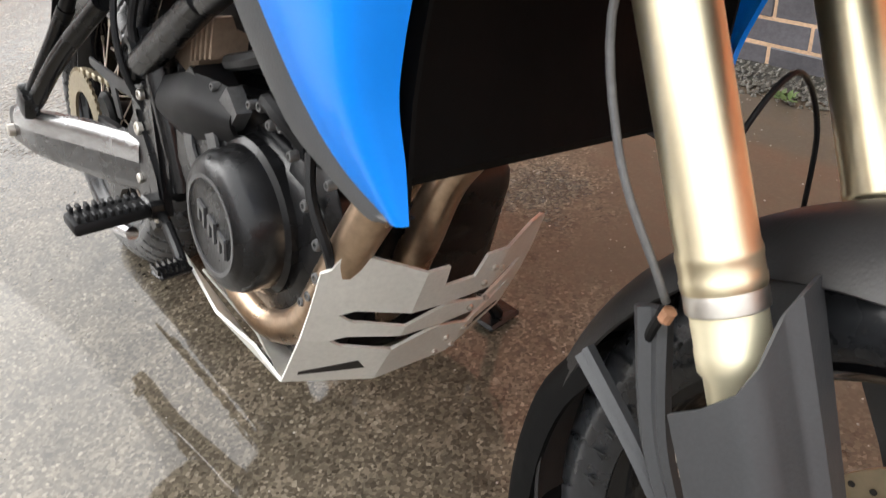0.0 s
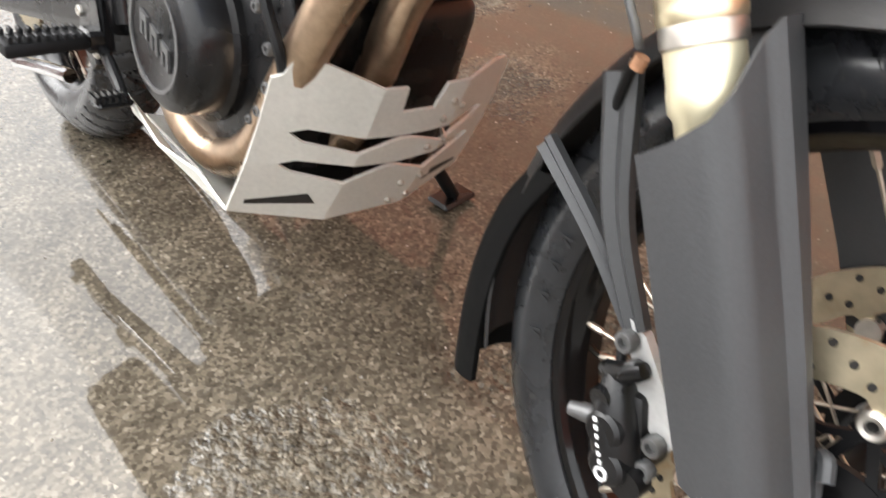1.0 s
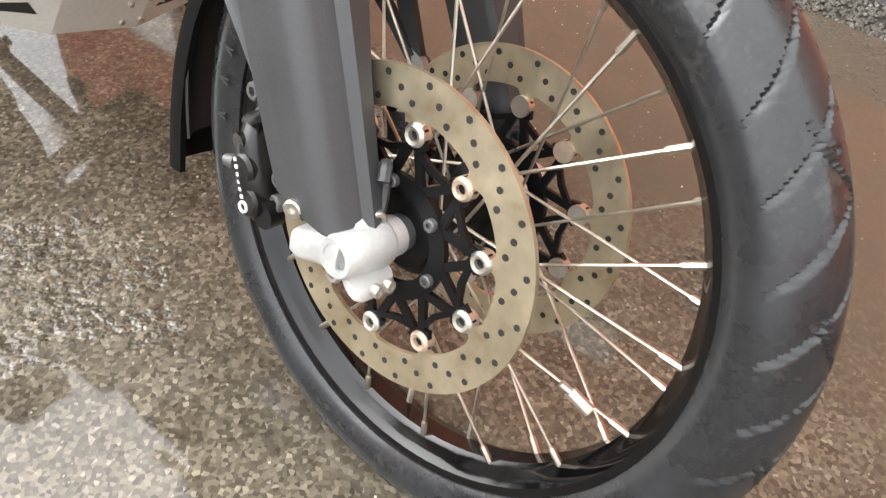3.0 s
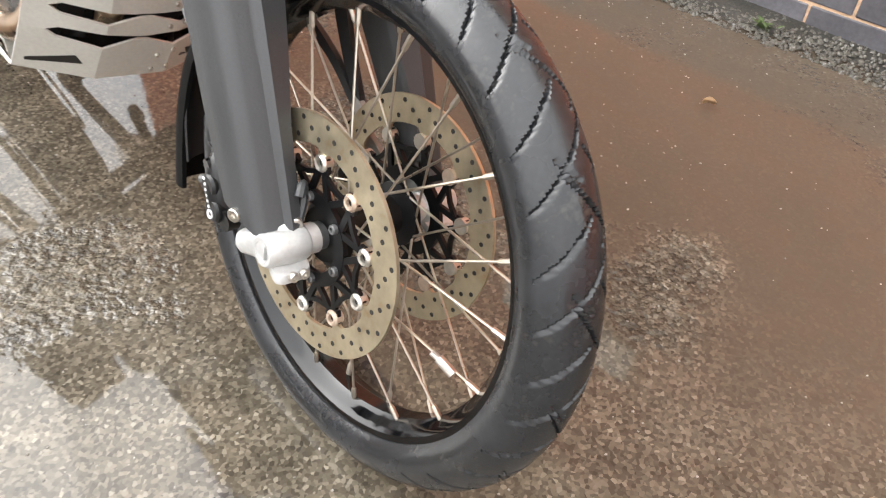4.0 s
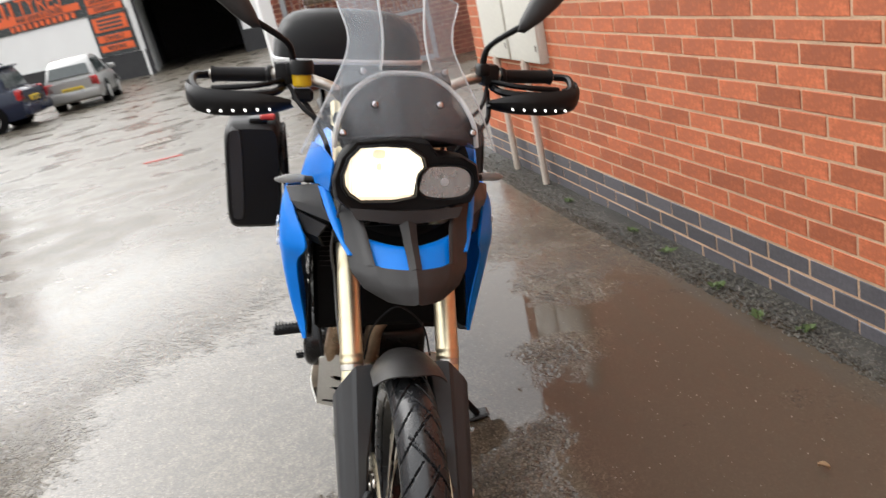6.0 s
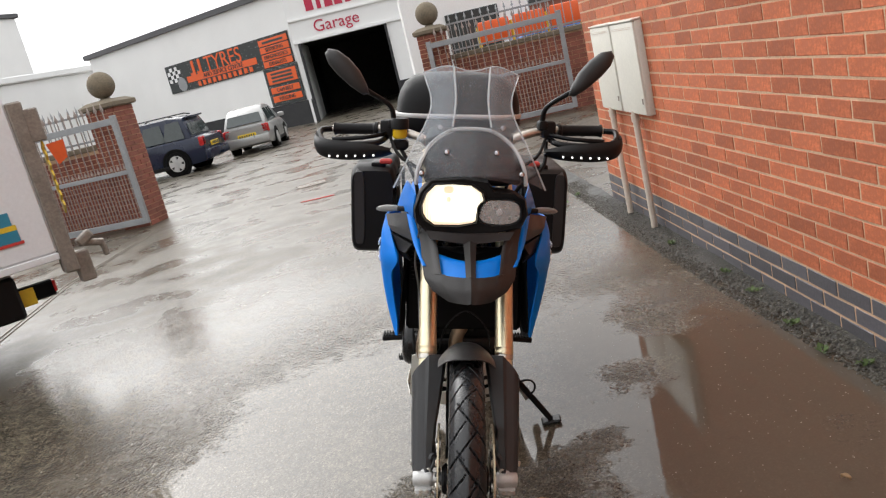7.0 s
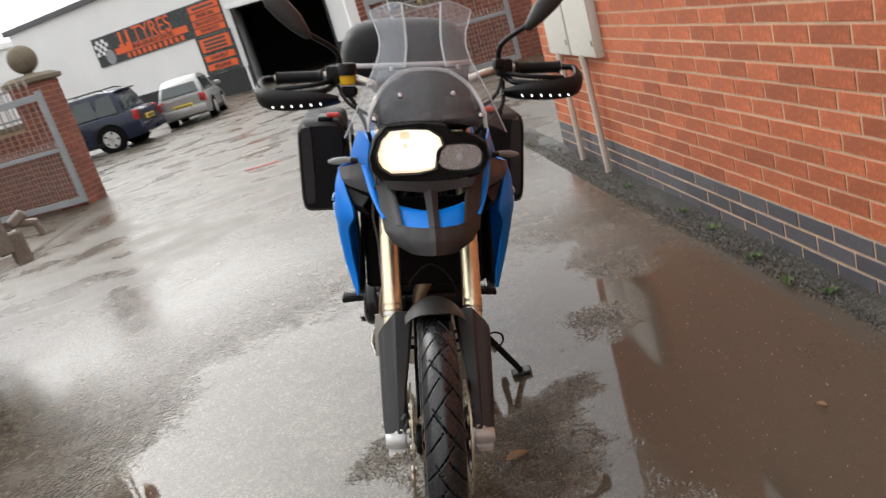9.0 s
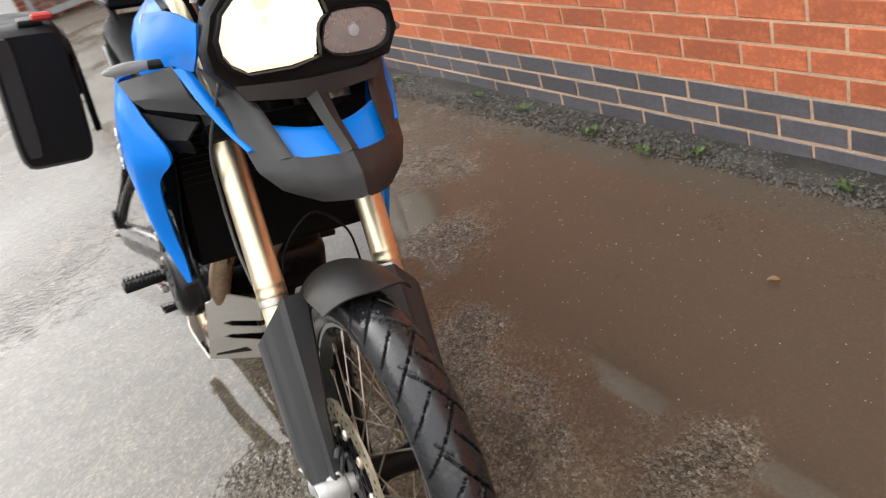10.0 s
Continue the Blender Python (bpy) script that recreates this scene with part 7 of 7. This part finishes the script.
far_block(12.0, 40.0, 20, 10, 6.0, 5, OLD_BRICK, "brick building across the street")
# these two are never in view; added to close off the horizon
far_block(0.0, -32.0, 50, 8, 7.0, 0, OLD_BRICK, "unseen long brick block added behind the camera")
far_block(-34.0, -4.0, 8, 40, 6.0, 0, WHITE_PAINT, "unseen white block added left of the view")

# ---- along the brick wall ----
bm = B()
rnd = random.Random(4)
n = 90
loops = []
for i in range(n + 1):
    s = NEAR_S + (FAR_S + 2.0 - NEAR_S) * i / n
    w_ = 0.10 + 0.05 * noise.noise(V((s * 1.3, 0, 0))) + 0.05 * max(0.0, min(1.0, (s - 0.4) / 2.0))
    h = 0.016 + 0.012 * noise.noise(V((s * 2.1, 5, 0)))
    loops.append([on_wall(s, -0.03, -0.03), on_wall(s, 0.0, h + 0.006), on_wall(s, w_ * 0.35, h), on_wall(s, w_ * 0.75, h * 0.5), on_wall(s, w_, -0.006)])
rings(bm, loops, cap=False, closed=False)
verge = tagged(part("gravel_strip", bm, GRAVEL), "dark gravel and dirt strip along the foot of the wall", "gravel", kind="structure")


def pebbles(name, count, place, r0, r1, mat, label, seed):
    """Loose stones too small to pick apart, as one object."""
    rr = random.Random(seed)
    verts, faces = [], []
    for k in range(count):
        p = place(rr)
        r = rr.uniform(r0, r1)
        i = len(verts)
        ang = rr.uniform(0, 6.28)
        for a in range(5):
            t = ang + a * 1.2566
            q = r * rr.uniform(0.7, 1.2)
            verts.append((p.x + q * math.cos(t), p.y + q * math.sin(t), p.z - r * 0.3))
        for a in range(4):
            t = ang + 0.5 + a * 1.5708
            q = r * rr.uniform(0.35, 0.7)
            verts.append((p.x + q * math.cos(t), p.y + q * math.sin(t), p.z + r * rr.uniform(0.35, 0.65)))
        for a in range(5):
            faces.append((i + a, i + (a + 1) % 5, i + 5 + (a % 4)))
        faces += [(i + 5, i + 6, i + 7, i + 8), (i, i + 5, i + 8), (i + 1, i + 6, i + 5), (i + 2, i + 7, i + 6), (i + 3, i + 8, i + 7)]
    me = bpy.data.meshes.new(name)
    me.from_pydata(verts, [], faces)
    me.materials.append(mat)
    return tagged(new(name, me), label, "stones", kind="stuff")


def strip_place(rr):
    s = rr.uniform(-1.5, 5.2)
    w_ = 0.105 + 0.05 * max(0.0, min(1.0, (s - 0.4) / 2.0))
    f = rr.random() ** 0.8
    return on_wall(s, 0.006 + w_ * 1.35 * f, 0.019 * (1 - f) + 0.002)


PEBBLE = surface("wet_pebble", (0.085, 0.078, 0.064), 0.34, vary=0.5, grain=60, bump=0.2, wear=40, rough_vary=0.15)
pebbles("gravel", 9000, strip_place, 0.0025, 0.009, PEBBLE, "wet grey pebbles at the foot of the wall", 11)


def yard_place(rr):
    while True:
        p = V((rr.uniform(-1.6, 1.5), rr.uniform(-1.4, 3.0), 0.0))
        if noise.noise(p * 0.9 + V((3, 1, 0))) + rr.uniform(-0.4, 0.4) > -0.1:
            return p


GRIT = surface("pale_grit", (0.22, 0.20, 0.17), 0.4, vary=0.6, grain=60, bump=0.2, wear=60)
pebbles("grit", 2600, yard_place, 0.0012, 0.0034, GRIT, "pale grit scattered on the wet asphalt", 12)


def weed(s, out, seed):
    rr = random.Random(seed)
    p = on_wall(s, out, 0.015)
    e = empty("weed", Matrix.Translation(p), "small green weed growing at the foot of the wall", "weed", "weeds by the wall")
    b = B()
    for k in range(26):
        a, l = rr.uniform(0, 6.28), rr.uniform(0.012, 0.035)
        d = V((math.cos(a), math.sin(a), rr.uniform(0.2, 1.2))).normalized()
        x = d.cross(V((0, 0, 1))).normalized() * l * 0.28
        o = V((rr.uniform(-0.02, 0.02), rr.uniform(-0.02, 0.02), 0))
        vs = [b.verts.new(o), b.verts.new(o + d * l * 0.5 + x), b.verts.new(o + d * l), b.verts.new(o + d * l * 0.5 - x)]
        b.faces.new(vs)
    part("leaves", b, WEED, e, smooth=False)


for k, (s, o_) in enumerate(((1.55, 0.08), (1.10, 0.13), (0.80, 0.16), (0.62, 0.10), (1.9, 0.06), (2.6, 0.10), (4.4, 0.35), (4.6, 0.2), (0.1, 0.09))):
    weed(s, o_, 40 + k)

# two pale boards high on the wall, which show in the puddle
for s0, s1 in ((1.08, 1.58), (0.18, 0.86)):
    bd = empty("wall_board", WALL_M @ Matrix.Translation(((s0 + s1) / 2, 0, 1.58)), "pale painted board fixed high on the brick wall", "board", "wall boards")
    b = B()
    box(b, (0, 0.018, 0), (s1 - s0, 0.03, 0.22), None, 0.006, 2)
    part("panel", b, CREAM, bd)
    b = B()
    box(b, (0, 0.022, -0.118), (s1 - s0 + 0.04, 0.05, 0.022), None, 0.004)
    part("ledge", b, CREAM, bd)

# two meter boxes with pipes down to the ground
for k, (s0, s1) in enumerate(((2.79, 3.27), (3.30, 3.78))):
    box_e = empty("meter_box", WALL_M @ Matrix.Translation(((s0 + s1) / 2, 0, 1.085)), "cream plastic meter box fixed to the brick wall", "meter box", "meter boxes")
    w_ = s1 - s0
    b = B()
    box(b, (0, 0.022, 0), (w_, 0.05, 0.59), bevel=0.008, seg=2)
    part("body", b, CREAM, box_e)
    b = B()
    box(b, (0, 0.052, 0.0), (w_ - 0.008, 0.018, 0.575), bevel=0.007, seg=2)
    door = part("door", b, CREAM, box_e)
    b = B()
    for z in (0.225, 0.235):
        box(b, (0, 0.0615, z + 0.022), (w_ - 0.08, 0.002, 0.003))
    part("door_groove", b, PIPE, door, smooth=False)
    b = B()
    box(b, (-w_ / 2 + 0.03, 0.063, -0.20), (0.016, 0.006, 0.035), bevel=0.002)
    part("latch", b, TRUCK_STEEL, door)
    b = B()
    box(b, (0, 0.032, 0.300), (w_ + 0.006, 0.07, 0.012), (-4, 0, 0), 0.003)
    part("hood", b, CREAM, box_e)
for s_, lab in ((3.05, "cream plastic pipe from the meter box to the ground"), (3.57, "cream plastic pipe from the meter box to the ground")):
    b = B()
    p0, p1 = on_wall(s_ + 0.02, 0.05, 0.81), on_wall(s_ - 0.02, 0.055, 0.02)
    tube(b, [p0, p0.lerp(p1, 0.5), p1], 0.021, 14)
    pp = tagged(part("pipe", b, PIPE), lab, "pipe", "pipes")
    b = B()
    lathe(b, p0 - V((0, 0, 0.02)), (0, 0, -1), [(0, 0.026), (0.05, 0.026), (0.052, 0.021)], 14)
    part("collar", b, PIPE, pp)

# ---- things lying in the yard ----
def leaf(x, y, rz, l, seed):
    rr = random.Random(seed)
    e = empty("dead_leaf", pose(x, y, 0.004, 0, 0, rz), "curled brown dead leaf lying on the wet ground", "leaf", "fallen leaves")
    b = B()
    grid = []
    for i in range(7):
        t = i / 6
        hw = l * 0.28 * math.sin(math.pi * (0.08 + 0.9 * t)) * rr.uniform(0.85, 1.1)
        grid.append([(l * (t - 0.5), hw * f, 0.004 + 0.010 * abs(f) + 0.006 * math.sin(t * 3)) for f in (-1, -0.5, 0, 0.5, 1)])
    shell(b, grid, 0.0012)
    part("blade", b, LEAF, e)


leaf(0.270, 0.285, 10, 0.075, 1)
leaf(1.16, 0.10, 130, 0.03, 3)

bm = B()
for x0, y0, x1, y1, wd in ((-3.90, 4.0, -4.22, 6.1, 0.012), (-3.84, 4.0, -4.16, 6.1, 0.012), (-4.22, 6.1, -4.17, 8.6, 0.012), (-4.16, 6.1, -4.11, 8.6, 0.012)):
    d = V((x1 - x0, y1 - y0, 0))
    box(bm, ((x0 + x1) / 2, (y0 + y1) / 2, 0.003), (d.length, wd, 0.012), (0, 0, math.degrees(math.atan2(d.y, d.x))))
rail = tagged(part("gate_track", bm, TRUCK_STEEL, smooth=False), "worn steel gate track let into the asphalt", "track", kind="structure")

bm = B()
box(bm, (-1.72, 8.12, 0.004), (0.46, 0.035, 0.012), (0, 0, -2), 0.003)
tagged(part("red_strip", bm, RED_DECAL, smooth=False), "thin red plastic strip lying on the wet ground", "litter")
bm = B()
box(bm, (-2.05, 9.7, 0.006), (0.42, 0.30, 0.014), (0, 0, 15), 0.004)
cover = tagged(part("drain_cover", bm, TRUCK_STEEL, smooth=False), "worn steel drain cover set in the asphalt", "drain cover")
bm = B()
for k in range(6):
    box(bm, (-2.05 + 0.06 * (k - 2.5) * math.cos(radians(15)), 9.7 + 0.06 * (k - 2.5) * math.sin(radians(15)), 0.014), (0.012, 0.24, 0.006), (0, 0, 15))
part("grid_bar", bm, ENGINE, cover, smooth=False)


# ---- truck ----
truck = empty("truck", pose(-2.55, 3.16, 0, 0, 0, 216), "white box truck with a tail lift and coloured decals", "truck")
# local x runs forward along the side, local y to the far side
b = B()
box(b, (2.6, -1.1, 1.77), (5.2, 2.2, 2.0), bevel=0.015)
part("box_body", b, WHITE_METAL, truck, "white box body", smooth=False)
b = B()
box(b, (2.6, -0.006, 0.745), (5.2, 0.03, 0.05), bevel=0.006)
part("side_rail", b, WHITE_METAL, truck, smooth=False)
b = B()
box(b, (2.75, -0.95, 0.54), (4.9, 1.7, 0.30), bevel=0.02)
part("chassis", b, BLACK_PAINT, truck, smooth=False)
for v_ in (-0.05, -1.92):
    b = B()
    lathe(b, (0.98, v_ - 0.02, 0.40), (0, -1, 0), [(0, 0.20), (0.0, 0.36), (0.03, 0.40), (0.21, 0.40), (0.24, 0.36), (0.24, 0.20), (0.18, 0.18), (0.18, 0.02)], 32)
    part("wheel", b, RUBBER_AND_RECESS, truck, "black truck wheel")
b = B()
box(b, (-0.05, -0.06, 1.20), (0.10, 0.14, 1.18), (0, 0, 0), 0.012)
box(b, (-0.10, -0.02, 1.62), (0.16, 0.05, 0.22), (0, 0, 0), 0.008)
box(b, (-0.14, -0.10, 0.62), (0.10, 0.12, 0.22), (0, 0, 0), 0.01)
lift = part("tail_lift", b, TRUCK_STEEL, truck, "worn steel tail lift column", smooth=False)
b = B()
box(b, (-0.20, -0.10, 0.80), (0.12, 0.10, 0.06), (0, 30, 0), 0.012)
tube(b, [(-0.15, -0.10, 0.78), (-0.30, -0.10, 0.74), (-0.31, -0.10, 0.64)], [0.025, 0.03, 0.02], 10)
part("hook", b, TRUCK_STEEL, lift)
b = B()
for k in range(7):
    box(b, (-0.145, -0.07, 1.05 + 0.07 * k), (0.012, 0.10, 0.045), (35, 0, 0))
part("hazard_stripe", b, YELLOW, lift, smooth=False)
b = B()
slab(b, [(-0.16, -0.03, 1.48), (-0.275, -0.03, 1.49), (-0.265, -0.03, 1.37), (-0.20, -0.03, 1.33)], 0.01, (0, 1, 0))
part("warning_flag", b, ORANGE, lift, "orange warning flag", smooth=False)
b = B()
box(b, (0.22, -0.25, 0.52), (0.30, 0.10, 0.11), (0, 0, 0), 0.012)
lamp_b = part("tail_lamp", b, RUBBER_AND_RECESS, truck, "rear lamp cluster hanging below the box")
b = B()
box(b, (0.07, -0.25, 0.53), (0.02, 0.11, 0.08), None, 0.006)
part("red_lens", b, CAR_RED, lamp_b)
b = B()
box(b, (0.26, -0.19, 0.51), (0.11, 0.012, 0.12), None, 0.004)
part("yellow_plate", b, YELLOW, lamp_b)
for c, s_, mat_ in (((0.28, 0.003, 1.07), (0.15, 0.008, 0.09), TEAL_DECAL), ((0.26, 0.003, 0.955), (0.15, 0.008, 0.08), TEAL_DECAL), ((0.27, 0.004, 1.01), (0.17, 0.008, 0.035), YELLOW), ((0.25, 0.004, 0.905), (0.16, 0.008, 0.02), RED_DECAL), ((0.44, 0.003, 1.02), (0.14, 0.008, 0.12), BLUE_DECAL), ((0.40, 0.003, 0.93), (0.15, 0.008, 0.05), YELLOW)):
    b = B()
    box(b, c, s_)
    part("decal", b, mat_, truck, "coloured block decal", smooth=False)


# ---- parked cars ----
def car(name, x, y, rz, length, width, height, paint, label, wheel_r, hood, rear, suv):
    """A parked car. Local x runs to its front."""
    e = empty(name, pose(x, y, 0, 0, 0, rz), label, "car", "parked cars")
    h0 = height * 0.155
    belt = height * 0.60
    prof = [(-length / 2, h0 + 0.10, belt * 0.93), (-length / 2 + 0.10, h0, belt), (-length / 2 + 0.7, h0 - 0.03, belt + 0.02), (0, h0 - 0.04, belt), (length / 2 - hood, h0 - 0.03, belt - 0.02), (length / 2 - 0.35, h0, belt - 0.16), (length / 2 - 0.06, h0 + 0.06, belt - 0.30), (length / 2, h0 + 0.14, belt - 0.42)]
    b = B()
    loops = []
    for px, z0, z1 in prof:
        f = 1.0 - 0.10 * (abs(px) / (length / 2)) ** 4
        hw = width / 2 * f
        loops.append([(px, hw * 0.94, z0), (px, hw, z0 + 0.12), (px, hw * 1.0, (z0 + z1) / 2), (px, hw * 0.97, z1 - 0.05), (px, hw * 0.88, z1), (px, -hw * 0.88, z1), (px, -hw * 0.97, z1 - 0.05), (px, -hw, (z0 + z1) / 2), (px, -hw, z0 + 0.12), (px, -hw * 0.94, z0)])
    rings(b, loops)
    part("body", b, paint, e, sharp=50)
    x0, x1 = -length / 2 + rear, length / 2 - hood
    lean = 0.35 if suv else 1.0
    cab = [(x0 - 0.32 * lean, 0.0, 0.86), (x0 - 0.10 * lean, 0.62, 0.80), (x0 + 0.10 * lean, 0.90, 0.74), (x0 + 0.45, 1.0, 0.70), (x1 - 1.15, 1.0, 0.70), (x1 - 0.65, 0.88, 0.74), (x1 + 0.05, 0.0, 0.86)]
    b = B()
    loops = []
    for px, f, wd in cab:
        z = belt - 0.02 + (height - belt + 0.02) * f
        hb, ht = width / 2 * 0.88, width / 2 * wd
        loops.append([(px, hb, belt - 0.03), (px, ht, max(belt - 0.02, z - 0.05)), (px, ht * 0.9, max(belt - 0.01, z)), (px, -ht * 0.9, max(belt - 0.01, z)), (px, -ht, max(belt - 0.02, z - 0.05)), (px, -hb, belt - 0.03)])
    rings(b, loops)
    part("cabin", b, paint, e, sharp=50)
    for side in (-1, 1):
        wins = [(x0 + 0.10, x0 + 0.55), (x0 + 0.62, (x0 + x1) / 2 - 0.1), ((x0 + x1) / 2 - 0.03, x1 - 0.75)]
        for a, c in wins:
            b = B()
            yt, yb = side * (width / 2 * 0.725 + 0.012), side * (width / 2 * 0.885 + 0.012)
            slab(b, [(a - 0.06, yb, belt + 0.02), (c + 0.06, yb, belt + 0.02), (c - 0.06, yt, height - 0.12), (a + 0.03, yt, height - 0.12)], 0.012, (0, 1, 0.12 * side))
            part("side_window", b, CAR_GLASS, e, smooth=False)
        b = B()
        box(b, (x1 - 0.55, side * (width / 2 + 0.08), belt + 0.08), (0.12, 0.18, 0.12), None, 0.03, 2)
        part("door_mirror", b, paint, e)
        b = B()
        box(b, (-length / 2 + 0.06, side * (width / 2 * 0.80), belt - 0.14), (0.12, 0.20, 0.24), None, 0.03, 2)
        part("tail_lamp", b, CAR_RED, e, "red tail lamp")
        b = B()
        box(b, (0, side * width / 2 * 0.99, h0 + 0.02), (length * 0.5, 0.04, 0.09), None, 0.01)
        part("sill", b, BLACK_PLASTIC, e)
        for wx in (-length / 2 + 0.80, length / 2 - 0.85):
            b = B()
            o = (wx, side * (width / 2 + 0.005), wheel_r)
            lathe(b, o, (0, -side, 0), [(0, wheel_r * 0.64), (0.0, wheel_r * 0.92), (0.02, wheel_r), (0.2, wheel_r), (0.2, 0.05)], 36)
            wh = part("wheel", b, RUBBER_AND_RECESS, e)
            b = B()
            for k in range(5):
                a = 2 * math.pi * k / 5
                d = V((math.cos(a), 0, math.sin(a)))
                t = V((-d.z, 0, d.x))
                p = V(o) + V((0, side * 0.006, 0))
                slab(b, [p + t * 0.05, p + d * wheel_r * 0.62 + t * 0.075, p + d * wheel_r * 0.62 - t * 0.075, p - t * 0.05], 0.02, (0, 1, 0))
            lathe(b, (o[0], o[1] - side * 0.02, o[2]), (0, side, 0), [(0, wheel_r * 0.60), (0.03, wheel_r * 0.60), (0.03, wheel_r * 0.66), (0, wheel_r * 0.66)], 36, closed=True)
            part("alloy_rim", b, ALU, wh)
            b = B()
            lathe(b, (o[0], o[1] - side * 0.03, o[2]), (0, side, 0), [(0, wheel_r * 1.22), (0.024, wheel_r * 1.22), (0.024, wheel_r * 1.0), (0, wheel_r * 1.0)], 36, closed=True)
            part("wheel_arch", b, RUBBER_AND_RECESS, wh)
    b = B()
    yh = width / 2 * 0.74
    slab(b, [(x0 - 0.31 * lean, yh, belt + 0.06), (x0 - 0.31 * lean, -yh, belt + 0.06), (x0 - 0.10 * lean, -yh * 0.88, belt + (height - belt) * 0.62), (x0 - 0.10 * lean, yh * 0.88, belt + (height - belt) * 0.62)], 0.04, (-0.9, 0, 0.3))
    part("rear_window", b, CAR_GLASS, e, smooth=False)
    b = B()
    slab(b, [(x1 + 0.06, yh, belt + 0.03), (x1 + 0.06, -yh, belt + 0.03), (x1 - 0.60, -yh * 0.92, height - 0.12), (x1 - 0.60, yh * 0.92, height - 0.12)], 0.03, (0.8, 0, 0.5))
    part("windscreen", b, CAR_GLASS, e, smooth=False)
    b = B()
    box(b, (-length / 2 - 0.03, 0, h0 + 0.16), (0.14, width * 0.92, 0.24), None, 0.05, 2)
    part("rear_bumper", b, paint, e)
    b = B()
    box(b, (-length / 2 - 0.012, 0, belt - 0.26), (0.03, 0.52, 0.12), None, 0.006)
    pl = part("number_plate", b, YELLOW, e, "yellow plate with dark bars")
    for k in range(7):
        b = B()
        box(b, (-length / 2 - 0.03, -0.2 + 0.066 * k, belt - 0.26), (0.006, 0.035, 0.07))
        part("plate_bar", b, SIGN_DARK, pl, smooth=False)
    if suv:
        for side in (-1, 1):
            b = B()
            tube(b, [(x0 + 0.25, side * width * 0.36, height), (x0 + 0.4, side * width * 0.36, height + 0.05), (x1 - 1.1, side * width * 0.36, height + 0.05), (x1 - 0.95, side * width * 0.36, height)], 0.015, 8)
            part("roof_rail", b, BLACK_PAINT, e)
        b = B()
        box(b, (x0 + 0.02, 0, height - 0.07), (0.26, width * 0.62, 0.04), (0, 6, 0), 0.015, 2)
        part("spoiler", b, paint, e)
    return e


car("parked_car", -7.95, 18.4, 176, 4.0, 1.6, 1.45, CAR_BLUE, "dark blue estate car parked in front of the white garage", 0.31, 1.1, 0.40, True)
car("parked_car", -5.45, 21.0, 92, 3.1, 1.36, 1.26, CAR_SILVER, "small silver hatchback parked with its rear to the yard", 0.26, 0.85, 0.36, False)

# things seen beyond the railings
car("parked_car", 3.4, 14.6, 8, 4.2, 1.75, 1.50, surface("blue_car_paint", (0.03, 0.10, 0.32), 0.3, vary=0.08, grain=30, bump=0.0, wear=2, coat=0.5), "blue car parked in the street behind the railings", 0.31, 1.0, 0.45, False)
barrier = empty("road_barrier", pose(2.1, 13.4, 0, 0, 0, 5), "orange and yellow plastic road barrier in the street", "barrier")
for k in range(3):
    b = B()
    box(b, (-0.7 + 0.7 * k, 0, 1.62), (0.62, 0.12, 0.42), (0, 0, 6 * (k - 1)), 0.03, 2)
    part("barrier_panel", b, ORANGE, barrier)
b = B()
for x in (-1.0, -0.35, 0.35, 1.0):
    tube(b, [(x, 0, 0), (x, 0, 1.75)], 0.03, 8)
box(b, (0, 0.02, 1.30), (2.1, 0.06, 0.10), None, 0.02)
part("barrier_frame", b, YELLOW, barrier)
hut = empty("site_cabin", pose(0.95, 15.5, 0, 0, 0, 3), "white cabin with a window behind the railings", "cabin")
b = B()
box(b, (0, 0, 1.35), (2.6, 2.0, 2.7), bevel=0.02)
part("wall", b, WHITE_PAINT, hut, smooth=False)
b = B()
box(b, (0.1, -1.02, 1.75), (1.1, 0.06, 0.8), bevel=0.01)
part("window", b, CAR_GLASS, hut, smooth=False)

# ---- the bricks of the wall: the near stretch one by one, the rest joined ----
near_meshes, far_v, far_f, blue_v, blue_f = {}, [], [], [], []
rb = random.Random(77)
for k, s, z, length in brick_rows():
    blue = k < 0
    proud = rb.uniform(-0.0015, 0.0015)
    if -0.2 < s < 2.35 and z < 1.62:
        key = (round(length, 2), blue, rb.randrange(4))
        if key not in near_meshes:
            near_meshes[key] = brick_mesh("blue_brick" if blue else "brick", length, BLUE_BRICK if blue else BRICK, len(near_meshes))
        ob = new("blue_brick" if blue else "brick", near_meshes[key])
        ob.parent = wall_east
        ob.matrix_local = pose(s, -0.0115 + proud*0.8, z, rb.uniform(-0.3, 0.3), rb.uniform(-0.25, 0.25), rb.uniform(-0.3, 0.3))
    else:
        vs, fs = (blue_v, blue_f) if blue else (far_v, far_f)
        i = len(vs)
        y0, y1 = -0.02, 0.0035 + proud*0.8
        for dx in (-1, 1):
            for dz in (-1, 1):
                vs += [(s + dx * (length / 2 + 0.001), y0, z + dz * 0.0335), (s + dx * (length / 2 - 0.001), y1, z + dz * 0.0315)]
        fs += [(i + 1, i + 5, i + 7, i + 3), (i, i + 1, i + 3, i + 2), (i + 4, i + 6, i + 7, i + 5), (i, i + 4, i + 5, i + 1), (i + 2, i + 3, i + 7, i + 6)]
for name, vs, fs, mat_ in (("brickwork", far_v, far_f, BRICK), ("blue_brickwork", blue_v, blue_f, BLUE_BRICK)):
    me = bpy.data.meshes.new(name)
    me.from_pydata(vs, [], fs)
    me.materials.append(mat_)
    ob = new(name, me)
    ob.parent = wall_east
    tagged(ob, "", "", "", "stuff")
